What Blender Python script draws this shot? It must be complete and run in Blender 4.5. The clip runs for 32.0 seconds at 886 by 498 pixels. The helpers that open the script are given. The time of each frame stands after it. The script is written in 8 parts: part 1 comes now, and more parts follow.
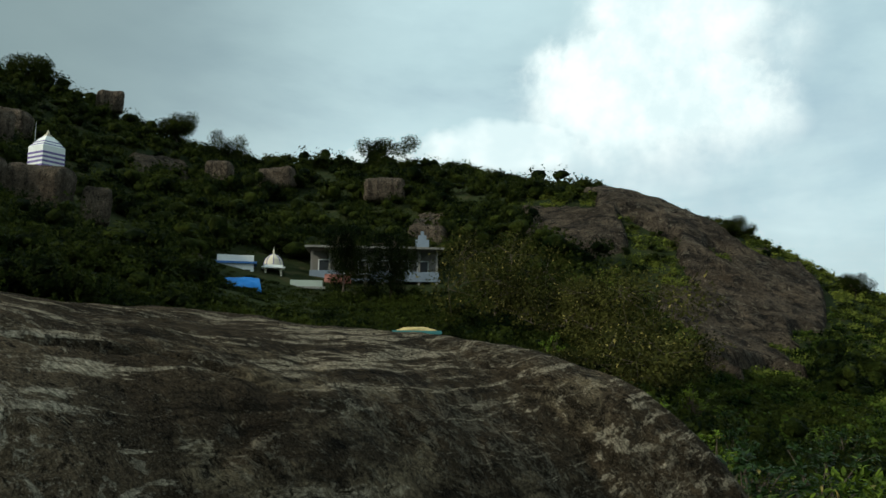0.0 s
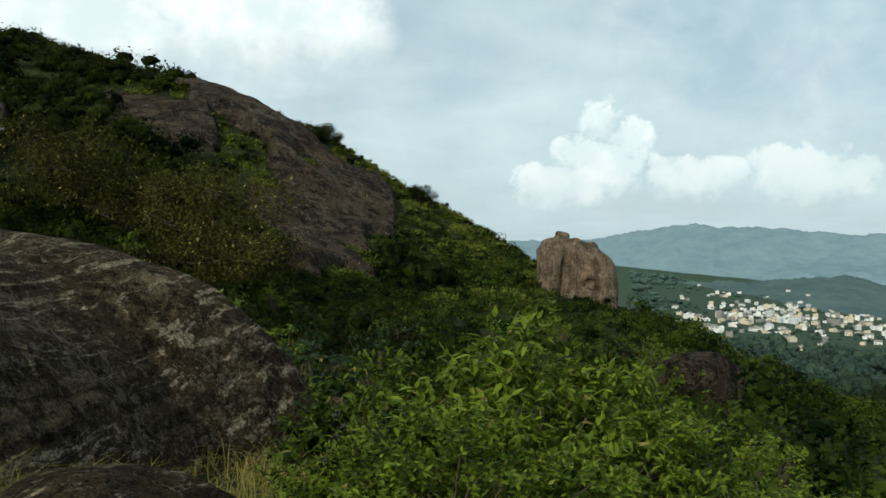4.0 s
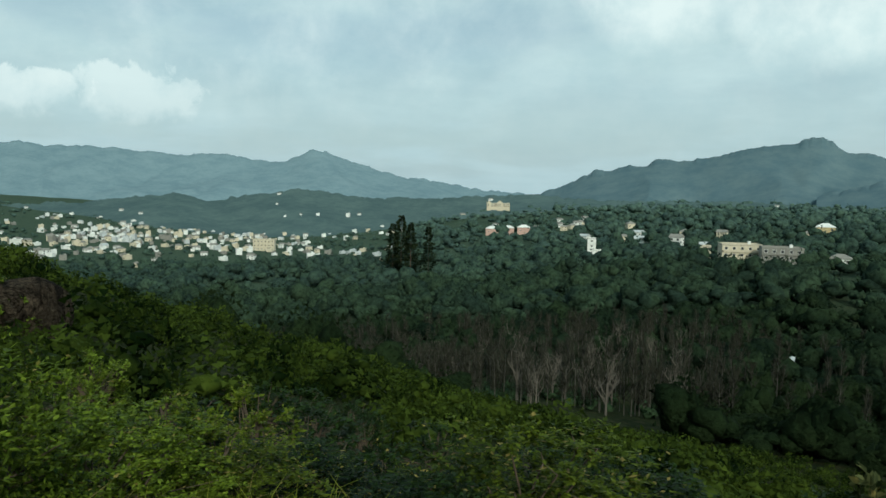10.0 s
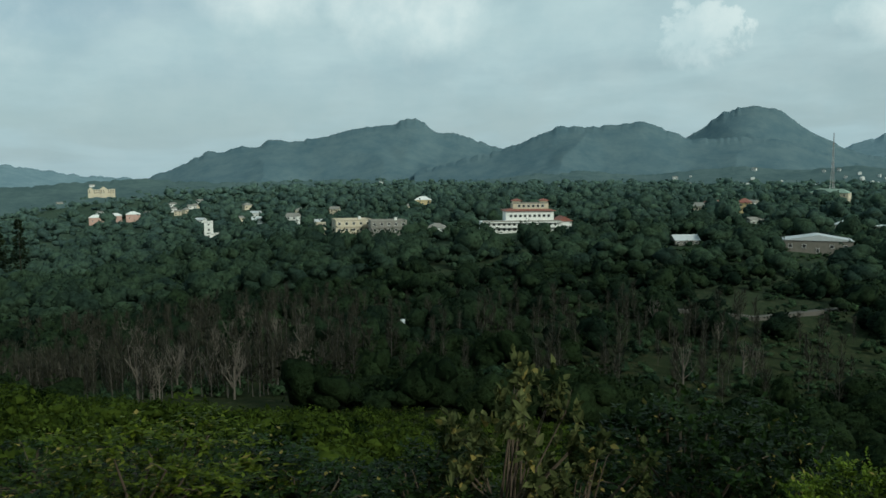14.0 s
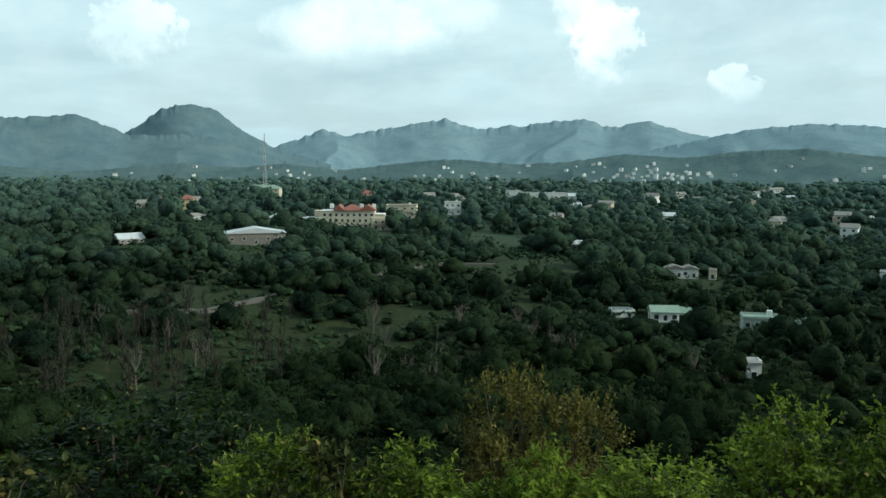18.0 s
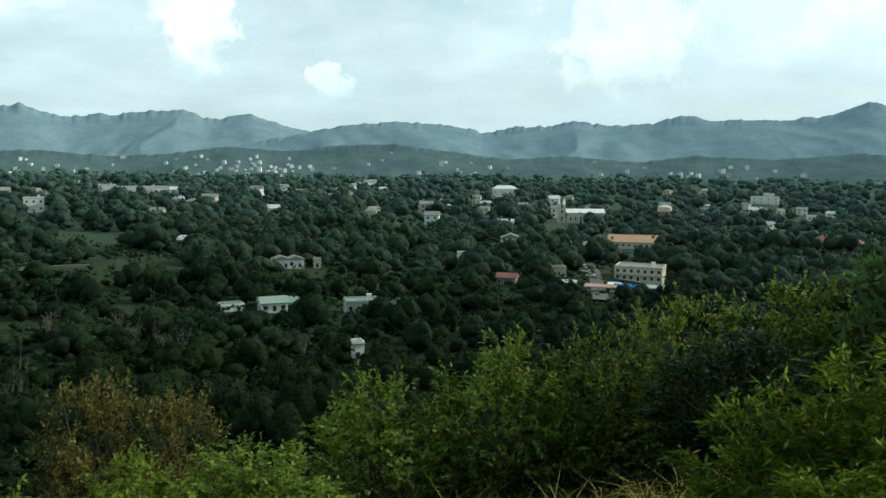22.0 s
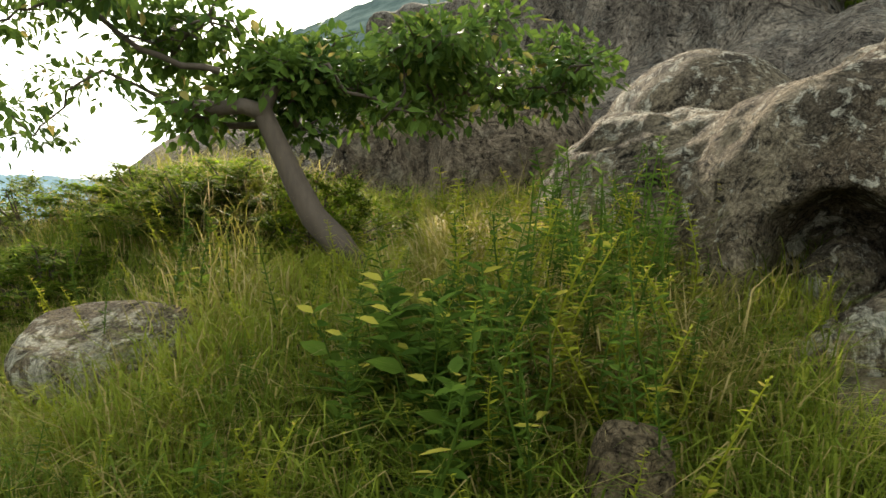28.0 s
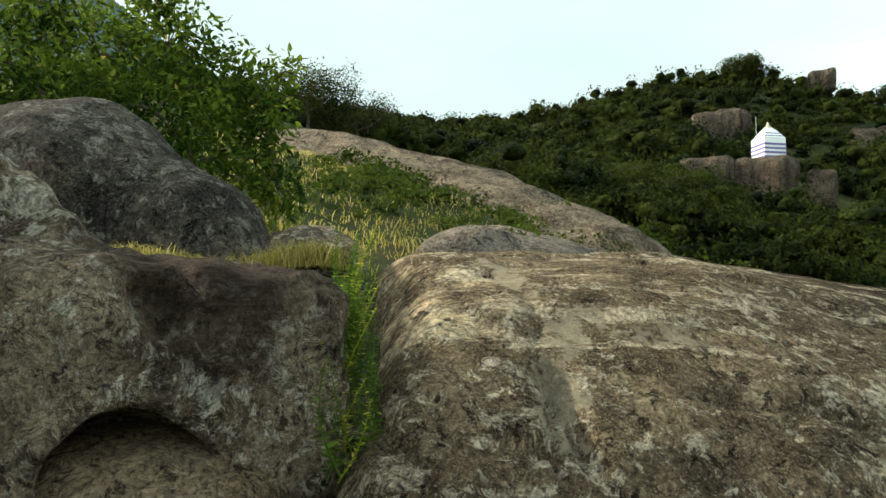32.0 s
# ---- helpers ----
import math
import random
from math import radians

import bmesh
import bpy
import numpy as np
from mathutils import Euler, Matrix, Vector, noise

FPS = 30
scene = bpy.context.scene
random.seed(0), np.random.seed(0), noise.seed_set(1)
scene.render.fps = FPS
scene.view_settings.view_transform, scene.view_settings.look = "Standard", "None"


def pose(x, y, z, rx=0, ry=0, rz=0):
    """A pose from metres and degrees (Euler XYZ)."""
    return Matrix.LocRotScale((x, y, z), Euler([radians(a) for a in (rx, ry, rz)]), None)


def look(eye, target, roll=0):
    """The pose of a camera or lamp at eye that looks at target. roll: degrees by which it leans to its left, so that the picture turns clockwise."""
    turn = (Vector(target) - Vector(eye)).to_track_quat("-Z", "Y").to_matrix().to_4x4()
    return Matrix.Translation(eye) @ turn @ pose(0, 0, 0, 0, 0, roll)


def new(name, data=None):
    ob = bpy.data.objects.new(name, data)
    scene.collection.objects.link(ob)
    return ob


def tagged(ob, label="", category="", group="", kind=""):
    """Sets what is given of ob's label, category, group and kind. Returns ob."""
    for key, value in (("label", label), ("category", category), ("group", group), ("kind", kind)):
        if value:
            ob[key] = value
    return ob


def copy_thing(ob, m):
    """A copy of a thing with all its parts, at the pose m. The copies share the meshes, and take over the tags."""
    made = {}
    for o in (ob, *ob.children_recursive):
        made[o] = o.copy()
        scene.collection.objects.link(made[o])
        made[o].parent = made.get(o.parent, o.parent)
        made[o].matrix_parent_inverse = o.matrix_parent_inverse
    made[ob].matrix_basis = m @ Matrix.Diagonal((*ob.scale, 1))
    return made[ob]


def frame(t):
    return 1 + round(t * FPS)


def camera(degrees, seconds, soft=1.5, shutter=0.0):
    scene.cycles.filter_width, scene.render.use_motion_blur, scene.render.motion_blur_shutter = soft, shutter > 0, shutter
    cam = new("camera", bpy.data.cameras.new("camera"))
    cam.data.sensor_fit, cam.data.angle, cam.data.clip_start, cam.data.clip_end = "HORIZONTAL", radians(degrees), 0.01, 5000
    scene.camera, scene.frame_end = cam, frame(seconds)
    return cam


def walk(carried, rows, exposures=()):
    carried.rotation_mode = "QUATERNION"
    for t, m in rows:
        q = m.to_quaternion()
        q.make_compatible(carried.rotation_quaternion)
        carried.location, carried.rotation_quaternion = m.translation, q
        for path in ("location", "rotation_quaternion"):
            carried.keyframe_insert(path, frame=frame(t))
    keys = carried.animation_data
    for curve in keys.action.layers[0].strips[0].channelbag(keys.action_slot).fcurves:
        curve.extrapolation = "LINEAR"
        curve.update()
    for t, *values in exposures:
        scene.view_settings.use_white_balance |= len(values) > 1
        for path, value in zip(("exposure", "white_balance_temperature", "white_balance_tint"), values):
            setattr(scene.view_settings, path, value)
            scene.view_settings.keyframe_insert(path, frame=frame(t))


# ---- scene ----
# ---- camera ----
cam = camera(58.9, 32.0, soft=1.55)
# seconds, x, y, z, yaw, pitch, roll
PATH = [
    (0.0, -0.072, 0.020, 1.625, 12.87, 6.58, 0.59),
    (0.5, -0.051, 0.021, 1.632, 9.47, 5.80, 1.00),
    (1.0, -0.040, 0.014, 1.636, 7.47, 5.85, 1.00),
    (1.5, -0.001, 0.009, 1.631, 4.02, 5.53, 0.97),
    (2.0, 0.046, 0.002, 1.631, 0.32, 4.84, 0.94),
    (2.5, 0.083, -0.000, 1.622, -2.31, 4.16, 0.65),
    (3.0, 0.125, -0.005, 1.612, -6.69, 3.58, 1.20),
    (3.5, 0.140, -0.010, 1.597, -11.74, 1.23, 1.54),
    (4.0, 0.142, -0.022, 1.596, -16.51, -0.08, 1.88),
    (4.5, 0.158, -0.038, 1.593, -22.23, -1.26, 2.01),
    (6.5, 0.281, -0.105, 1.580, -37.48, -3.76, 2.10),
    (7.0, 0.307, -0.132, 1.577, -43.12, -3.83, 1.93),
    (7.5, 0.344, -0.160, 1.576, -47.18, -4.24, 1.79),
    (8.0, 0.373, -0.184, 1.578, -50.62, -5.19, 1.80),
    (8.5, 0.389, -0.200, 1.581, -52.99, -4.97, 1.59),
    (9.0, 0.413, -0.235, 1.583, -57.72, -3.29, 1.05),
    (9.5, 0.419, -0.245, 1.584, -59.13, -4.17, 1.22),
    (10.0, 0.433, -0.273, 1.583, -62.66, -4.63, 1.25),
    (10.5, 0.444, -0.295, 1.584, -65.32, -5.24, 0.69),
    (11.0, 0.456, -0.326, 1.585, -68.96, -5.43, 0.81),
    (11.5, 0.465, -0.353, 1.585, -72.07, -5.05, 0.27),
    (12.0, 0.474, -0.390, 1.585, -76.21, -4.68, -0.16),
    (12.5, 0.483, -0.431, 1.584, -80.85, -5.23, -0.11),
    (13.0, 0.486, -0.453, 1.584, -83.21, -5.86, -0.48),
    (13.5, 0.489, -0.478, 1.583, -85.90, -5.89, -0.46),
    (15.5, 0.477, -0.618, 1.585, -106.32, -5.72, 0.14),
    (16.0, 0.466, -0.658, 1.591, -111.04, -5.75, 0.37),
    (16.5, 0.453, -0.701, 1.596, -115.12, -5.62, 0.32),
    (17.0, 0.435, -0.749, 1.602, -120.07, -5.76, 0.18),
    (17.5, 0.413, -0.785, 1.600, -124.85, -5.94, 0.38),
    (18.0, 0.391, -0.816, 1.598, -129.10, -6.05, 0.23),
    (18.5, 0.369, -0.841, 1.597, -132.81, -6.34, 0.35),
    (19.0, 0.345, -0.867, 1.595, -136.89, -6.74, 0.93),
    (19.5, 0.322, -0.888, 1.593, -140.39, -7.57, 1.32),
    (20.0, 0.310, -0.899, 1.591, -142.27, -7.63, 0.51),
    (20.5, 0.280, -0.922, 1.589, -146.60, -7.12, 0.48),
    (21.0, 0.259, -0.936, 1.586, -149.45, -6.61, 0.52),
    (21.5, 0.230, -0.952, 1.583, -153.32, -6.83, 0.23),
    (22.0, 0.198, -0.967, 1.580, -157.36, -6.35, 0.65),
    (22.5, 0.159, -0.983, 1.577, -162.24, -6.79, 0.45),
    (23.0, 0.100, -0.998, 1.573, -169.14, -6.59, 0.64),
    (23.5, 0.058, -1.001, 1.564, -174.71, -6.66, 0.45),
    (24.0, 0.016, -1.004, 1.564, -179.70, -6.63, 0.13),
    (24.5, -0.019, -1.005, 1.556, -183.54, -6.64, 0.09),
    (26.5, -0.233, -0.943, 1.529, -210.02, -7.68, 1.03),
    (27.0, -0.260, -0.940, 1.547, -215.65, -6.76, 0.02),
    (27.5, -0.372, -0.870, 1.587, -224.55, -5.20, -0.14),
    (28.0, -0.487, -0.761, 1.595, -236.07, -2.63, 0.09),
    (28.5, -0.508, -0.662, 1.616, -243.39, -2.00, 0.56),
    (29.0, -0.502, -0.600, 1.667, -249.96, 0.89, 0.24),
    (29.5, -0.488, -0.545, 1.691, -256.32, 5.20, -0.17),
    (30.0, -0.476, -0.491, 1.704, -263.34, 7.28, 0.14),
    (30.5, -0.483, -0.443, 1.691, -273.63, 6.20, 0.88),
    (31.0, -0.526, -0.446, 1.678, -279.52, 4.89, 1.99),
    (31.5, -0.575, -0.428, 1.647, -288.93, 6.03, 0.45),
    (32.0, -0.628, -0.438, 1.632, -297.51, 5.03, 0.41),
]
EXPOSURE = [(0.0, -0.6, 6050, 0), (4.0, -0.6, 6200, 4), (7.0, -0.75, 6100, 1), (9.0, -0.75, 5950, -4), (13.0, -0.95, 5900, -5), (16.0, -1.05, 5850, -3), (17.0, -0.65, 5850, -3), (19.0, -0.4, 5850, -3), (21.0, -0.33, 5950, -2), (23.0, -0.38, 6050, 0), (25.0, -0.3, 6200, 0), (27.0, 0.35, 6400, 1), (28.0, 1.2, 7000, 11), (29.0, 1.8, 6800, 15), (30.0, 0.85, 7300, 6), (31.0, 1.15, 6800, 2), (32.0, 1.0, 6700, 3)]
walk(cam, [(t, pose(x, y, z, 90 + pitch, 0, yaw) @ pose(0, 0, 0, 0, 0, roll)) for t, x, y, z, yaw, pitch, roll in PATH], EXPOSURE)

# ---- sky and sun ----
SUN_AZ, SUN_EL = 130.0, 29.0  # degrees to the left of +y, above the horizon


def heading(az, el=0.0):
    a, e = radians(az), radians(el)
    return Vector((-math.sin(a) * math.cos(e), math.cos(a) * math.cos(e), math.sin(e)))


sun = new("sun", bpy.data.lights.new("sun", "SUN"))
sun.data.energy, sun.data.angle, sun.data.color = 4.4, radians(2.5), (1.0, 0.92, 0.77)
sun.matrix_world = look(heading(SUN_AZ, SUN_EL) * 100, (0, 0, 0))

world = bpy.data.worlds.new("sky")
scene.world = world
world.use_nodes = True


class Nodes:
    """Short hand for building a node tree."""

    def __init__(self, tree):
        self.tree = tree
        tree.nodes.clear()

    def add(self, kind, **sockets):
        n = self.tree.nodes.new(kind)
        return self.set(n, **sockets)

    def set(self, n, **sockets):
        for key, value in sockets.items():
            key = key.replace("_", " ")
            if key in n.inputs:
                self.put(n.inputs[key], value)
        return n

    def put(self, socket, value):
        if isinstance(value, bpy.types.NodeSocket):
            self.tree.links.new(value, socket)
        else:
            socket.default_value = value

    def math(self, op, a, b=0.0, c=0.0, clamp=False):
        n = self.tree.nodes.new("ShaderNodeMath")
        n.operation, n.use_clamp = op, clamp
        for s, v in zip(n.inputs, (a, b, c)):
            self.put(s, v)
        return n.outputs[0]

    def vec(self, op, a, b=(0, 0, 0)):
        n = self.tree.nodes.new("ShaderNodeVectorMath")
        n.operation = op
        self.put(n.inputs[0], a)
        self.put(n.inputs[1], b)
        return n.outputs["Value"] if op in ("DOT_PRODUCT", "LENGTH", "DISTANCE") else n.outputs["Vector"]

    def scale(self, v, k):
        return self.vec("MULTIPLY", v, (k, k, k) if not isinstance(k, (tuple, list)) else k)

    def noise(self, vector, scale, detail=4.0, rough=0.55, distort=0.0):
        n = self.tree.nodes.new("ShaderNodeTexNoise")
        self.set(n, Vector=vector, Scale=scale, Detail=detail, Roughness=rough, Distortion=distort)
        return n.outputs["Fac"]

    def voronoi(self, vector, scale, feature="F1"):
        n = self.tree.nodes.new("ShaderNodeTexVoronoi")
        n.feature = feature
        self.set(n, Vector=vector, Scale=scale)
        return n.outputs["Distance"]

    def ramp(self, fac, stops, smooth=False):
        n = self.tree.nodes.new("ShaderNodeValToRGB")
        r = n.color_ramp
        r.interpolation = "EASE" if smooth else "LINEAR"
        while len(r.elements) < len(stops):
            r.elements.new(0.5)
        for e, (p, c) in zip(r.elements, stops):
            e.position = p
            e.color = (c, c, c, 1) if isinstance(c, (int, float)) else (*c, 1)
        self.put(n.inputs[0], fac)
        return n.outputs[0]

    def range(self, v, a, b, lo=0.0, hi=1.0):
        n = self.tree.nodes.new("ShaderNodeMapRange")
        n.interpolation_type = "SMOOTHSTEP"
        for s, x in zip(n.inputs, (v, a, b, lo, hi)):
            self.put(s, x)
        return n.outputs[0]

    def mix(self, fac, a, b, mode="MIX"):
        n = self.tree.nodes.new("ShaderNodeMix")
        n.data_type, n.blend_type = "RGBA", mode
        self.put(n.inputs[0], fac)
        for s, v in ((n.inputs[6], a), (n.inputs[7], b)):
            self.put(s, (*v, 1) if isinstance(v, tuple) and len(v) == 3 else v)
        return n.outputs[2]


def build_sky():
    n = Nodes(world.node_tree)
    ray = n.add("ShaderNodeTexCoord").outputs["Generated"]
    sky = n.add("ShaderNodeTexSky")
    sky.sky_type, sky.sun_disc = "NISHITA", False
    sky.sun_elevation, sky.sun_rotation = radians(SUN_EL), radians(-SUN_AZ)
    sky.air_density, sky.dust_density = 1.0, 2.0
    n.put(sky.inputs[0], ray) if sky.inputs else None
    blue = n.scale(sky.outputs[0], 0.085)
    # cloud layer: the ray met with a flat sheet, so clouds shrink towards the horizon
    sep = n.add("ShaderNodeSeparateXYZ", Vector=ray)
    up = n.math("MAXIMUM", sep.outputs[2], 0.0)
    lift = n.math("ADD", up, 0.16)
    flat = n.vec("DIVIDE", ray, n.add("ShaderNodeCombineXYZ", X=lift, Y=lift, Z=lift).outputs[0])
    big = n.noise(flat, 1.1, 6.0, 0.55, 0.3)
    # heaps of cumulus: billows with firm upper rims that melt away below
    billow = n.noise(ray, 11.0, 9.0, 0.58, 0.2)
    curls = n.noise(ray, 26.0, 8.0, 0.62, 0.3)
    heaps = None
    for az, el, wide, high, weight in ((-2, 17, 9, 5.5, 1.0), (-5, 23, 7, 6, 1.0), (8, 13.6, 7, 2.4, 0.95), (17, 12.4, 5, 1.6, 0.9), (-27.6, 9.6, 1.7, 1.6, 1.0), (-29.7, 8.4, 1.7, 1.5, 1.0), (-26.2, 7.0, 2.1, 1.6, 0.95), (-28.6, 6.0, 3.4, 2.0, 0.95), (-25, 4.8, 4.2, 1.6, 0.8), (-34, 5.6, 5.5, 1.6, 0.75), (-41, 5.8, 5.0, 2.0, 0.6),
                                       (-78, 14, 6.0, 4.0, 0.75), (-88, 12, 7.0, 4.0, 0.7), (-108, 9, 3.0, 2.2, 0.7), (-123, 9.5, 7.0, 2.6, 0.75), (-140.5, 8.8, 2.6, 2.6, 0.9),
                                       (-139, 12.5, 2.4, 3.5, 0.9), (-148.8, 6.1, 1.3, 1.0, 0.85), (-150, 5.3, 1.7, 1.0, 0.8), (-128, 11, 6, 2.2, 0.55), (-170, 9, 5.0, 5.0, 0.6), (178, 11, 9.0, 5.0, 0.7), (160, 10, 14.0, 6.0, 0.8), (130, 22, 20.0, 14.0, 1.0)):
        a = radians(az)
        right, ahead = (math.cos(a), math.sin(a), 0.0), (-math.sin(a), math.cos(a), 0.0)
        u = n.math("DIVIDE", n.vec("DOT_PRODUCT", ray, right), radians(wide))
        v = n.math("DIVIDE", n.math("SUBTRACT", sep.outputs[2], math.sin(radians(el))), radians(high))
        off = n.math("SQRT", n.math("ADD", n.math("MULTIPLY", u, u), n.math("MULTIPLY", v, v)))
        core = n.math("MULTIPLY", n.math("SUBTRACT", 1.25, off), n.math("GREATER_THAN", n.vec("DOT_PRODUCT", ray, ahead), 0.0))
        core = n.math("ADD", core, n.math("MULTIPLY", n.math("MULTIPLY", n.math("SUBTRACT", curls if wide < 5.6 else billow, 0.5), 2.6 if wide < 5.6 else 1.3), n.range(off, 1.45, 0.95)))
        soft = n.range(v, -1.2, 0.4, 0.75, 0.17)
        heap = n.math("MULTIPLY", n.range(core, n.math("SUBTRACT", 0.30, soft), n.math("ADD", 0.36, soft)), weight)
        heaps = heap if heaps is None else n.math("MAXIMUM", heaps, heap)
    veil = n.range(big, 0.34, 0.66, 0.55, 0.97)
    grey = n.mix(n.noise(flat, 2.3, 5.0, 0.6), (0.43, 0.54, 0.57), (0.64, 0.76, 0.775))
    col = n.mix(veil, blue, grey)
    lit = n.mix(n.range(n.noise(ray, 13.0, 7.0, 0.6), 0.35, 0.65), (0.76, 0.83, 0.83), (1.0, 1.0, 0.96))
    col = n.mix(heaps, col, lit)
    # a dull grey cloud bank over the wooded hill
    bank = n.range(n.vec("DISTANCE", ray, tuple(heading(62, 22))), 0.80, 0.30, 0.0, 0.92)
    col = n.mix(bank, col, n.mix(n.noise(flat, 1.7, 4.0), (0.20, 0.25, 0.258), (0.27, 0.325, 0.33)))
    # pale air near the horizon
    col = n.mix(n.range(sep.outputs[2], 0.16, 0.0, 0.0, 0.55), col, (0.47, 0.56, 0.60))
    # bright veil round the sun
    glow = n.range(n.vec("DISTANCE", ray, tuple(heading(SUN_AZ, SUN_EL))), 0.58, 0.05, 0.0, 1.0)
    col = n.mix(glow, col, (1.9, 1.85, 1.7))
    back = n.add("ShaderNodeBackground", Color=col, Strength=1.7)
    n.add("ShaderNodeOutputWorld", Surface=back.outputs[0])


build_sky()


# ---- materials ----
def material(name, build):
    m = bpy.data.materials.new(name)
    m.use_nodes = True
    n = Nodes(m.node_tree)
    n.add("ShaderNodeOutputMaterial", Surface=build(n))
    return m


def principled(n, color, rough, bump=None, strength=0.3, depth=0.02, metal=0.0, spec=0.3):
    b = n.add("ShaderNodeBsdfPrincipled", Base_Color=color, Roughness=rough, Metallic=metal)
    b.inputs["Specular IOR Level"].default_value = spec
    if bump is not None:
        k = n.add("ShaderNodeBump", Height=bump, Strength=strength, Distance=depth)
        n.put(b.inputs["Normal"], k.outputs[0])
    return b.outputs[0]


def leafy(name, dark, light, dry=(0.25, 0.2, 0.06), dryness=0.06, translucent=0.35, rough=0.65, spec=0.02, patch=0.9, tree_tone=0.45, mottle=0.0):
    """Leaves: each its own tone, some dry, light passing through."""
    def build(n):
        island = n.add("ShaderNodeNewGeometry").outputs["Random Per Island"]
        each = n.add("ShaderNodeObjectInfo").outputs["Random"]
        place = n.add("ShaderNodeTexCoord").outputs["Object"]
        blot = n.range(n.noise(place, patch, 2.0), 0.28, 0.72)
        tone = n.math("ADD", n.math("MULTIPLY", island, 0.9 - tree_tone), n.math("MULTIPLY", n.math("ADD", blot, n.math("MULTIPLY", each, 0.5)), tree_tone))
        col = n.mix(n.range(tone, 0.15, 0.95), dark, light)
        col = n.mix(n.range(island, 1.0 - dryness, 1.0 - dryness * 0.6), col, dry)
        clumps = None
        if mottle:
            clumps = n.noise(place, mottle, 5.0, 0.75)
            col = n.mix(n.range(clumps, 0.38, 0.58), n.scale(col, 0.5), col)
        face = principled(n, col, rough, clumps, 1.0, 1.2, spec=spec)
        glow = n.add("ShaderNodeBsdfTranslucent", Color=n.scale(col, 1.5)).outputs[0]
        m = n.add("ShaderNodeMixShader", Fac=translucent)
        n.put(m.inputs[1], face)
        n.put(m.inputs[2], glow)
        return m.outputs[0]
    return material(name, build)


def bark(name, a, b):
    def build(n):
        p = n.add("ShaderNodeTexCoord").outputs["Object"]
        g = n.noise(n.vec("MULTIPLY", p, (9, 9, 2.2)), 3.0, 5.0, 0.6)
        return principled(n, n.mix(g, a, b), 0.85, g, 0.5, 0.01)
    return material(name, build)


def crusted(n, g, col, lichen, amount, cover=0.5):
    """Weathered skin: sharp pale lichen patches, black pits and a net of flake edges. Returns colour and height."""
    bend = n.scale(n.add("ShaderNodeTexNoise", Vector=g, Scale=5.0, Detail=4.0).outputs["Color"], 0.22)
    w = n.vec("ADD", g, bend)
    patch = n.noise(w, 8.0, 9.0, 0.74)
    tone = n.noise(g, 0.8, 3.0)
    edge = 0.60 - 0.16 * cover
    where = n.math("ADD", patch, n.math("MULTIPLY", n.math("SUBTRACT", tone, 0.5), 0.35))
    pale = n.range(where, edge, edge + 0.035)
    col = n.mix(n.math("MULTIPLY", pale, amount), col, n.mix(n.noise(w, 30.0, 3.0), tuple(c * 0.7 for c in lichen), tuple(min(c * 1.25, 0.8) for c in lichen)))
    dark = n.range(n.noise(w, 6.5, 8.0, 0.75), 0.44, 0.38)
    col = n.mix(n.math("MULTIPLY", dark, 0.85), col, n.scale(col, 0.22))
    chips = n.voronoi(w, 21.0, "DISTANCE_TO_EDGE")
    net = n.math("MULTIPLY", n.range(chips, 0.07, 0.0), n.range(n.noise(g, 4.0, 3.0), 0.42, 0.58))
    col = n.mix(n.math("MULTIPLY", net, 0.8), col, n.scale(col, 0.25))
    # relief shading painted in: low grain darkened, high grain lightened
    gritty = n.noise(w, 26.0, 7.0, 0.8)
    col = n.mix(1.0, col, n.ramp(gritty, ((0.36, 0.22), (0.5, 0.95), (0.62, 1.75))), "MULTIPLY")
    speck = n.noise(g, 70.0, 3.0, 0.7)
    col = n.mix(n.range(speck, 0.52, 0.68, 0.0, 0.65), col, n.scale(col, 0.35))
    col = n.mix(n.range(speck, 0.44, 0.34, 0.0, 0.5), col, n.mix(0.5, col, lichen))
    h = n.math("ADD", n.math("MULTIPLY", patch, 1.0), n.math("ADD", n.math("MULTIPLY", net, -0.35), n.math("ADD", n.math("MULTIPLY", dark, -0.25), n.math("ADD", n.math("MULTIPLY", pale, 0.12), n.math("ADD", n.math("MULTIPLY", gritty, 0.55), n.math("MULTIPLY", speck, 0.3))))))
    return col, h


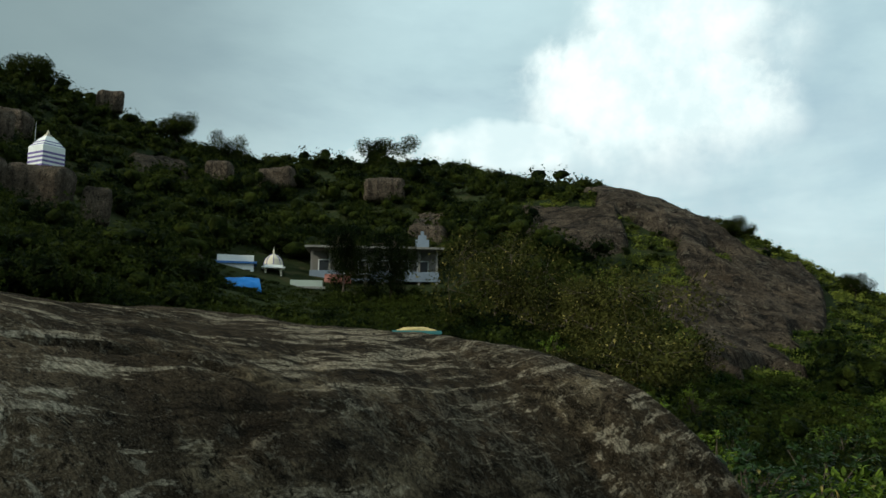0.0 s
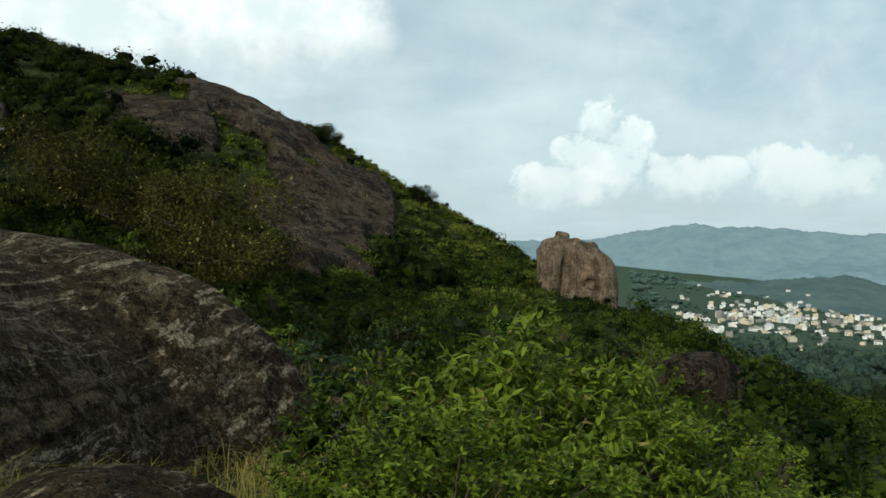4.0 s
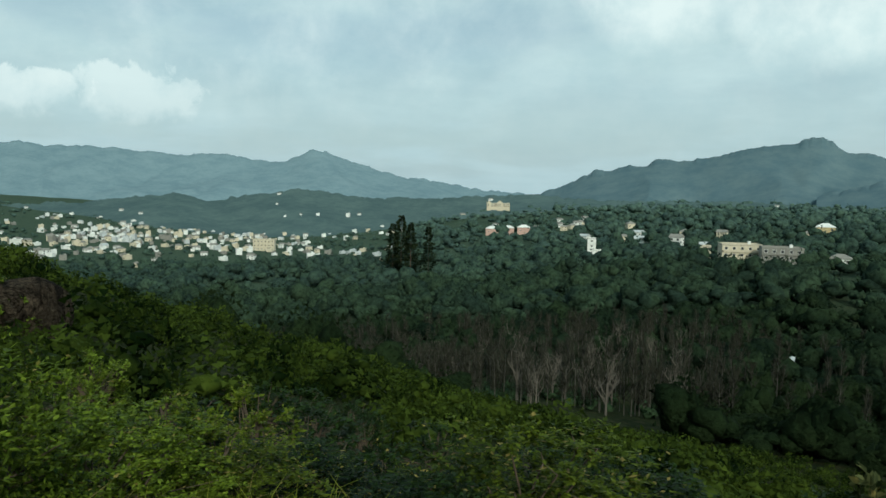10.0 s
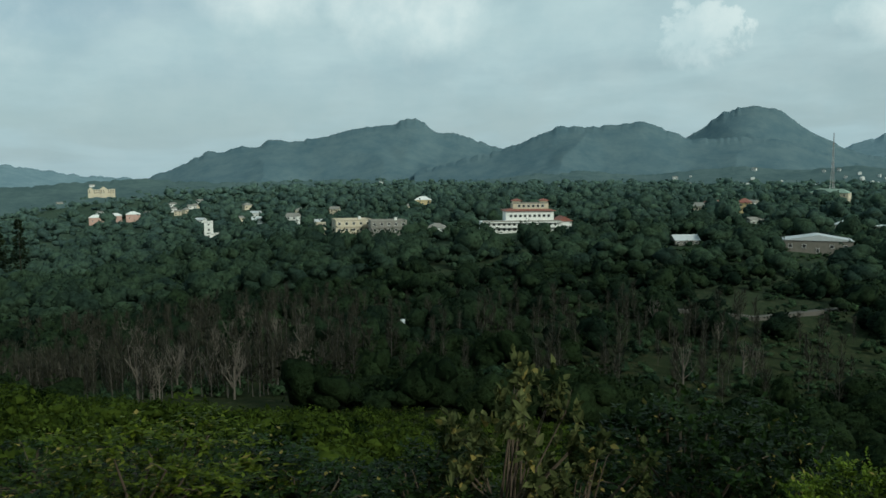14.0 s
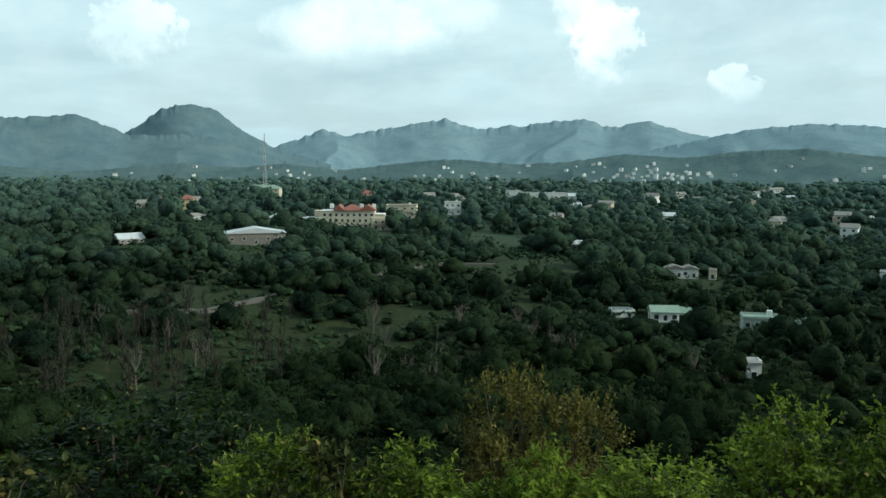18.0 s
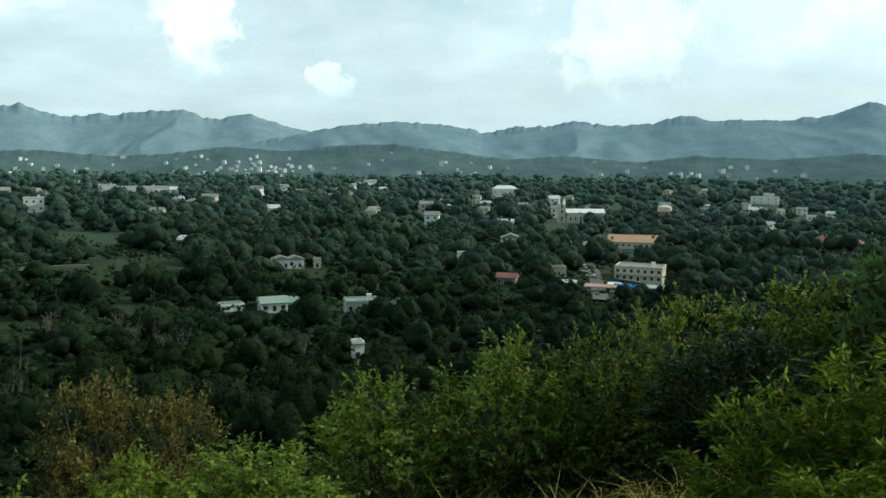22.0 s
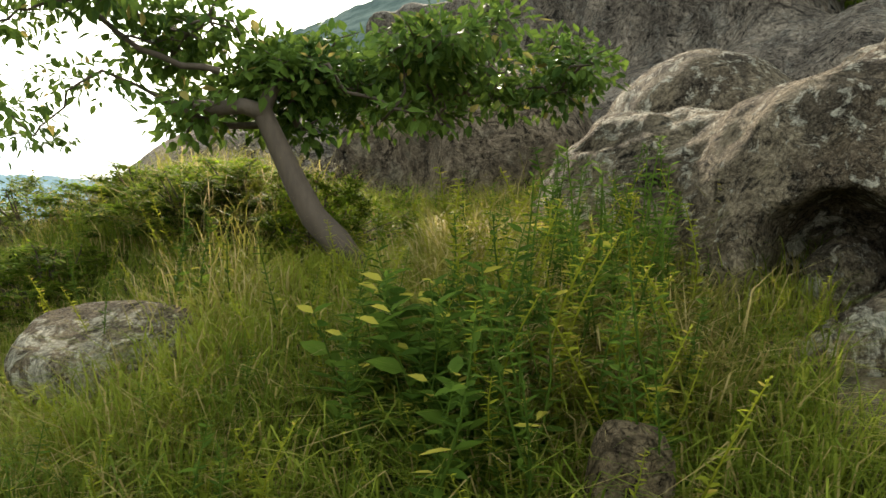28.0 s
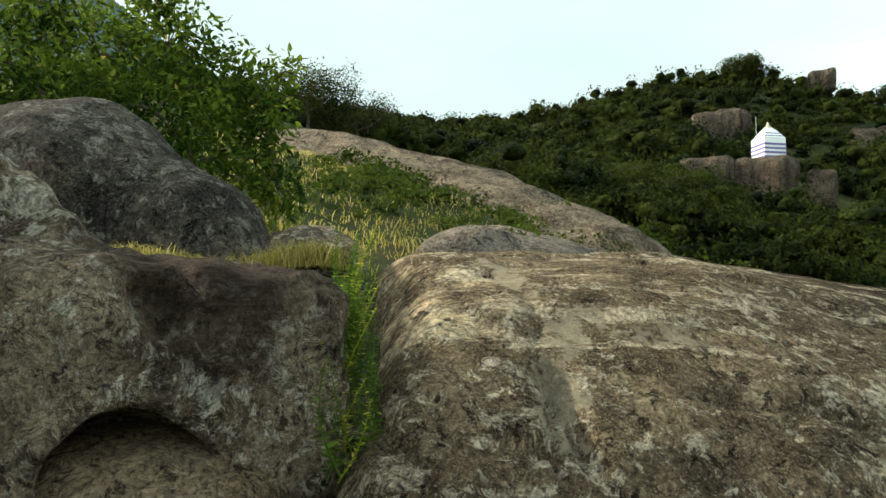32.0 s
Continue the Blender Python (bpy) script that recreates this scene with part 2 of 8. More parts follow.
def granite(name, tones, lichen=(0.44, 0.43, 0.39), lichen_amount=0.5, grain=1.0, streak=0.4, stain=(0.05, 0.042, 0.035), warm=(0.33, 0.22, 0.13), warm_amount=0.3, relief=1.0, varnish=None, cover=0.5):
    """Weathered granite: broad tones, dark water streaks, pale lichen specks, pitted grain."""
    def build(n):
        p = n.add("ShaderNodeTexCoord").outputs["Object"]
        g = n.scale(p, grain)
        broad = n.noise(g, 0.35, 5.0, 0.6)
        mid = n.noise(g, 2.2, 6.0, 0.62, 0.4)
        col = n.mix(n.range(mid, 0.32, 0.68), tones[0], tones[1])
        col = n.mix(n.range(broad, 0.5, 0.72, 0.0, warm_amount), col, warm)
        run = n.noise(n.vec("MULTIPLY", g, (2.6, 2.6, 0.22)), 1.5, 6.0, 0.62, 0.5)
        col = n.mix(n.range(run, 0.50, 0.60, 0.0, streak), col, stain)
        col, skin = crusted(n, g, col, lichen, lichen_amount, cover)
        if varnish:
            at, wide, tint = varnish
            near = n.math("ADD", n.vec("DISTANCE", n.vec("MULTIPLY", p, (1, 1, 1.3)), at), n.math("MULTIPLY", n.math("SUBTRACT", mid, 0.5), 0.9))
            rows = n.noise(n.vec("MULTIPLY", p, (12, 7, 30)), 1.0, 6.0, 0.7, 0.3)
            col = n.mix(n.range(near, wide, wide * 0.55, 0.0, 0.92), col, n.mix(n.range(rows, 0.40, 0.66), tint, tuple(c * 3.2 for c in tint)))
            skin = n.math("ADD", skin, n.math("MULTIPLY", rows, 0.5))
        warp = n.vec("ADD", g, n.scale(n.add("ShaderNodeTexNoise", Vector=g, Scale=1.2, Detail=4.0).outputs["Color"], 1.3))
        crack = n.range(n.voronoi(warp, 0.35, "DISTANCE_TO_EDGE"), 0.0, 0.010)
        crack = n.math("MAXIMUM", crack, n.range(n.noise(g, 0.8, 2.0), 0.42, 0.52))
        col = n.mix(n.math("SUBTRACT", 1.0, crack), col, n.scale(col, 0.4))
        h = n.math("ADD", n.math("MULTIPLY", mid, 0.8), n.math("ADD", skin, n.math("MULTIPLY", crack, 0.3)))
        return principled(n, col, 0.9, h, 1.0, 0.10 * relief / grain, spec=0.05)
    return material(name, build)


def plain(name, color, rough=0.7, var=0.25, scale=2.0, metal=0.0, spec=0.3, bump=0.15):
    """Painted or plain surface with weathering at two scales."""
    def build(n):
        p = n.add("ShaderNodeTexCoord").outputs["Object"]
        w = n.noise(p, scale, 6.0, 0.65)
        f = n.noise(p, scale * 12, 3.0, 0.6)
        col = n.mix(n.range(w, 0.35, 0.75, 0.0, var), color, tuple(c * 0.45 for c in color))
        col = n.mix(n.range(f, 0.4, 0.7, 0.0, var * 0.5), col, tuple(c * 0.7 for c in color))
        return principled(n, col, rough, f, bump, 0.01, metal, spec)
    return material(name, build)


def slab_granite(n):
    """The whaleback: brown-black crust flaking in long thin pale strips that run along the rock."""
    p = n.add("ShaderNodeTexCoord").outputs["Object"]
    turn = n.add("ShaderNodeMapping", Vector=p)
    turn.inputs["Rotation"].default_value = (0, 0, radians(-68.3))
    long = turn.outputs[0]  # x runs along the slab
    bend = n.scale(n.add("ShaderNodeTexNoise", Vector=p, Scale=0.8, Detail=5.0).outputs["Color"], 1.7)
    strip = n.noise(n.vec("ADD", n.vec("MULTIPLY", long, (0.26, 3.6, 3.6)), n.scale(bend, 0.75)), 1.5, 9.0, 0.7)
    broad = n.noise(p, 0.3, 4.0, 0.6)
    mid = n.noise(p, 2.4, 6.0, 0.65, 0.4)
    bald = n.range(n.math("ADD", n.vec("DISTANCE", p, (-4.4, 1.4, 1.6)), n.math("MULTIPLY", n.math("SUBTRACT", mid, 0.5), 1.6)), 4.0, 2.2)  # the near end: paler rock, with its brighter light put into the colour
    col = n.mix(n.range(mid, 0.32, 0.68), (0.026, 0.018, 0.010), (0.084, 0.059, 0.034))
    pale = n.range(n.math("ADD", strip, n.math("MULTIPLY", n.math("SUBTRACT", broad, 0.5), 0.3)), 0.545, 0.595)
    pale = n.math("MULTIPLY", pale, n.math("SUBTRACT", 1.0, n.math("MULTIPLY", bald, 0.75)))
    col = n.mix(n.math("MULTIPLY", pale, n.range(n.noise(p, 17.0, 5.0, 0.7), 0.38, 0.55, 0.3, 0.95)), col, (0.44, 0.36, 0.25))
    tan = n.math("MULTIPLY", n.range(n.noise(n.vec("ADD", n.vec("MULTIPLY", long, (0.35, 1.0, 1.0)), n.scale(bend, 0.4)), 0.7, 6.0, 0.65), 0.56, 0.62), n.range(mid, 0.38, 0.6))
    col = n.mix(n.math("MULTIPLY", tan, 0.45), col, (0.34, 0.26, 0.155))
    col, skin = crusted(n, p, col, (0.28, 0.235, 0.165), 0.45, 0.30)
    scar = None
    ragged = n.math("ADD", n.math("MULTIPLY", n.math("SUBTRACT", mid, 0.5), 0.5), n.math("MULTIPLY", n.math("SUBTRACT", n.noise(p, 9.0, 6.0, 0.7), 0.5), 0.5))
    for a, b, wide in (((-5.17, 2.3, 1.95), (-4.55, 2.16, 1.65), 0.13), ((-4.55, 2.16, 1.65), (-4.25, 2.23, 1.52), 0.16), ((-4.25, 2.23, 1.52), (-3.97, 1.93, 1.27), 0.14), ((-3.97, 1.93, 1.27), (-3.59, 1.77, 1.13), 0.10), ((-4.3, 2.25, 1.52), (-3.93, 2.77, 1.46), 0.14)):
        ab = tuple(y - x for x, y in zip(a, b))
        k = sum(c * c for c in ab)
        off = n.vec("SUBTRACT", p, a)
        t = n.math("DIVIDE", n.vec("DOT_PRODUCT", off, ab), k, clamp=True)
        foot = n.vec("MULTIPLY", n.add("ShaderNodeCombineXYZ", X=t, Y=t, Z=t).outputs[0], ab)
        d = n.math("ADD", n.vec("DISTANCE", off, foot), ragged)
        m = n.range(d, wide, wide * 0.6)
        scar = m if scar is None else n.math("MAXIMUM", scar, m)
    col = n.mix(bald, col, n.vec("MULTIPLY", col, (2.7, 2.75, 2.9)))
    fresh_rock = n.mix(n.noise(p, 40.0, 4.0, 0.7), (0.12, 0.095, 0.06), (0.52, 0.43, 0.30))
    col = n.mix(n.math("MULTIPLY", scar, 0.88), col, fresh_rock)
    col = n.mix(n.math("MULTIPLY", n.range(strip, 0.46, 0.40, 0.0, 0.75), n.math("SUBTRACT", 1.0, bald)), col, n.scale(col, 0.35))
    h = n.math("ADD", n.math("MULTIPLY", strip, n.math("SUBTRACT", 1.2, bald)), n.math("ADD", skin, n.math("SUBTRACT", n.math("MULTIPLY", pale, 0.2), n.math("MULTIPLY", scar, 0.35))))
    return principled(n, col, 0.92, h, 1.0, 0.085, spec=0.04)


def ground_soil(n):
    p = n.add("ShaderNodeTexCoord").outputs["Object"]
    a, b, c = n.noise(p, 0.05, 5.0, 0.6), n.noise(p, 0.6, 5.0, 0.6), n.noise(p, 6.0, 4.0, 0.6)
    col = n.mix(n.range(a, 0.35, 0.65), (0.016, 0.022, 0.009), (0.026, 0.032, 0.012))
    col = n.mix(n.range(b, 0.5, 0.75, 0.0, 0.7), col, (0.075, 0.06, 0.032))
    col = n.mix(n.range(c, 0.4, 0.7, 0.0, 0.5), col, (0.03, 0.035, 0.014))
    # far ground: scrub tone with distance haze blended into the colour
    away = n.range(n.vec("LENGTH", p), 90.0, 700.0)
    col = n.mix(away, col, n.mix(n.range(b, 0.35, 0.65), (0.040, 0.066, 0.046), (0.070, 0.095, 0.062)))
    grit = n.noise(p, 38.0, 4.0, 0.7)
    worn = n.range(n.vec("LENGTH", p), 9.0, 4.0)  # trodden ground of the viewpoint
    col = n.mix(n.range(n.noise(p, 1.7, 5.0, 0.65), 0.46, 0.62, 0.0, 0.85), col, n.mix(worn, col, (0.115, 0.085, 0.05)))
    col = n.mix(n.math("MULTIPLY", n.range(grit, 0.52, 0.62, 0.0, 0.7), worn), col, (0.17, 0.14, 0.10))
    col = n.mix(n.range(grit, 0.46, 0.36, 0.0, 0.7), col, n.scale(col, 0.4))
    return principled(n, col, 0.95, n.math("ADD", n.math("ADD", b, n.math("MULTIPLY", grit, 0.12)), n.math("MULTIPLY", c, 0.4)), 0.8, 0.15, spec=0.02)


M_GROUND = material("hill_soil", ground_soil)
M_WOODS_HILL = leafy("hill_foliage", (0.005, 0.011, 0.003), (0.058, 0.072, 0.012), dryness=0.0, translucent=0.2, rough=0.6, spec=0.02, patch=0.22, tree_tone=0.6, mottle=1.3)
M_WOODS_VALLEY = leafy("valley_foliage", (0.008, 0.015, 0.010), (0.036, 0.050, 0.022), dryness=0.0, translucent=0.12, rough=0.7, spec=0.02, patch=0.13, tree_tone=0.65, mottle=0.9)
M_SHRUB = leafy("shrub_leaf", (0.006, 0.016, 0.002), (0.19, 0.26, 0.026), dryness=0.02, translucent=0.34, rough=0.5, spec=0.09)
M_SHRUB_YELLOW = leafy("yellow_green_leaf", (0.022, 0.038, 0.005), (0.17, 0.215, 0.02), dryness=0.05, translucent=0.42, rough=0.5, spec=0.1)
M_HILL_OLIVE = leafy("hill_olive_leaf", (0.008, 0.010, 0.003), (0.062, 0.060, 0.014), dryness=0.04, translucent=0.2, tree_tone=0.6, patch=0.4)
M_OLIVE = leafy("olive_leaf", (0.022, 0.024, 0.006), (0.155, 0.14, 0.03), dryness=0.08, translucent=0.35, rough=0.5, spec=0.1)
M_BARK = bark("bark", (0.04, 0.028, 0.02), (0.12, 0.088, 0.062))
M_SLAB = material("slab_granite", slab_granite)


def range_paint(name, low, high, fine=1.0):
    """Wooded far range, with distance haze mixed into its colour."""
    def build(n):
        p = n.add("ShaderNodeTexCoord").outputs["Object"]
        a = n.noise(p, 0.012 * fine, 7.0, 0.7)
        b = n.noise(p, 0.07 * fine, 6.0, 0.7)
        col = n.mix(n.range(n.math("ADD", n.math("MULTIPLY", a, 0.7), n.math("MULTIPLY", b, 0.3)), 0.35, 0.65), low, high)
        return principled(n, col, 1.0, b, 0.4, 6.0 / fine, spec=0.0)
    return material(name, build)


# ---- tools for shapes ----
CENTRE = (0.0, -0.5)
EYE = 1.6


def polar(az, r):
    a = np.radians(az)
    return CENTRE[0] - r * np.sin(a), CENTRE[1] + r * np.cos(a)


def to_polar(x, y):
    dx, dy = np.asarray(x) - CENTRE[0], np.asarray(y) - CENTRE[1]
    return np.degrees(np.arctan2(-dx, dy)), np.hypot(dx, dy)


def lattice(ix, iy, iz, seed):
    h = (ix.astype(np.int64) * 374761393 + iy.astype(np.int64) * 668265263 + iz.astype(np.int64) * 2147483647 + seed * 974634777) & 0xFFFFFFFF
    h = ((h ^ (h >> 13)) * 1274126177) & 0xFFFFFFFF
    return ((h ^ (h >> 16)) & 0xFFFF) / 32767.5 - 1.0


def bumps(x, y, z=None, scale=1.0, octaves=4, seed=0, gain=0.5):
    """Value noise summed over octaves, about -1 to 1."""
    x, y = np.asarray(x, float), np.asarray(y, float)
    z = np.zeros_like(x) if z is None else np.asarray(z, float)
    total, amp, norm = 0.0, 1.0, 0.0
    for o in range(octaves):
        px, py, pz = x * scale + 17.3 * o, y * scale - 9.1 * o, z * scale + 5.7 * o
        ix, iy, iz = np.floor(px), np.floor(py), np.floor(pz)
        fx, fy, fz = px - ix, py - iy, pz - iz
        fx, fy, fz = fx * fx * (3 - 2 * fx), fy * fy * (3 - 2 * fy), fz * fz * (3 - 2 * fz)
        v = 0.0
        for a in (0, 1):
            for b in (0, 1):
                for c in (0, 1):
                    v = v + lattice(ix + a, iy + b, iz + c, seed + o) * (fx if a else 1 - fx) * (fy if b else 1 - fy) * (fz if c else 1 - fz)
        total, norm = total + amp * v, norm + amp
        amp, scale = amp * gain, scale * 2.03
    return total / norm


def solid(name, verts, faces, mat, parent=None, smooth=False, label=""):
    """One mesh object from arrays; faces all of one length."""
    verts, faces = np.asarray(verts, np.float32), np.asarray(faces, np.int32)
    me = bpy.data.meshes.new(name)
    me.vertices.add(len(verts))
    me.vertices.foreach_set("co", verts.ravel())
    k = faces.shape[1]
    me.loops.add(faces.size)
    me.loops.foreach_set("vertex_index", faces.ravel())
    me.polygons.add(len(faces))
    me.polygons.foreach_set("loop_start", np.arange(0, faces.size, k, dtype=np.int32))
    me.polygons.foreach_set("use_smooth", np.full(len(faces), smooth))
    me.update(calc_edges=True)
    me.materials.append(mat)
    ob = new(name, me)
    if parent is not None:
        ob.parent = parent
    if label:
        tagged(ob, label)
    return ob


def part(name, bm, mat, parent, label=""):
    """A bmesh as one mesh object under a thing or a part."""
    me = bpy.data.meshes.new(name)
    bm.to_mesh(me)
    bm.free()
    me.materials.append(mat)
    ob = new(name, me)
    ob.parent = parent
    if label:
        tagged(ob, label)
    return ob


def thing(name, label, category, group="", at=(0, 0, 0), turn=0.0):
    e = new(name)
    e.empty_display_size = 0.2
    e.matrix_basis = pose(*at, 0, 0, turn)
    return tagged(e, label, category, group)


def nets(f, lo, hi, h):
    """The surface f = 0 of a field over a box, as quads (surface nets)."""
    lo, hi = np.array(lo, float), np.array(hi, float)
    n = np.ceil((hi - lo) / h).astype(int) + 1
    ax = [lo[i] + h * np.arange(n[i]) for i in range(3)]
    X, Y, Z = np.meshgrid(*ax, indexing="ij")
    D = f(X, Y, Z)
    corner = lambda o: D[o[0]:n[0] - 1 + o[0], o[1]:n[1] - 1 + o[1], o[2]:n[2] - 1 + o[2]]
    offs = [(a, b, c) for a in (0, 1) for b in (0, 1) for c in (0, 1)]
    inside = sum((corner(o) < 0).astype(int) for o in offs)
    active = (inside > 0) & (inside < 8)
    cells = np.argwhere(active)
    index = np.full(active.shape, -1)
    index[active] = np.arange(len(cells))
    acc, cnt = np.zeros((len(cells), 3)), np.zeros(len(cells))
    for o in offs:
        for k in range(3):
            if o[k]:
                continue
            q = list(o)
            q[k] = 1
            a, b = corner(o)[active], corner(q)[active]
            m = (a < 0) != (b < 0)
            t = np.where(m, a / np.where(m, a - b, 1), 0)
            pos = np.array(o, float)[None] + t[:, None] * (np.array(q) - np.array(o))[None]
            acc += np.where(m[:, None], pos, 0)
            cnt += m
    verts = lo + h * (cells + acc / cnt[:, None])
    faces = []
    s = D < 0
    for k in range(3):
        u, v = (k + 1) % 3, (k + 2) % 3
        a = [slice(1, n[i] - 1) for i in range(3)]
        b = list(a)
        a[k], b[k] = slice(0, n[k] - 1), slice(1, n[k])
        sa, sb = s[tuple(a)], s[tuple(b)]
        e = np.argwhere(sa != sb)
        if not len(e):
            continue
        up = sa[tuple(e.T)]
        base = e.copy()
        base[:, u] += 1
        base[:, v] += 1
        quad = []
        for du, dv in ((-1, -1), (0, -1), (0, 0), (-1, 0)):
            c = base.copy()
            c[:, u] += du
            c[:, v] += dv
            quad.append(index[tuple(c.T)])
        quad = np.stack(quad, 1)
        quad[~up] = quad[~up][:, ::-1]
        faces.append(quad)
    return verts, np.concatenate(faces)


def smin(a, b, k):
    h = np.clip(0.5 + 0.5 * (b - a) / k, 0, 1)
    return b * (1 - h) + a * h - k * h * (1 - h)


def smax(a, b, k):
    return -smin(-a, -b, k)


def ball(X, Y, Z, c, r):
    """Signed distance, nearly, to an ellipsoid."""
    r = np.array(r, float)
    k = np.sqrt(((X - c[0]) / r[0]) ** 2 + ((Y - c[1]) / r[1]) ** 2 + ((Z - c[2]) / r[2]) ** 2)
    return (k - 1) * r.min()


def unit(v):
    return v / np.maximum(np.linalg.norm(v, axis=-1, keepdims=True), 1e-9)


def blades(P, D, N, L, W, fold=0.25, fine=False, tri_only=False):
    """Leaves: at P, along D, facing N, L long and W wide, folded on the midrib. Returns verts and triangles."""
    D, N = unit(D), unit(N)
    S = unit(np.cross(D, N))
    N = np.cross(S, D)
    L, W = np.broadcast_to(L, len(P))[:, None], np.broadcast_to(W, len(P))[:, None]
    k = len(P)
    if fine:
        pts = [P, P + D * L * .3 + S * W * .5 + N * W * fold, P + D * L * .65 + S * W * .38 + N * W * fold * .6 - N * L * .03, P + D * L - N * L * .1,
               P + D * L * .65 - S * W * .38 + N * W * fold * .6 - N * L * .03, P + D * L * .3 - S * W * .5 + N * W * fold]
        tri = [(0, 1, 2), (0, 2, 3), (0, 3, 4), (0, 4, 5)]
    else:
        pts = [P, P + D * L * .45 + S * W * .5 + N * W * fold, P + D * L, P + D * L * .45 - S * W * .5 + N * W * fold]
        tri = [(0, 1, 2), (0, 2, 3)]
    if tri_only:
        pts, tri = [P - S * W * .5, P + S * W * .5, P + D * L], [(0, 1, 2)]
    m = len(pts)
    V = np.stack(pts, 1).reshape(-1, 3)
    F = (np.arange(k)[:, None, None] * m + np.array(tri)[None]).reshape(-1, 3)
    return V, F


def tubes(lines, sides=5):
    """Tapered tubes along polylines [(points, radii)]. Returns verts and quads."""
    V, F, base = [], [], 0
    for pts, rad in lines:
        pts, rad = np.asarray(pts, float), np.asarray(rad, float)
        t = unit(np.gradient(pts, axis=0))
        ref = np.array([0.31, 0.17, 0.93]) if abs(t[0, 2]) < 0.9 else np.array([0.9, 0.3, 0.1])
        a = unit(np.cross(t, ref))
        b = np.cross(t, a)
        ang = np.linspace(0, 2 * np.pi, sides, endpoint=False)
        ring = pts[:, None] + rad[:, None, None] * (a[:, None] * np.cos(ang)[None, :, None] + b[:, None] * np.sin(ang)[None, :, None])
        V.append(ring.reshape(-1, 3))
        m = len(pts)
        i, j = np.meshgrid(np.arange(m - 1), np.arange(sides), indexing="ij")
        jn = (j + 1) % sides
        F.append((base + np.stack([i * sides + j, i * sides + jn, (i + 1) * sides + jn, (i + 1) * sides + j], -1)).reshape(-1, 4))
        base += m * sides
    return np.concatenate(V), np.concatenate(F)


def place(az, r, el=None, z=None):
    """A point on the ray az at range r: at a height in degrees from the eye, or on the ground."""
    x, y = polar(az, r)
    if el is not None:
        z = EYE + r * math.tan(radians(el))
    return float(x), float(y), float(land(np.array([x]), np.array([y]))[0]) if z is None else float(z)


def in_ring(az, el, ring):
    """Whether points lie inside a closed outline."""
    az, el = np.asarray(az, float), np.asarray(el, float)
    hit = np.zeros(az.shape, bool)
    for (ax, ay), (bx, by) in zip(ring, ring[1:] + ring[:1]):
        if ay == by:
            continue
        hit ^= ((ay > el) != (by > el)) & (az < (bx - ax) * (el - ay) / (by - ay) + ax)
    return hit


def segment(X, Y, Z, a, b, ra, rb):
    """Distance to a rod from a to b that tapers."""
    d = np.array(b, float) - np.array(a, float)
    t = np.clip(((X - a[0]) * d[0] + (Y - a[1]) * d[1] + (Z - a[2]) * d[2]) / (d @ d), 0, 1)
    return np.sqrt((X - a[0] - t * d[0]) ** 2 + (Y - a[1] - t * d[1]) ** 2 + (Z - a[2] - t * d[2]) ** 2) - (ra + t * (rb - ra))


def block(X, Y, Z, c, half, turn=(0, 0, 0), edge=0.2):
    """Distance to a box with rounded edges."""
    m = np.array(Euler([radians(a) for a in turn]).to_matrix().transposed())
    q = [m[i][0] * (X - c[0]) + m[i][1] * (Y - c[1]) + m[i][2] * (Z - c[2]) for i in range(3)]
    q = [np.abs(q[i]) - half[i] + edge for i in range(3)]
    out = np.sqrt(sum(np.maximum(k, 0) ** 2 for k in q))
    return out + np.minimum(np.maximum(np.maximum(q[0], q[1]), q[2]), 0) - edge


# ---- the land: heights along rays from where the camera stands ----
REACH = np.array([2, 4, 8, 16, 35, 80, 120, 165, 260, 400, 800.0])
HILL = {
    -8: (0, -.2, -.8, -2, -4, -.5, 18.5, 11, 0, -40, -80),
    -3: (0, -.1, -.75, -1.9, -3, 1.5, 23, 20, 8, -20, -65),
    2: (.05, 0, -.7, -1.8, -2, 3.5, 25.5, 31, 20, 0, -50),
    11: (.08, .05, -.5, -1.4, -1, 4, 22, 37, 24, 0, -40),
    20: (.1, .1, -.3, -1.0, 0, 4.5, 19.5, 40.5, 27, 0, -30),
    28: (.1, .15, -.1, -.7, 1, 7, 21.5, 37.5, 29, 5, -30),
    45: (.1, .2, .2, .5, 4.2, 13, 29.5, 53.5, 48, 20, -30),
    62: (.1, .4, .8, 3.0, 7.2, 14, 26, 41, 38, 20, -20),
    76: (.15, .8, 1.5, 3.6, 9.0, 20, 32, 44, 42, 30, 0),
    100: (.2, .9, 2.0, 4, 10, 22, 32, 42, 42, 30, 0),
}
VALLEY = {
    125: (.25, 1.0, 1.6, 2.6, 5, 2, -8, -18, -25, -35, -45),
    140: (.1, .9, 2.0, 2.2, -3, -20, -32, -40, -45, -45, -45),
    160: (0, .1, .4, -1, -10, -28, -38, -46, -50, -50, -50),
    -175: (0, -.4, -1.4, -4.5, -13, -30, -42, -50, -53, -53, -53),
    -140: (0, -.8, -2.6, -6, -14, -32, -42, -49, -50, -43, -38),
    -95: (0, -.6, -2.2, -5.5, -12, -28, -38, -46, -46, -35, -34),
    -80: (0, -.6, -2.1, -5, -11, -25, -36, -46, -50, -46, -48),
    -65: (0, -.6, -2, -4.5, -9, -21, -33, -45, -55, -60, -75),
    -45: (0, -.5, -1.6, -3.5, -6.5, -12.5, -24, -38, -58, -68, -85),
    -30: (0, -.4, -1.2, -2.6, -4.5, -4.2, -8, -22, -50, -68, -90),
    -18: (0, -.3, -1, -2.2, -4, -2.5, 5.5, 3, -20, -50, -90),
}
RAYS = np.arange(-180, 180, 1.0)
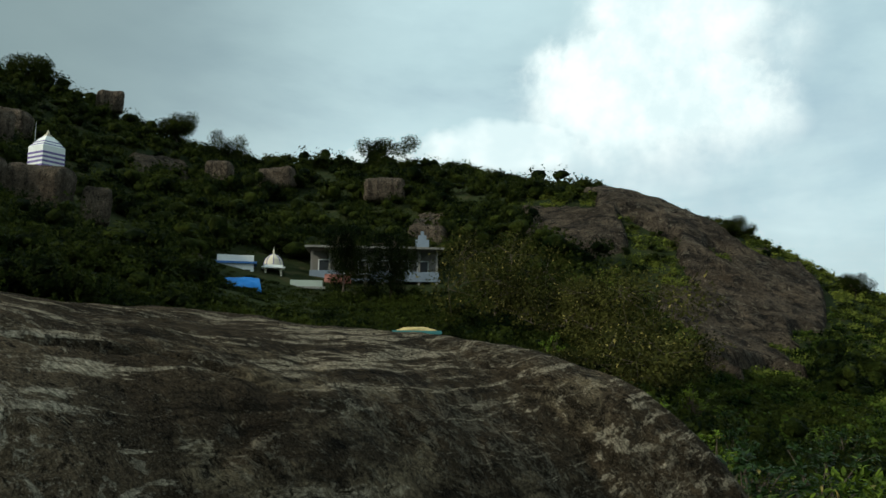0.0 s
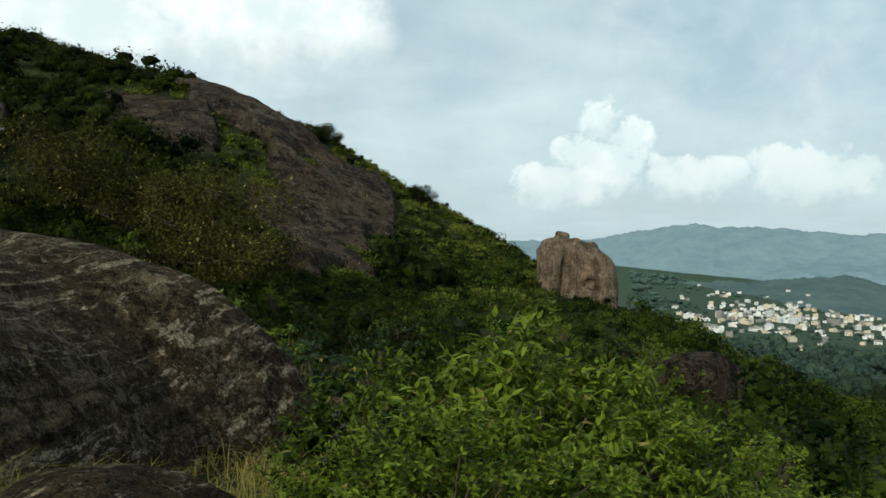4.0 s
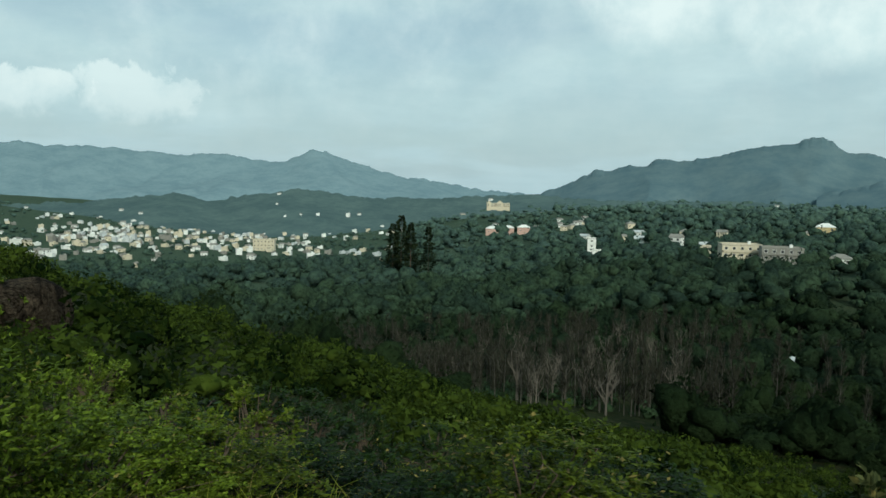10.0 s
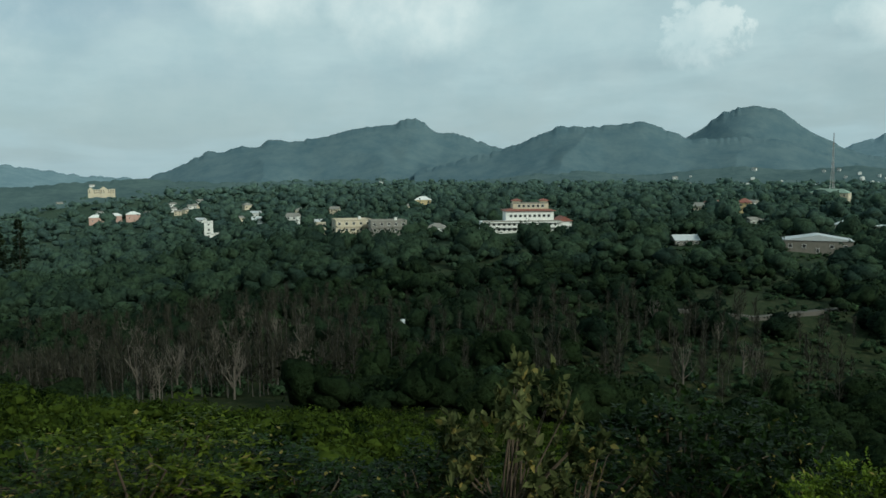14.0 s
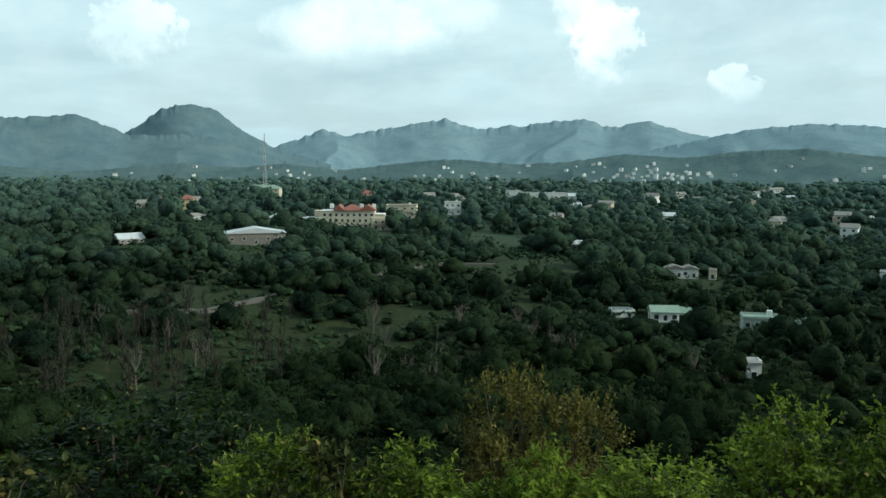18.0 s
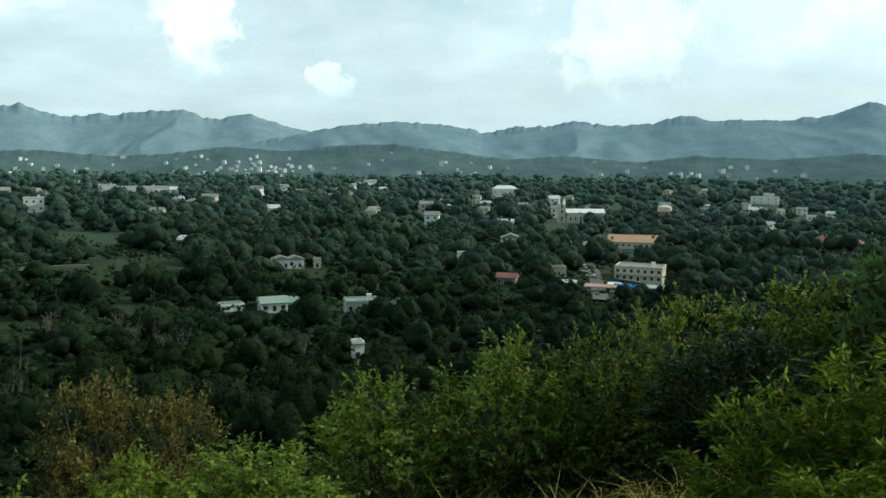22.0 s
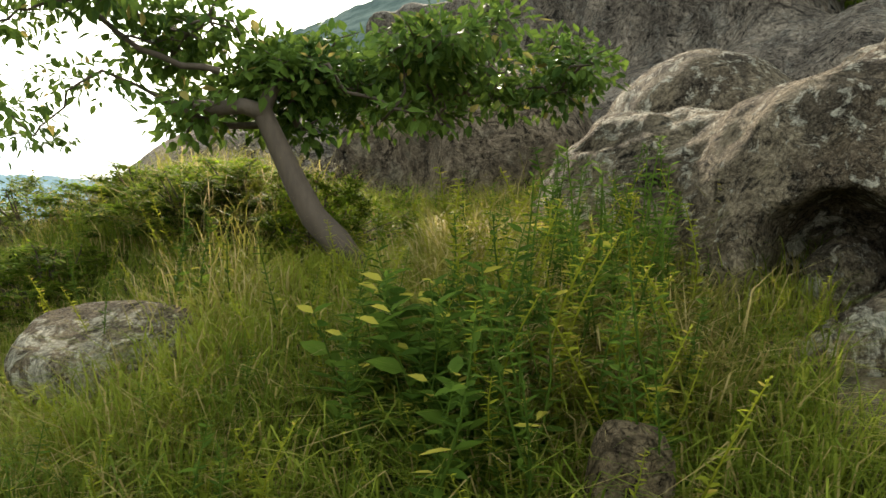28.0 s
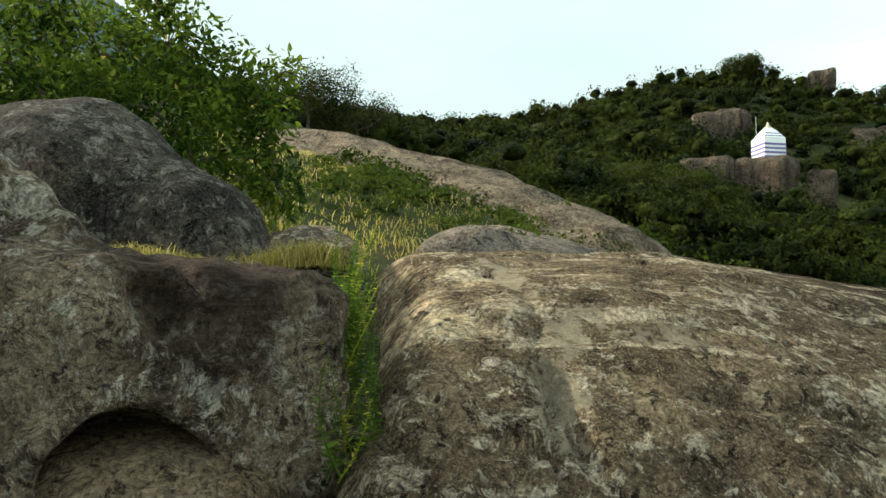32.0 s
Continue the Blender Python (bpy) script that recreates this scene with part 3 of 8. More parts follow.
RINGS = np.concatenate([[0.0, 1.0], np.geomspace(1.6, 800, 120)])


def land_table():
    keys = sorted({**HILL, **VALLEY}.items())
    az = np.array([k for k, _ in keys], float)
    val = np.array([v for _, v in keys], float)
    az3, val3 = np.concatenate([az - 360, az, az + 360]), np.concatenate([val] * 3)
    rows = np.stack([np.interp(RAYS, az3, val3[:, j]) for j in range(val.shape[1])], 1)
    k = np.exp(-np.linspace(-2, 2, 15) ** 2)
    k /= k.sum()
    rows = sum(w * np.roll(rows, s, axis=0) for w, s in zip(k, range(-7, 8)))
    logs = np.log(np.concatenate([[0.8], REACH]))
    full = np.concatenate([np.zeros((len(RAYS), 1)), rows], 1)
    out = np.stack([np.interp(np.log(np.maximum(RINGS, 0.8)), logs, r) for r in full])
    k = np.exp(-np.linspace(-2, 2, 9) ** 2)
    k /= k.sum()
    pad = np.pad(out, ((0, 0), (4, 4)), mode="edge")
    return sum(w * pad[:, i:i + out.shape[1]] for i, w in enumerate(k))


TABLE = land_table()


def land(x, y, rough=True):
    """Height of the ground."""
    az, r = to_polar(x, y)
    far = np.clip(r, 0, 799)
    fa = (az + 180) % 360
    ia = np.floor(fa).astype(int) % 360
    ta = fa - np.floor(fa)
    pos = np.interp(far, RINGS, np.arange(len(RINGS)))
    ir = np.minimum(pos.astype(int), len(RINGS) - 2)
    tr = pos - ir
    ja = (ia + 1) % 360
    z = (TABLE[ia, ir] * (1 - ta) + TABLE[ja, ir] * ta) * (1 - tr) + (TABLE[ia, ir + 1] * (1 - ta) + TABLE[ja, ir + 1] * ta) * tr
    # the open valley floor beyond
    off = np.minimum(np.abs((az + 50 + 180) % 360 - 180), 90)
    out = -36 - 73 * np.exp(-(off / 17) ** 2)
    k = np.clip((r - 800) / 700, 0, 1)
    z = z * (1 - k) + out * k
    if rough:
        z = z + bumps(x, y, scale=0.02, octaves=4, seed=3) * np.clip(r * 0.03 - 0.3, 0, 3.5) + bumps(x, y, scale=0.6, octaves=3, seed=5) * 0.09
    return z


def build_ground():
    # grid of rays and rings, fine near the camera
    rings = np.concatenate([np.linspace(0.01, 3, 14), np.geomspace(3.2, 4900, 190)])
    rays = np.arange(0, 360, 0.75)
    A, R = np.meshgrid(rays, rings, indexing="ij")
    x, y = polar(A, R)
    v = np.stack([x, y, land(x, y)], -1).reshape(-1, 3)
    na, nr = A.shape
    i, j = np.meshgrid(np.arange(na), np.arange(nr - 1), indexing="ij")
    k = (i + 1) % na
    f = np.stack([i * nr + j, k * nr + j, k * nr + j + 1, i * nr + j + 1], -1).reshape(-1, 4)[:, ::-1]
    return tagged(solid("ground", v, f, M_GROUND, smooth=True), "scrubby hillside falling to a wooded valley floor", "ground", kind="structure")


build_ground()


# ---- far ranges ----
SLOPES = {}


def far_range(name, label, r, knots, mat, depth=500, rough=0.17, seed=0, foot=-125.0):
    """A wooded range whose crest stands so many degrees over the horizon at each azimuth, cut by spurs and gullies."""
    ka, kh = np.array(knots, float).T
    n = int(abs(ka[-1] - ka[0]) / 0.08)
    az = np.linspace(ka[0], ka[-1], n)
    crest = np.interp(az, ka, kh) if ka[-1] > ka[0] else np.interp(-az, -ka, kh)
    k = np.exp(-np.linspace(-2, 2, 11) ** 2)
    crest = np.convolve(np.pad(crest, 5, mode="edge"), k / k.sum(), "valid")
    wide = np.exp(-np.linspace(-2, 2, 61) ** 2)
    calm = np.convolve(np.pad(crest, 30, mode="edge"), wide / wide.sum(), "valid")
    crest = crest + rough * bumps(az, az * 0, scale=2.4, octaves=4, seed=seed, gain=0.6) + 0.02 * bumps(az, az * 0, scale=7.0, octaves=2, seed=seed + 1)
    along = az * r / 57.3
    cell = 1 / (depth * .55)
    rows = []
    for s in np.linspace(0, 1, 52):
        rr = r - depth * (1 - s)
        bend = bumps(along, np.full(n, rr), scale=cell * .6, octaves=2, seed=seed + 7) * depth * .3
        spur = 1 - 1.8 * np.abs(bumps(along + bend, np.full(n, rr * .55), scale=cell, octaves=4, seed=seed + 3, gain=.5))
        keep = np.clip((s - .90) / .10, 0, 1)
        rise = np.clip(s ** 1.15 + .17 * (spur - .62) * math.sin(math.pi * s) ** .8, 0, .90 + .10 * keep)
        top = EYE + r * np.tan(np.radians(calm + (crest - calm) * keep))
        x, y = polar(az, rr)
        rows.append(np.stack([x, y, foot + (top - foot) * rise], -1))
    x, y = polar(az, r + depth)
    rows.append(np.stack([x, y, np.full(n, foot)], -1))
    V = np.stack(rows, 0)
    SLOPES[name] = (az, V)
    m = V.shape[0]
    i, j = np.meshgrid(np.arange(m - 1), np.arange(n - 1), indexing="ij")
    F = np.stack([i * n + j, i * n + j + 1, (i + 1) * n + j + 1, (i + 1) * n + j], -1).reshape(-1, 4)
    if az[-1] > az[0]:
        F = F[:, ::-1]
    return tagged(solid(name, V.reshape(-1, 3), F, mat, smooth=True), label, "mountain", kind="structure")


# the farther the range, the more haze is painted into its colour
M_RANGE_FAR = range_paint("far_range_hazy_woods", (0.15, 0.22, 0.255), (0.20, 0.275, 0.305))
M_RANGE_MID = range_paint("mid_range_hazy_woods", (0.085, 0.135, 0.16), (0.125, 0.175, 0.19))
M_RANGE_NEAR = range_paint("near_range_hazy_woods", (0.065, 0.10, 0.105), (0.10, 0.142, 0.138))

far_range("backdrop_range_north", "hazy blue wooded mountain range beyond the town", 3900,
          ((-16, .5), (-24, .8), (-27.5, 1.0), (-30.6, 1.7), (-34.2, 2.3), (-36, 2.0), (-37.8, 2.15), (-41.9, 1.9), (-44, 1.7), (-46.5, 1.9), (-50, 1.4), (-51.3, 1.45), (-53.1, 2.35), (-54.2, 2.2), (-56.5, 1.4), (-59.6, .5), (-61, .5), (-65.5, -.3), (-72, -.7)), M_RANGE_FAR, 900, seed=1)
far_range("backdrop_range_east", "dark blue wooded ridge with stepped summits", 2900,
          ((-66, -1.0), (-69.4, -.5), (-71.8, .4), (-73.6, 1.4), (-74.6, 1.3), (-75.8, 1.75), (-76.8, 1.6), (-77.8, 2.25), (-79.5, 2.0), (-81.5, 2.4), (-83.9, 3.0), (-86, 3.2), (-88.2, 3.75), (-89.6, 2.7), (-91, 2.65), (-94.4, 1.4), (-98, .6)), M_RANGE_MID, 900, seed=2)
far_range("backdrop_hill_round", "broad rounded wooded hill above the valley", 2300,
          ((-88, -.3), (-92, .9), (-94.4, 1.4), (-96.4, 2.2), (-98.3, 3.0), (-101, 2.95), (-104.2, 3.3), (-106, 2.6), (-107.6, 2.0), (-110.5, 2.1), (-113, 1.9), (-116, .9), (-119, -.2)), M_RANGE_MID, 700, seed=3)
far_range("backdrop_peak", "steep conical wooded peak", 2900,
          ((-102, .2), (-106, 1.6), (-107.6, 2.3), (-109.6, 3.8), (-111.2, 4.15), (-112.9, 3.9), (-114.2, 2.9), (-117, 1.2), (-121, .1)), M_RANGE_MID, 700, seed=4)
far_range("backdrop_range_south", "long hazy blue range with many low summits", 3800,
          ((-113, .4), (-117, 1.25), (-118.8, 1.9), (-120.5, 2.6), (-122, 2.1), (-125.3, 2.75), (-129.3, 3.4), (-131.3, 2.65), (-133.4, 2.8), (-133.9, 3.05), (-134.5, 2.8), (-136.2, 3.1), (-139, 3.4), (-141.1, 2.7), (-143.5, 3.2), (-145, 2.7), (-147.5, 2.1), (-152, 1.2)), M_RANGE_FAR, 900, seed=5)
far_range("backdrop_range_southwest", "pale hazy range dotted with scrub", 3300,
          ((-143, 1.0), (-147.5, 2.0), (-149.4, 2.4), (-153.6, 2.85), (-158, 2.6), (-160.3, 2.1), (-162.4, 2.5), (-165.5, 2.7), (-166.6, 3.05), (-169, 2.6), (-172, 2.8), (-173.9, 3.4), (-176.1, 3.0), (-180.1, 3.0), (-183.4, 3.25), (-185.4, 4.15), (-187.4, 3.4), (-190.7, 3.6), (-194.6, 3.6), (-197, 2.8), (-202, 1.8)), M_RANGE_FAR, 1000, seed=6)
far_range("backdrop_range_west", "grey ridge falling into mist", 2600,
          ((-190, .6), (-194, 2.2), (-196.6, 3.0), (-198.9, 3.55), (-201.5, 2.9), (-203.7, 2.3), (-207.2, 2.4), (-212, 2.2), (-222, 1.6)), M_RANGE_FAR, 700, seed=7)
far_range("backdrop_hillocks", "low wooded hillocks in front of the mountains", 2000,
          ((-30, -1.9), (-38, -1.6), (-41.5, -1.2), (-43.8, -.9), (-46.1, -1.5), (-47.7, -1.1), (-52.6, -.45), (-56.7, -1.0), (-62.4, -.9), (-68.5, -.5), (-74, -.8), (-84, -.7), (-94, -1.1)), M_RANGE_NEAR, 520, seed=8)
M_RANGE_LOW = range_paint("low_hill_hazy_woods", (0.07, 0.108, 0.115), (0.108, 0.15, 0.15))
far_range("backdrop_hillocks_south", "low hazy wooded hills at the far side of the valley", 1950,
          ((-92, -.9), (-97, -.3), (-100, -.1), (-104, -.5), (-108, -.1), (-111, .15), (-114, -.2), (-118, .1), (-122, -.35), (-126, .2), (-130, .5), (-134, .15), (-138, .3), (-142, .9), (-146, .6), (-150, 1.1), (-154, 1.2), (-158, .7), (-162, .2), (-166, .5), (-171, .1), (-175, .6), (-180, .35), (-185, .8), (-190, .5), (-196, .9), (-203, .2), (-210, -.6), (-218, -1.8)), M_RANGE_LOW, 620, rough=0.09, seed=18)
M_RANGE_WEST = range_paint("west_hill_hazy_woods", (0.042, 0.062, 0.060), (0.105, 0.132, 0.118), 5.0)
far_range("backdrop_hill_west", "big scrubby hill seen against the light", 420,
          ((136, 12), (126, 16.2), (122, 16.9), (116.1, 20.0), (108.7, 23.4), (105.1, 25.2), (100, 26.8), (96, 26.3), (93.2, 24.9), (90.5, 23.5), (85.6, 20.5), (80, 17), (74, 12)), M_RANGE_WEST, 260, rough=0.22, seed=9, foot=10)




# ---- the great rocks ----
U, W = np.array([0.37, 0.93]), np.array([0.93, -0.37])  # along the slab, and across it towards the camera


def slab_height(X, Y):
    s, w = X * U[0] + Y * U[1], X * W[0] + Y * W[1]
    edge = np.interp(s, [-2, 0, 2.6, 5.5, 8.5, 10.2, 11.3, 12], [-2.45, -2.6, -2.9, -3.3, -3.1, -2.05, -2.2, -3.0]) + bumps(X, Y, scale=0.45, octaves=3, seed=21) * 0.22
    q = np.clip((edge - w) / 5.2, 0, 1)
    top = np.interp(s, [-2, 0.5, 1.6, 2.6, 3.1, 3.6, 4.8, 6.5, 7.8, 9, 11, 13, 15], [2.1, 2.25, 2.25, 2.11, 2.02, 1.97, 1.9, 1.86, 1.77, 1.73, 1.35, 0.9, 0.5])
    h = -1.3 + (top + 1.3) * (1 - (1 - q) ** 3.2) ** 0.75
    cap = np.clip((13.0 - 0.18 * np.abs(w + 6) - s) / 3.4, 0, 1)
    h = -1.6 + (h + 1.6) * (1 - (1 - cap) ** 2.6) ** 0.6
    lap = np.clip((s + 1.15 + bumps(X, Y, scale=0.8, octaves=2, seed=29) * 0.15) / 1.0, 0, 1)
    h = -1.6 + (h + 1.6) * (1 - (1 - lap) ** 2.2) ** 0.6
    h = -1.6 + (h + 1.6) * np.clip((w + 17) / 5, 0, 1)
    h = h + bumps(X, Y, scale=0.35, octaves=3, seed=22) * 0.14 + bumps(X, Y, scale=1.6, octaves=4, seed=23) * 0.05
    # flaking ledges that run along the rock
    for freq, amp, seed in ((2.1, 0.03, 24), (4.3, 0.018, 34), (7.7, 0.012, 44)):
        run = s * 0.25 + w * 0.9 + bumps(X, Y, scale=0.5, octaves=4, seed=seed) * 1.1
        h = h + amp * np.tanh(6 * np.sin(run * freq)) * np.clip(bumps(X, Y, scale=0.5, octaves=2, seed=seed + 1) * 3 + 0.3, 0, 1)
    # open cracks on the near end
    wx, wy = bumps(X, Y, scale=1.6, octaves=3, seed=26) * 0.16, bumps(X, Y, scale=1.6, octaves=3, seed=27) * 0.16
    for (ax, ay), (bx, by), wide, deep in (((-4.35, 1.05), (-3.25, 1.0), 0.04, 0.10), ((-3.3, 1.0), (-2.75, 1.35), 0.05, 0.22), ((-2.9, 1.3), (-2.6, 2.2), 0.04, 0.12), ((-3.0, 0.75), (-3.75, 0.6), 0.03, 0.07),
                                           ((-3.97, 1.93), (-2.9, 1.25), 0.03, 0.12), ((-5.0, 2.2), (-3.97, 1.93), 0.025, 0.05), ((-3.9, 1.9), (-3.45, 1.8), 0.05, 0.14), ((-3.6, 2.5), (-2.9, 3.6), 0.03, 0.08), ((-4.9, 3.3), (-4.04, 4.11), 0.04, 0.10), ((-4.04, 4.11), (-3.54, 5.37), 0.04, 0.10), ((-3.54, 5.37), (-2.86, 5.9), 0.035, 0.09), ((-2.86, 5.9), (-1.73, 7.26), 0.03, 0.06), ((-4.5, 1.17), (-3.84, 1.29), 0.025, 0.09), ((-3.84, 1.29), (-3.55, 1.66), 0.03, 0.12), ((-3.25, 2.78), (-3.32, 3.04), 0.025, 0.06), ((-3.32, 3.04), (-3.1, 3.6), 0.025, 0.06), ((-3.76, 1.08), (-3.4, 1.5), 0.02, 0.06)):
        px, py = X - ax + wx, Y - ay + wy
        dx, dy = bx - ax, by - ay
        t = np.clip((px * dx + py * dy) / (dx * dx + dy * dy), 0, 1)
        h = h - deep * np.exp(-(np.hypot(px - t * dx, py - t * dy) / wide) ** 2)
    return h


def slab_field(X, Y, Z):
    h = slab_height(X[:, :, 0], Y[:, :, 0])[:, :, None]
    return (Z - h) / 1.6


def rock(name, label, field, lo, hi, step, mat, parent=None, category="rock"):
    v, f = nets(field, lo, hi, step)
    ob = solid(name, v, f, mat, parent, smooth=True)
    return tagged(ob, label, category)


rock("rock_slab", "huge whaleback granite slab, streaked brown and grey", slab_field, (-13, -2.5, -1.7), (4, 15.5, 2.7), 0.052, M_SLAB)


def worn(X, Y, Z, seed, big=0.06, small=0.02, scale=1.1):
    return bumps(X, Y, Z, scale=scale, octaves=3, seed=seed) * big + bumps(X, Y, Z, scale=scale * 5, octaves=2, seed=seed + 5) * small


def hollow_rock(X, Y, Z):
    d = ball(X, Y, Z, (-5.65, -1.1, 0.3), (1.6, 1.5, 2.3))
    d = smin(d, ball(X, Y, Z, (-6.0, -2.4, 0.3), (1.6, 1.4, 2.05)), 0.5)
    d = smin(d, block(X, Y, Z, (-5.0, 0.3, 1.22), (0.82, 0.66, 0.69), (0, 4, 0), 0.2), 0.16)
    d = smin(d, ball(X, Y, Z, (-4.6, -0.32, 1.58), (0.46, 0.40, 0.36)), 0.1)
    d = smin(d, ball(X, Y, Z, (-4.75, -0.3, 0.9), (0.62, 0.6, 0.7)), 0.15)
    # the hollows
    d = smax(d, -ball(X, Y, Z, (-4.45, -1.25, 1.33), (0.64, 0.38, 0.37)), 0.06)
    d = smax(d, -ball(X, Y, Z, (-4.3, -1.3, 1.06), (0.42, 0.33, 0.24)), 0.06)
    d = smin(d, ball(X, Y, Z, (-4.82, -1.3, 1.27), (0.24, 0.19, 0.2)), 0.08)
    d = smax(d, -ball(X, Y, Z, (-4.25, -0.07, 0.84), (0.72, 0.43, 0.45)), 0.05)
    d = smax(d, -ball(X, Y, Z, (-4.2, 0.06, 1.66), (0.24, 0.16, 0.2)), 0.12)
    # the rib that frames the greater hollow
    for a, b, ra, rb in (((-4.5, -0.55, 1.78), (-4.34, -0.82, 1.4), .16, .12), ((-4.34, -0.82, 1.4), (-4.24, -0.97, 1.2), .12, .11), ((-4.24, -0.97, 1.2), (-4.12, -1.22, 1.0), .11, .11), ((-4.12, -1.22, 1.0), (-4.02, -1.6, 0.84), .11, .16)):
        d = smin(d, segment(X, Y, Z, a, b, ra, rb), 0.05)
    d = smin(d, segment(X, Y, Z, (-4.34, -0.7, 1.2), (-4.1, -0.62, 0.6), 0.2, 0.28), 0.12)
    d = smax(d, -ball(X, Y, Z, (-4.95, -0.66, 2.3), (0.42, 0.3, 0.34)), 0.15)
    d = smax(d, -ball(X, Y, Z, (-5.4, -2.1, 2.5), (0.7, 0.6, 0.25)), 0.3)
    return d + worn(X, Y, Z, 51, 0.08, 0.035, 1.4) + bumps(X, Y, Z, scale=8.5, octaves=2, seed=58) * 0.016 - 0.03 * np.abs(bumps(X, Y, Z, scale=3.2, octaves=3, seed=57))


M_HOLLOW = granite("hollow_granite", ((0.115, 0.084, 0.054), (0.31, 0.24, 0.16)), lichen=(0.54, 0.48, 0.375), lichen_amount=0.8, cover=0.5, streak=0.55, stain=(0.035, 0.028, 0.023), warm=(0.16, 0.105, 0.07), warm_amount=0.6, relief=1.4, varnish=((-4.75, 0.45, 2.35), 1.0, (0.026, 0.018, 0.013)))
M_DARKROCK = granite("dark_granite", ((0.03, 0.025, 0.02), (0.12, 0.10, 0.08)), lichen=(0.30, 0.27, 0.225), lichen_amount=0.55, cover=0.3, streak=0.7)
M_CLIFF = granite("cliff_granite", ((0.15, 0.12, 0.093), (0.32, 0.255, 0.195)), lichen=(0.28, 0.25, 0.21), lichen_amount=0.45, streak=0.5, grain=0.6, warm=(0.28, 0.18, 0.12), warm_amount=0.5)
M_PINK = granite("pink_granite", ((0.12, 0.088, 0.06), (0.29, 0.215, 0.15)), lichen=(0.36, 0.30, 0.22), lichen_amount=0.45, streak=0.5, stain=(0.03, 0.023, 0.018), grain=0.5, warm=(0.36, 0.23, 0.135), warm_amount=0.6)
M_FARROCK = granite("hill_granite", ((0.04, 0.03, 0.021), (0.125, 0.093, 0.064)), lichen=(0.26, 0.22, 0.16), lichen_amount=0.5, streak=0.8, stain=(0.012, 0.010, 0.009), grain=0.16, warm=(0.14, 0.09, 0.05), warm_amount=0.5, cover=0.2, relief=1.2)

rock("weathered_rock", "grey weathered boulder with a pointed top and wind-worn hollows", hollow_rock, (-7.6, -3.9, 0.2), (-3.2, 1.2, 2.9), 0.036, M_HOLLOW)
M_TAN = granite("tan_granite", ((0.15, 0.105, 0.06), (0.25, 0.185, 0.115)), lichen=(0.3, 0.26, 0.19), lichen_amount=0.3, streak=0.3, warm=(0.2, 0.12, 0.06), warm_amount=0.5, cover=0.2)
rock("sheltered_rock", "smooth tan rock sheltered under the overhang", lambda X, Y, Z: smin(ball(X, Y, Z, (-4.6, 0.05, 0.72), (.8, .72, .42)), ball(X, Y, Z, (-3.6, 1.0, .45), (.5, .55, .4)), .2) + worn(X, Y, Z, 64, .05, .012, 1.4), (-5.4, -.9, .1), (-3.0, 1.7, 1.2), 0.045, M_TAN)
rock("back_boulder", "dark lichen-spotted boulder behind the hollowed rock", lambda X, Y, Z: smin(ball(X, Y, Z, (-7.3, -.3, 2.1), (.95, 1.3, 1.15)), ball(X, Y, Z, (-6.5, .55, 1.8), (.75, .62, .85)), .35) + worn(X, Y, Z, 61, .1, .03),
     (-8.6, -1.9, 1.0), (-5.4, 1.5, 3.6), 0.06, M_DARKROCK)
rock("back_boulder", "low grey boulder with lichen beside the cliff", lambda X, Y, Z: ball(X, Y, Z, (-7.8, -2.8, 2.0), (1.0, 1.1, 1.05)) + worn(X, Y, Z, 62, .1, .03), (-9.2, -4.3, 1.0), (-6.4, -1.3, 3.4), 0.07, M_HOLLOW)
rock("earth_ledge", "dry earth ledge behind the hollowed rock under grass", lambda X, Y, Z: block(X, Y, Z, (-6.05, .75, 1.42), (.75, 1.25, .48), (0, 0, 20), .2) + worn(X, Y, Z, 65, .08, .02, 1.6), (-7.4, -.9, .7), (-4.7, 2.4, 2.2), 0.07, M_GROUND, category="earth")
rock("earth_ledge", "dark earth filling the crack beside the hollowed rock", lambda X, Y, Z: block(X, Y, Z, (-5.1, 1.2, .95), (1.0, .34, .5), (0, 22, 0), .15) + worn(X, Y, Z, 66, .06, .02, 1.6), (-6.4, .6, 0), (-3.8, 1.8, 2.1), 0.06, M_GROUND, category="earth")
rock("small_boulder", "small grey boulder on the grassy shelf", lambda X, Y, Z: ball(X, Y, Z, (-6.3, 1.35, 2.0), (.55, .5, .3)) + worn(X, Y, Z, 63, .07, .03, 2), (-7.1, .6, 1.4), (-5.5, 2.1, 2.6), 0.06, M_HOLLOW)


def cliff(X, Y, Z):
    d = block(X, Y, Z, (-12.8, -6.2, 3.6), (1.7, 3.9, 1.75), (0, 0, -12), 0.35)
    d = smin(d, block(X, Y, Z, (-11.6, -3.6, 3.9), (.8, .7, 1.3), (0, 0, 0), 0.3), 0.3)
    d = smin(d, ball(X, Y, Z, (-11.2, -2.2, 2.6), (2.2, 2.4, 1.35)), 0.6)
    d = smin(d, ball(X, Y, Z, (-10.6, -4.4, 2.2), (1.8, 3.0, 1.0)), 0.6)
    flute = np.sin(Y * 5 + bumps(X, Y, Z, scale=.8, octaves=2, seed=70) * 3) * .05
    return d + flute + worn(X, Y, Z, 71, .3, .06, .6)


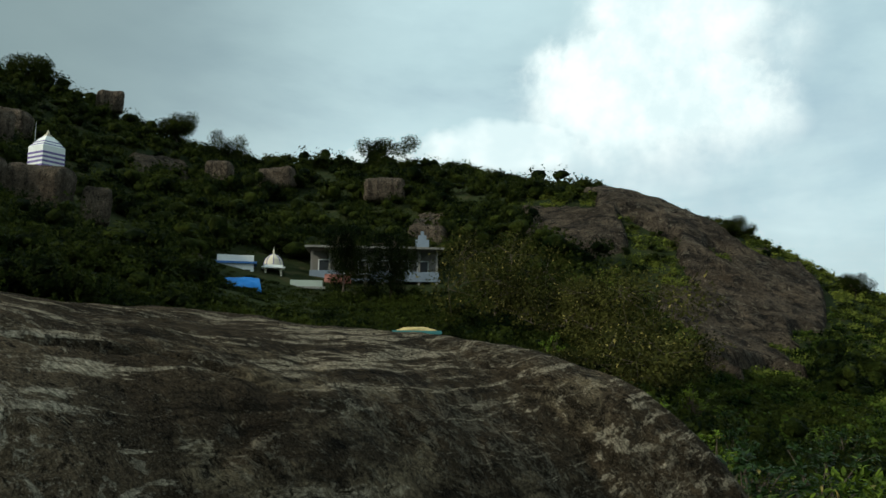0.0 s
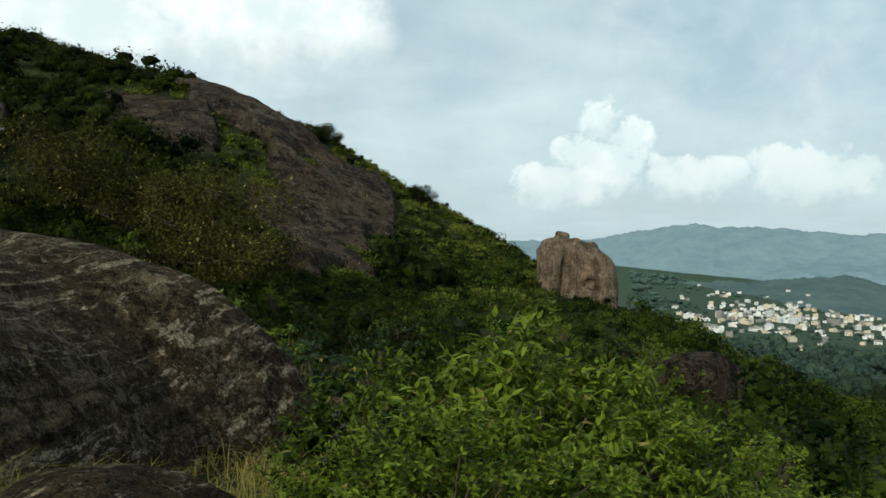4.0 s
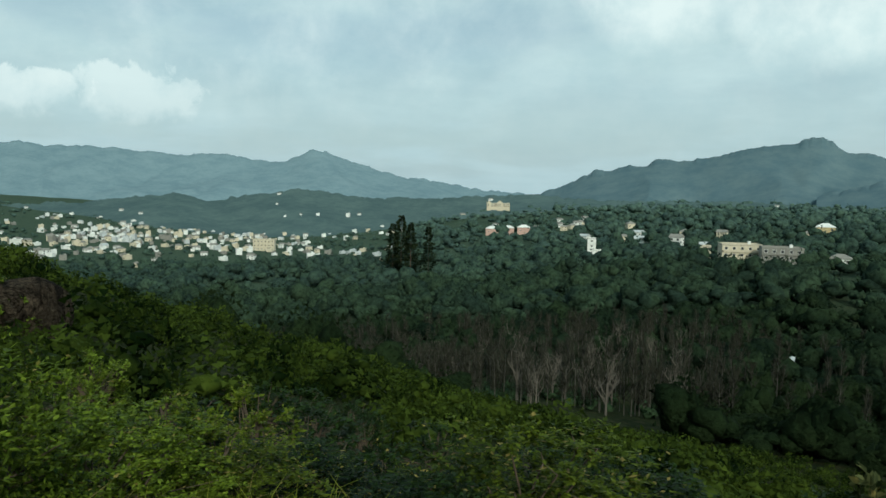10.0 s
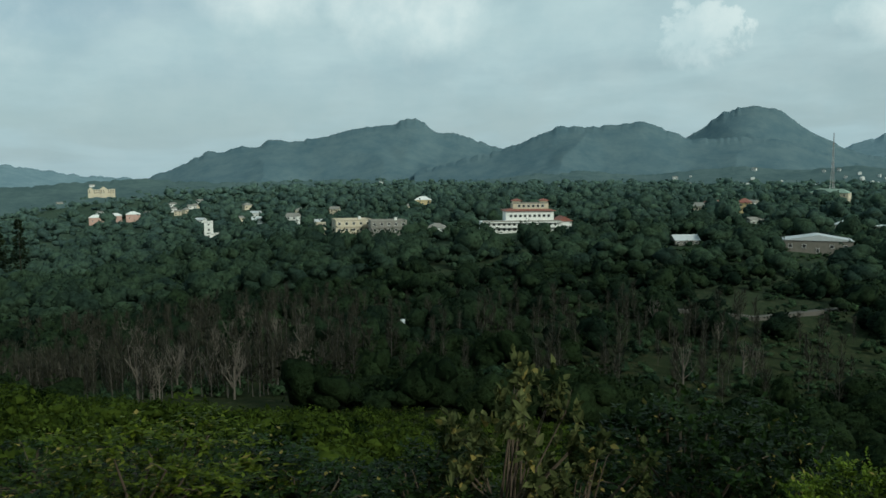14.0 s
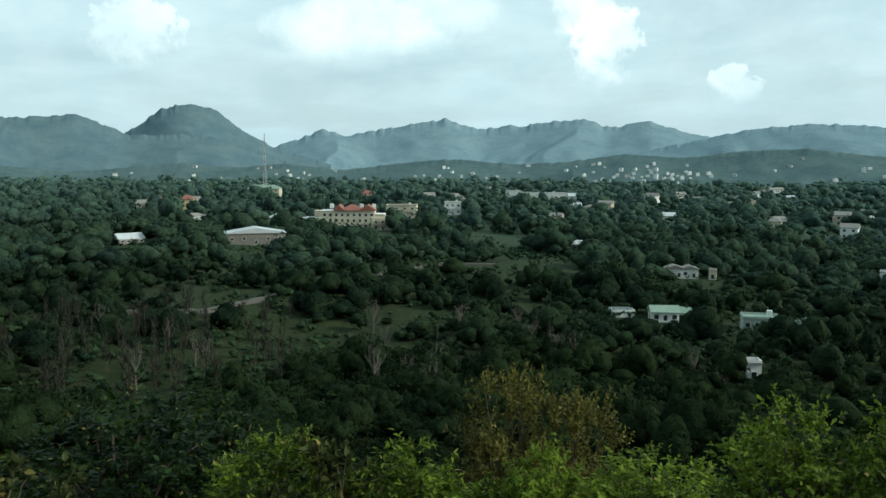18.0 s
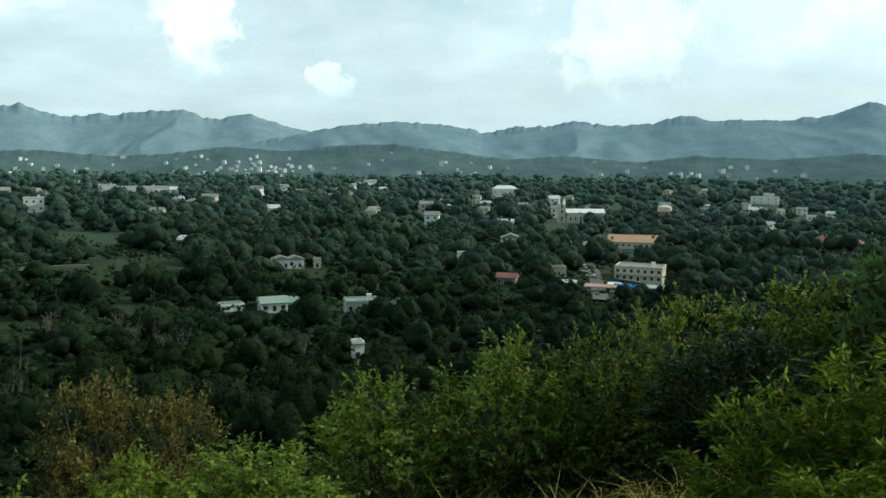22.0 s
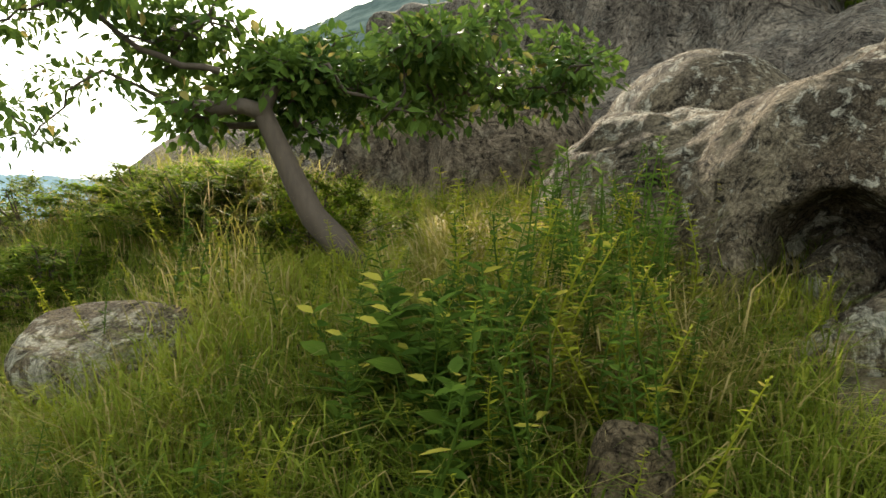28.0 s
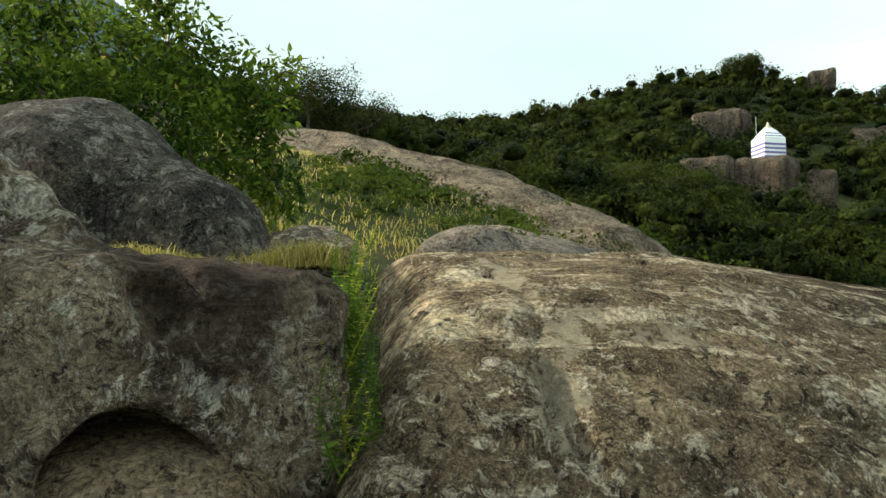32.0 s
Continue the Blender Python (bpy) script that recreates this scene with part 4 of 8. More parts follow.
rock("cliff_rock", "tall pinkish granite outcrop with a broken upright face", cliff, (-15.5, -11, 0.8), (-8.0, 1.2, 6.2), 0.11, M_CLIFF)
rock("ridge_rock", "smooth grey rock hump above the grass", lambda X, Y, Z: smin(ball(X, Y, Z, (-8.2, -8.2, 0.9), (2.6, 3.0, 2.15)), ball(X, Y, Z, (-6.2, -9.6, 0.2), (2.4, 2.4, 1.35)), .5) + worn(X, Y, Z, 73, .16, .04, .7), (-11.5, -12.5, 0.0), (-3.4, -4.6, 3.6), 0.11, M_CLIFF)
rock("overhung_rock", "pale pink boulder leaning beside the crooked tree", lambda X, Y, Z: smax(ball(X, Y, Z, (-7.4, -5.1, 1.9), (1.3, 1.5, 1.2)), -ball(X, Y, Z, (-6.0, -5.5, 2.1), (.7, .8, .9)), .25) + worn(X, Y, Z, 74, .12, .03, .9), (-9.2, -7.0, .6), (-5.3, -3.2, 4.2), 0.08, M_PINK)
dome = thing("granite_dome", "bald pinkish granite dome with grassy cracks", "rock")
for name, lobes in (("dome_shell", (((-33, 9.6, 4.9), (7, 6, 4.6)), ((-28.5, 12.2, 3.6), (7.5, 6, 4.2)), ((-23.5, 13.4, 2.2), (7, 5, 3.4)))), ("dome_foot", (((-18.5, 13.6, .9), (5, 3.2, 2.2)), ((-20.5, 14.2, .8), (4, 3, 2.4))))):
    def shell(X, Y, Z):
        d = ball(X, Y, Z, *lobes[0])
        for c, size in lobes[1:]:
            d = smin(d, ball(X, Y, Z, c, size), 1.8)
        return d + worn(X, Y, Z, 75, .5, .14, .25)
    lo = [min(c[k] - size[k] * 1.2 - .5 for c, size in lobes) for k in range(3)]
    hi = [max(c[k] + size[k] * 1.2 + .5 for c, size in lobes) for k in range(3)]
    v, f = nets(shell, lo, hi, .3)
    solid(name, v, f, M_PINK, dome, True)
rock("shelf_boulder", "dark smooth boulder in the scrub", lambda X, Y, Z: smin(ball(X, Y, Z, (-15, 8.6, 1.6), (2.6, 3.2, 1.9)), ball(X, Y, Z, (-12.4, 6.2, 1.9), (1.2, 1.3, 1.2)), .4) + worn(X, Y, Z, 76, .25, .06, .5), (-18.5, 4, 0), (-10.5, 12.6, 4.2), 0.14, M_CLIFF)


def loose_rock(name, label, az, r, size, seed, mat, sink=0.3, el=None, square=False):
    x, y, z = place(az, r)
    if el is not None:
        z = EYE + r * math.tan(radians(el)) - size[2] * (1 - sink)
    g = np.random.default_rng(seed)
    turn = tuple(g.uniform(-6, 6, 2) if square else g.uniform(-25, 25, 2)) + (g.uniform(-20, 20) if square else g.uniform(0, 180),)
    half = [s * .5 for s in size]

    def f(X, Y, Z):
        k = max(size)
        if square:
            return block(X, Y, Z, (0, 0, 0), [h * .93 for h in half], turn, .42 * min(half)) + worn(X, Y, Z, seed, .2 * min(half), .05 * min(half), 2.2 / k)
        return smax(ball(X, Y, Z, (0, 0, 0), half), block(X, Y, Z, (0, 0, 0), [h * .86 for h in half], turn, .25 * min(half)), .1 * min(half)) + worn(X, Y, Z, seed, .1 * min(half), .03 * min(half), 1.6 / k)
    b = np.array(half) * 1.25
    v, q = nets(f, -b, b, max(size) / 26)
    ob = solid(name, v, q, mat, smooth=True)
    ob.location = (x, y, z + half[2] * (1 - 2 * sink))
    ob.rotation_euler = (0, 0, radians(az) if square else g.uniform(0, 6))
    return tagged(ob, label, "rock")


loose_rock("field_stone", "pale brown stone half sunk in the grass", 111.8, 2.95, (.36, .3, .56), 81, M_TAN, .3)
loose_rock("field_stone", "small tan stone among grass blades", 109.3, 2.5, (.28, .2, .24), 88, M_TAN, .3)
loose_rock("field_stone", "grey stone in tall grass", 114.0, 3.7, (.5, .4, .42), 82, M_HOLLOW, .5)
loose_rock("field_stone", "low grey stone overgrown by grass", 143, 4.4, (1.1, .9, .55), 83, M_HOLLOW, .5)
loose_rock("field_stone", "flat rough stone at the path's edge", 156, 2.5, (.9, .7, .35), 84, M_HOLLOW, .45)
loose_rock("field_stone", "broken rough granite stone in dry grass", 4, 5.2, (1.9, 1.3, .7), 85, M_SLAB, .25)
loose_rock("field_stone", "flat tan rock in the grass of the slope", -173, 3.6, (1.5, 1.0, .4), 86, M_SLAB, .5)
loose_rock("slope_stone", "tilted brown slab of rock on the bushy slope", -34.5, 38, (4.6, 3.2, 3.4), 87, M_FARROCK, .3)




# ---- where the buildings stand ----
def ground_range(az, el, near=120.0):
    """How far out the ground lies so many degrees under the horizon."""
    r = np.geomspace(near, 2600, 700)
    x, y = polar(np.full(700, float(az)), r)
    e = np.degrees(np.arctan2(land(x, y, False) - EYE, r))
    k = np.where(e >= el)[0]
    return float(r[k[0]]) if len(k) else 2600.0


# name, label, azimuth, foot in degrees, width and height in degrees, storeys, bays, roof, wall, roof colour, turn
SITES = [
    ("apartment_block", "weathered grey-cream three-storey apartment block with balconies", -83.4, -5.1, 2.6, 1.35, 3, 5, "flat", "cream", "grey", 12),
    ("apartment_block", "weathered grey apartment block in a long row", -86.0, -5.0, 2.6, 1.25, 3, 5, "flat", "grey", "grey", 8),
    ("stair_tower", "narrow cream stair tower beside the flats", -81.2, -5.0, .7, 1.2, 3, 1, "flat", "cream", "grey", 0),
    ("small_house", "small white house beside the big hotel", -89.6, -4.5, 1.3, .6, 1, 3, "hip", "white", "grey", 0),
    ("yellow_block", "yellow building with red roofs over its wings", -110.0, -3.0, 3.0, .95, 2, 7, "wings", "yellow", "red", -6),
    ("hill_house", "cream hall with a broad green-grey hipped roof", -116.3, -2.3, 2.3, .9, 2, 5, "hip", "cream", "green", -14),
    ("shed", "large stone hall with a low white sheet-metal roof", -115.6, -5.6, 4.1, 1.15, 1, 5, "low", "stone", "tin", 4),
    ("pavilion", "small pavilion with a white hipped roof", -117.3, -4.2, 1.3, .75, 1, 3, "hip", "grey", "tin", 0),
    ("shed", "long low shed with a pale roof", -107.2, -5.3, 1.7, .4, 1, 4, "gable", "grey", "tin", 20),
    ("shed", "small shed with a white roof", -104.0, -4.4, 1.0, .45, 1, 2, "gable", "grey", "tin", -20),
    ("annex", "cream two-storey house beside the hotel", -126.1, -3.6, 2.2, .9, 2, 4, "flat", "cream", "grey", -6),
    ("annex", "cream house with a stepped terrace", -124.6, -4.6, 1.5, .8, 2, 3, "flat", "cream", "grey", 10),
    ("red_house", "pink house with a red hipped roof", -123.4, -2.6, 1.2, .9, 2, 3, "hip", "pink", "red", 0),
    ("villa", "white villa beyond the trees", -129.8, -3.5, 1.2, .9, 2, 3, "flat", "white", "grey", 0),
    ("long_block", "long low white building among trees", -136.3, -2.5, 3.4, .5, 1, 8, "flat", "white", "grey", 5),
    ("white_block", "small white block among trees", -134.2, -2.3, 1.1, .5, 1, 3, "flat", "white", "grey", 0),
    ("kiosk", "small kiosk under a white tent roof", -139.0, -5.9, 1.3, .65, 1, 2, "hip", "stone", "tin", 0),
    ("gabled_house", "white gabled house with a grey tiled roof", -145.6, -7.9, 1.2, .9, 1, 2, "gable_front", "white", "grey", 10),
    ("gabled_house", "white gabled house with a grey tiled roof", -146.6, -7.9, 1.2, .9, 1, 2, "gable_front", "white", "grey", 10),
    ("gate_pillar", "square cream pillar house beside the lane", -148.2, -7.9, .5, .6, 1, 1, "flat", "cream", "grey", 0),
    ("green_house", "pale green bungalow with a flat roof and water tank", -151.4, -11.0, 2.4, .9, 1, 4, "flat", "mint", "green", 8),
    ("green_house", "pale green bungalow under a green roof", -146.8, -10.9, 1.6, .95, 1, 3, "gable", "mint", "green", -14),
    ("green_house", "white bungalow with a pale green roof", -145.0, -11.0, 1.9, .9, 1, 3, "gable", "white", "green", 12),
    ("green_house", "small white house with a green gable", -154.4, -10.9, 1.5, 1.2, 1, 2, "gable_front", "white", "green", -10),
    ("low_wall_house", "low white outhouse behind trees", -142.1, -10.9, 1.6, .35, 1, 2, "flat", "white", "green", 15),
    ("white_hut", "small square white hut with a dark doorway", -151.0, -14.4, 1.0, 1.2, 1, 1, "flat", "white", "grey", 18),
    ("valley_hut", "small white-roofed hut among bare trees", -86.6, -11.5, 1.0, .6, 1, 2, "gable", "white", "tin", 0),
    ("yellow_house", "small yellow house among trees", -88.6, -2.5, 1.2, .5, 1, 3, "hip", "yellow", "white", 0),
    ("big_roof_house", "large pale house with a curved white roof", -161.8, -2.4, 1.8, .7, 1, 4, "hip", "white", "white", 0),
    ("roof_house", "low house with a long white roof", -162.2, -4.9, 2.0, .5, 1, 4, "gable", "stone", "white", 8),
    ("gabled_house", "grey gabled house below the church", -162.3, -6.3, 1.4, .9, 2, 3, "gable_front", "white", "grey", 0),
    ("tiled_house", "low house with a red tiled roof", -162.1, -9.1, 1.4, .8, 1, 3, "gable", "stone", "red", -15),
    ("shop", "cream roadside shop beside the street", -165.7, -8.5, 1.2, .8, 1, 2, "flat", "cream", "grey", 10),
    ("white_house", "small white house among dark trees", -158.8, -7.4, .8, 1.0, 2, 1, "flat", "white", "grey", 0),
    ("shop_row", "long row of shops with orange and white roofs", -171.1, -5.9, 3.6, .6, 1, 9, "gable", "cream", "orange", 4),
    ("market_hall", "cream two-storey market building", -171.6, -8.2, 3.3, .95, 2, 7, "flat", "cream", "grey", -8),
    ("shop_row", "low cream shops beside the street", -167.3, -6.4, 1.2, .7, 1, 3, "gable", "cream", "grey", 0),
    ("red_hall", "wide hall with red hipped roofs", 175.9, -5.9, 3.1, 1.15, 1, 6, "hip", "pink", "red", 0),
    ("white_block", "white building on the valley floor", 177.0, -3.8, 1.6, .5, 2, 4, "flat", "white", "grey", 0),
    ("white_block", "white building in the far valley", -179.6, -2.6, 1.8, .5, 2, 4, "flat", "white", "grey", 0),
    ("tower_block", "white tower house above the trees", -73.4, -4.8, .6, 1.1, 3, 1, "flat", "white", "grey", 0),
    ("white_block", "white house at the foot of the tower", -74.2, -4.9, 1.3, .5, 1, 3, "flat", "white", "grey", 0),
    ("umbrella_house", "small villa with a white hipped roof", -66.2, -3.5, .9, .7, 1, 2, "hip", "pink", "white", 0),
    ("umbrella_house", "small villa with a white hipped roof", -67.4, -3.4, .8, .65, 1, 2, "hip", "pink", "white", 0),
    ("umbrella_house", "small villa with a white hipped roof", -68.5, -3.4, .9, .7, 1, 2, "hip", "pink", "white", 0),
    ("school_block", "long pale cream building in the town", -49.8, -4.9, 1.5, .8, 3, 6, "flat", "cream", "grey", -10),
    ("gold_house", "cream domed house at the edge of town", -40.4, -2.5, .6, .55, 1, 1, "hip", "yellow", "white", 0),
]
CLEARINGS = [(18.5, 84, 14, 9), (40.5, 78, 9, 16), (27, 76, 4.5, 12), (-117, 232, 20, 14), (-128, 258, 22, 14), (-168.6, 350, 13, 70), (-112.5, 255, 32, 9), (-129, 345, 40, 10), (-95.8, 470, 34, 34), (-122, 485, 30, 34), (-167, 620, 30, 40), (-173, 640, 9, 30)]
for s in SITES:
    d = ground_range(s[2], s[3])
    CLEARINGS.append((s[2], d - 9 * (d / 350), math.radians(s[4]) * d * .5 + 2.0, 22 * (d / 350) + math.radians(s[4]) * d * .4))


def plots(seed, n, az0, az1, el0, el1, size, centres=(), room=1.0):
    """Where houses stand: azimuth, range, size and turn, thick round some centres; the trees before each are cleared."""
    g = np.random.default_rng(seed)
    out = []
    for k in range(n):
        if centres and k % 4:
            ca, ce, sa, se = centres[int(g.integers(0, len(centres)))]
            az, el = g.normal(ca, sa), float(np.clip(g.normal(ce, se), el0, el1))
        else:
            az, el = g.uniform(min(az0, az1), max(az0, az1)), g.uniform(el0, el1)
        r = ground_range(az, el) * g.uniform(.985, 1.015)
        w = g.uniform(*size)
        out.append((az, r, w, g.uniform(-40, 40)))
        CLEARINGS.append((az, r - 7 * r / 350, w * .7 * room, 20 * r / 350 * room))
    return out


QUARTERS = ((-46.3, -3.2, 2.6, .55), (-49.6, -3.3, 2.4, .5), (-43, -3.5, 2.2, .6), (-38.5, -3.9, 2.4, .5), (-54.5, -3.0, 2.0, .35), (-47, -4.4, 3.0, .5), (-51.5, -2.7, 2.0, .3))
TOWN = plots(501, 150, -33, -60, -6.0, -2.4, (6, 9.5), QUARTERS, .7)
TOWN_BACK = plots(504, 600, -33, -59, -5.6, -2.3, (4.5, 8.5), QUARTERS, .5)
EAST = plots(502, 26, -62, -100, -4.2, -2.0, (7, 12), ((-76, -3.2, 3, .4), (-72, -3.0, 1.5, .4)))
SOUTH = plots(503, 70, -104, -186, -4.6, -1.6, (7, 13), ((-133, -2.4, 3, .4), (-150, -2.2, 4, .4), (-160, -3.4, 5, .7), (-176, -3.0, 4, .5)))


# ---- woods ----
CRAG = [(2.2, 13), (1.8, 9.3), (-.6, 8.6), (-2.2, 7.4), (-4.2, 4.4), (-6.0, 1.7), (-8.6, -.1), (-11.3, -.8), (-12.8, .3), (-13.4, 2.6), (-12, 5.4), (-7, 10), (-2, 13)]
LEDGE = [(-2.6, 4.0), (-4.4, 3.8), (-7.4, 1.7), (-9.5, -.4), (-12, -2.8), (-6.3, -3.2), (-3.6, -.4), (-2.4, 1.9)]
FACES = [CRAG, LEDGE, [(7.4, 9.4), (.3, 9.2), (-.2, 6.4), (3, 5.8), (7, 6.8)], [(35.5, 12.1), (31.6, 11.8), (30.8, 10.7), (34.8, 10.4)], [(15.3, 8.9), (12.6, 8.4), (12.6, 6.5), (15, 6.0)]]


def bare(az, r):
    """Where bare rock lies on the hill."""
    x, y = polar(az, r)
    el = np.degrees(np.arctan2(land(x, y) - EYE, r)) + bumps(x, y, scale=0.12, octaves=3, seed=40) * .7
    a = az + bumps(x, y, scale=0.1, octaves=3, seed=41) * .8
    hit = np.zeros(az.shape, bool)
    for ring in FACES:
        hit |= in_ring(a, el, ring)
    green = (bumps(x, y, scale=0.07, octaves=3, seed=42) > 0.34)
    return hit & ~green


def rock_sheet():
    """Bare granite that breaks through the hillside."""
    az, r = np.meshgrid(np.linspace(46, -17, 560), np.geomspace(40, 175, 220), indexing="ij")
    x, y = polar(az, r)
    b = bare(az, r).astype(float)
    k = np.ones(5) / 5
    for ax in (0, 1):
        b = np.apply_along_axis(lambda v: np.convolve(v, k, "same"), ax, b)
    z = land(x, y) - 1.5 + 2.6 * b + b * (bumps(x, y, scale=.12, octaves=4, seed=43) * 1.3 + bumps(x, y, scale=.5, octaves=3, seed=44) * .35)
    n, m = az.shape
    i, j = np.meshgrid(np.arange(n - 1), np.arange(m - 1), indexing="ij")
    keep = (b[:-1, :-1] > .04)
    F = np.stack([i * m + j, i * m + j + 1, (i + 1) * m + j + 1, (i + 1) * m + j], -1)[keep]
    return tagged(solid("rock_face", np.stack([x, y, z], -1).reshape(-1, 3), F, M_FARROCK, smooth=True), "bare dark granite faces breaking through the wooded hillside", "rock", kind="structure")


rock_sheet()


def round_lump():
    """Directions and faces of a coarse ball, to be dented into a clump of leaves."""
    v = [np.array(p, float) for p in ((1, 0, 0), (-1, 0, 0), (0, 1, 0), (0, -1, 0), (0, 0, 1), (0, 0, -1))]
    f = []
    mid = {}

    def half(a, b):
        k = (min(a, b), max(a, b))
        if k not in mid:
            mid[k] = len(v)
            v.append(unit(v[a] + v[b]))
        return mid[k]
    for a in (0, 1):
        for b in (2, 3):
            for c in (4, 5):
                t = (a, b, c) if (a + b + c) % 2 == 0 else (b, a, c)
                ab, bc, ca = half(t[0], t[1]), half(t[1], t[2]), half(t[2], t[0])
                f += [(t[0], ab, ca), (ab, t[1], bc), (ca, bc, t[2]), (ab, bc, ca)]
    return np.array(v), np.array(f)


BALL_V, BALL_F = round_lump()


def crown(seed, cards, tall, card, lumps, core):
    """A crown one unit wide: dented leaf clumps with loose sprays of leaves on them."""
    rng = np.random.default_rng(seed)
    c = rng.normal(size=(6, 3)) * np.array([.24, .24, tall * .16]) + [0, 0, tall * .6]
    r = rng.uniform(.2, .36, (6, 1)) * np.array([1, 1, tall * .85])
    V, F, base = [], [], 0
    for k in range(lumps):
        V.append(c[k] + BALL_V * r[k] * core * rng.uniform(.68, 1.18, (len(BALL_V), 1)))
        F.append(BALL_F + base)
        base += len(BALL_V)
    k = rng.integers(0, 6, cards)
    d = unit(rng.normal(size=(cards, 3)) + [0, 0, .3])
    P = c[k] + d * r[k] * rng.uniform(.75, 1.1, (cards, 1))
    L = card * rng.uniform(.5, 1.4, cards)
    v, f = blades(P, unit(np.cross(d, rng.normal(size=(cards, 3))) + d * .3), unit(d + rng.normal(size=(cards, 3)) * .4 + [0, 0, .2]), L, L * 1.15, 0.15, tri_only=True)
    return np.concatenate(V + [v]), np.concatenate(F + [f + base])


def wood(name, label, az, r, size, cards, card_share, mat, seed, tall=0.9, lumps=5, core=.92):
    """A joined stand of trees at the given rays and ranges."""
    g = np.random.default_rng(seed)
    x, y = polar(az, r)
    z = land(x, y)
    kind = g.integers(0, 8, len(x))
    V, F, base = [], [], 0
    for k in range(8):
        sel = np.where(kind == k)[0]
        if not len(sel):
            continue
        v, f = crown(seed * 31 + k, cards, tall, card_share, lumps, core)
        a = g.uniform(0, 2 * np.pi, len(sel))
        s = size[sel][:, None] * g.uniform(.8, 1.2, (len(sel), 3))
        rx = (v[None, :, 0] * np.cos(a)[:, None] - v[None, :, 1] * np.sin(a)[:, None]) * s[:, :1] + x[sel][:, None]
        ry = (v[None, :, 0] * np.sin(a)[:, None] + v[None, :, 1] * np.cos(a)[:, None]) * s[:, 1:2] + y[sel][:, None]
        rz = (v[None, :, 2] - 0.36) * s[:, 2:3] + z[sel][:, None]
        V.append(np.stack([rx, ry, rz], -1).reshape(-1, 3))
        F.append((base + np.arange(len(sel))[:, None, None] * len(v) + f[None]).reshape(-1, 3))
        base += len(sel) * len(v)
    return tagged(solid(name, np.concatenate(V), np.concatenate(F), mat, smooth=True), label, "trees", kind="stuff")


def scatter(seed, n, az0, az1, r0, r1, keep=None):
    g = np.random.default_rng(seed)
    az = g.uniform(az0, az1, n)
    r = np.sqrt(g.uniform(r0 ** 2, r1 ** 2, n))
    m = keep(az, r) if keep is not None else np.ones(n, bool)
    return az[m], r[m], g.uniform(0, 1, m.sum())



def open_ground(az, r):
    free = np.ones(az.shape, bool)
    for a, d, w, h in CLEARINGS:
        free &= ((np.radians(az - a) * d / w) ** 2 + ((r - d) / h) ** 2) > 1
    return free


def mixed(seed, bias):
    return lambda az, r: open_ground(az, r) & (bumps(*polar(az, r), scale=0.012, octaves=3, seed=seed) > bias)


def canopy(name, label, az, r, size, mat, seed, tall=.75, lumps=1, cards=0, card=.12):
    """A joined stand of far trees: uneven domed crowns that run into one another, fringed with sprays."""
    g = np.random.default_rng(seed)
    x, y = polar(az, r)
    z = land(x, y)
    bv, bf = BALL_V, BALL_F
    kind = g.integers(0, 10, len(x))
    V, F, base = [], [], 0
    for k in range(10):
        sel = np.where(kind == k)[0]
        if not len(sel):
            continue
        vs, fs, at = [], [], 0
        for q in range(lumps):
            c = np.array([g.normal() * .15, g.normal() * .15, g.uniform(-.14, .2)]) * (q > 0)
            dent = 1 + .45 * bumps(bv[:, 0] + q * 7, bv[:, 1] + k * 3, bv[:, 2], scale=2.1, octaves=2, seed=seed + k, gain=.8) + g.uniform(-.2, .2, len(bv))
            vs.append((c + bv * g.uniform(.2, .36) * dent[:, None]) * [1, 1, tall] + [0, 0, tall * .4])
            fs.append(bf + at)
            at += len(bv)
        if cards:
            d = unit(g.normal(size=(cards, 3)) + [0, 0, .5])
            L = card * g.uniform(.5, 1.3, cards)
            v, f = blades(d * [.46, .46, tall * .5] * g.uniform(.85, 1.12, (cards, 1)) + [0, 0, tall * .42], unit(d * .6 + g.normal(size=(cards, 3)) * .5), unit(d + g.normal(size=(cards, 3)) * .4), L, L, .1, tri_only=True)
            vs.append(v)
            fs.append(f + at)
        v, f = np.concatenate(vs), np.concatenate(fs)
        a = g.uniform(0, 2 * np.pi, len(sel))
        s = size[sel][:, None] * g.uniform([.85, .85, .6], [1.2, 1.2, 1.25], (len(sel), 3))
        rx = (v[None, :, 0] * np.cos(a)[:, None] - v[None, :, 1] * np.sin(a)[:, None]) * s[:, :1] + x[sel][:, None]
        ry = (v[None, :, 0] * np.sin(a)[:, None] + v[None, :, 1] * np.cos(a)[:, None]) * s[:, 1:2] + y[sel][:, None]
        rz = (v[None, :, 2] + .02) * s[:, 2:3] + z[sel][:, None]
        V.append(np.stack([rx, ry, rz], -1).reshape(-1, 3))
        F.append((base + np.arange(len(sel))[:, None, None] * len(v) + f[None]).reshape(-1, 3))
        base += len(sel) * len(v)
    return tagged(solid(name, np.concatenate(V), np.concatenate(F), mat, smooth=True), label, "trees", kind="stuff")


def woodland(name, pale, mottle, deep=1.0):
    """Leaves of the valley's woods; pale mixes distance haze into their colour."""
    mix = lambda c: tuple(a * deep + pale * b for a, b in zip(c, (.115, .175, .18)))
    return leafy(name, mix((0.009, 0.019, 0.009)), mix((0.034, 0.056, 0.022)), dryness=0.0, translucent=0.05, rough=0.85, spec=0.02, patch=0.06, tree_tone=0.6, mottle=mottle)


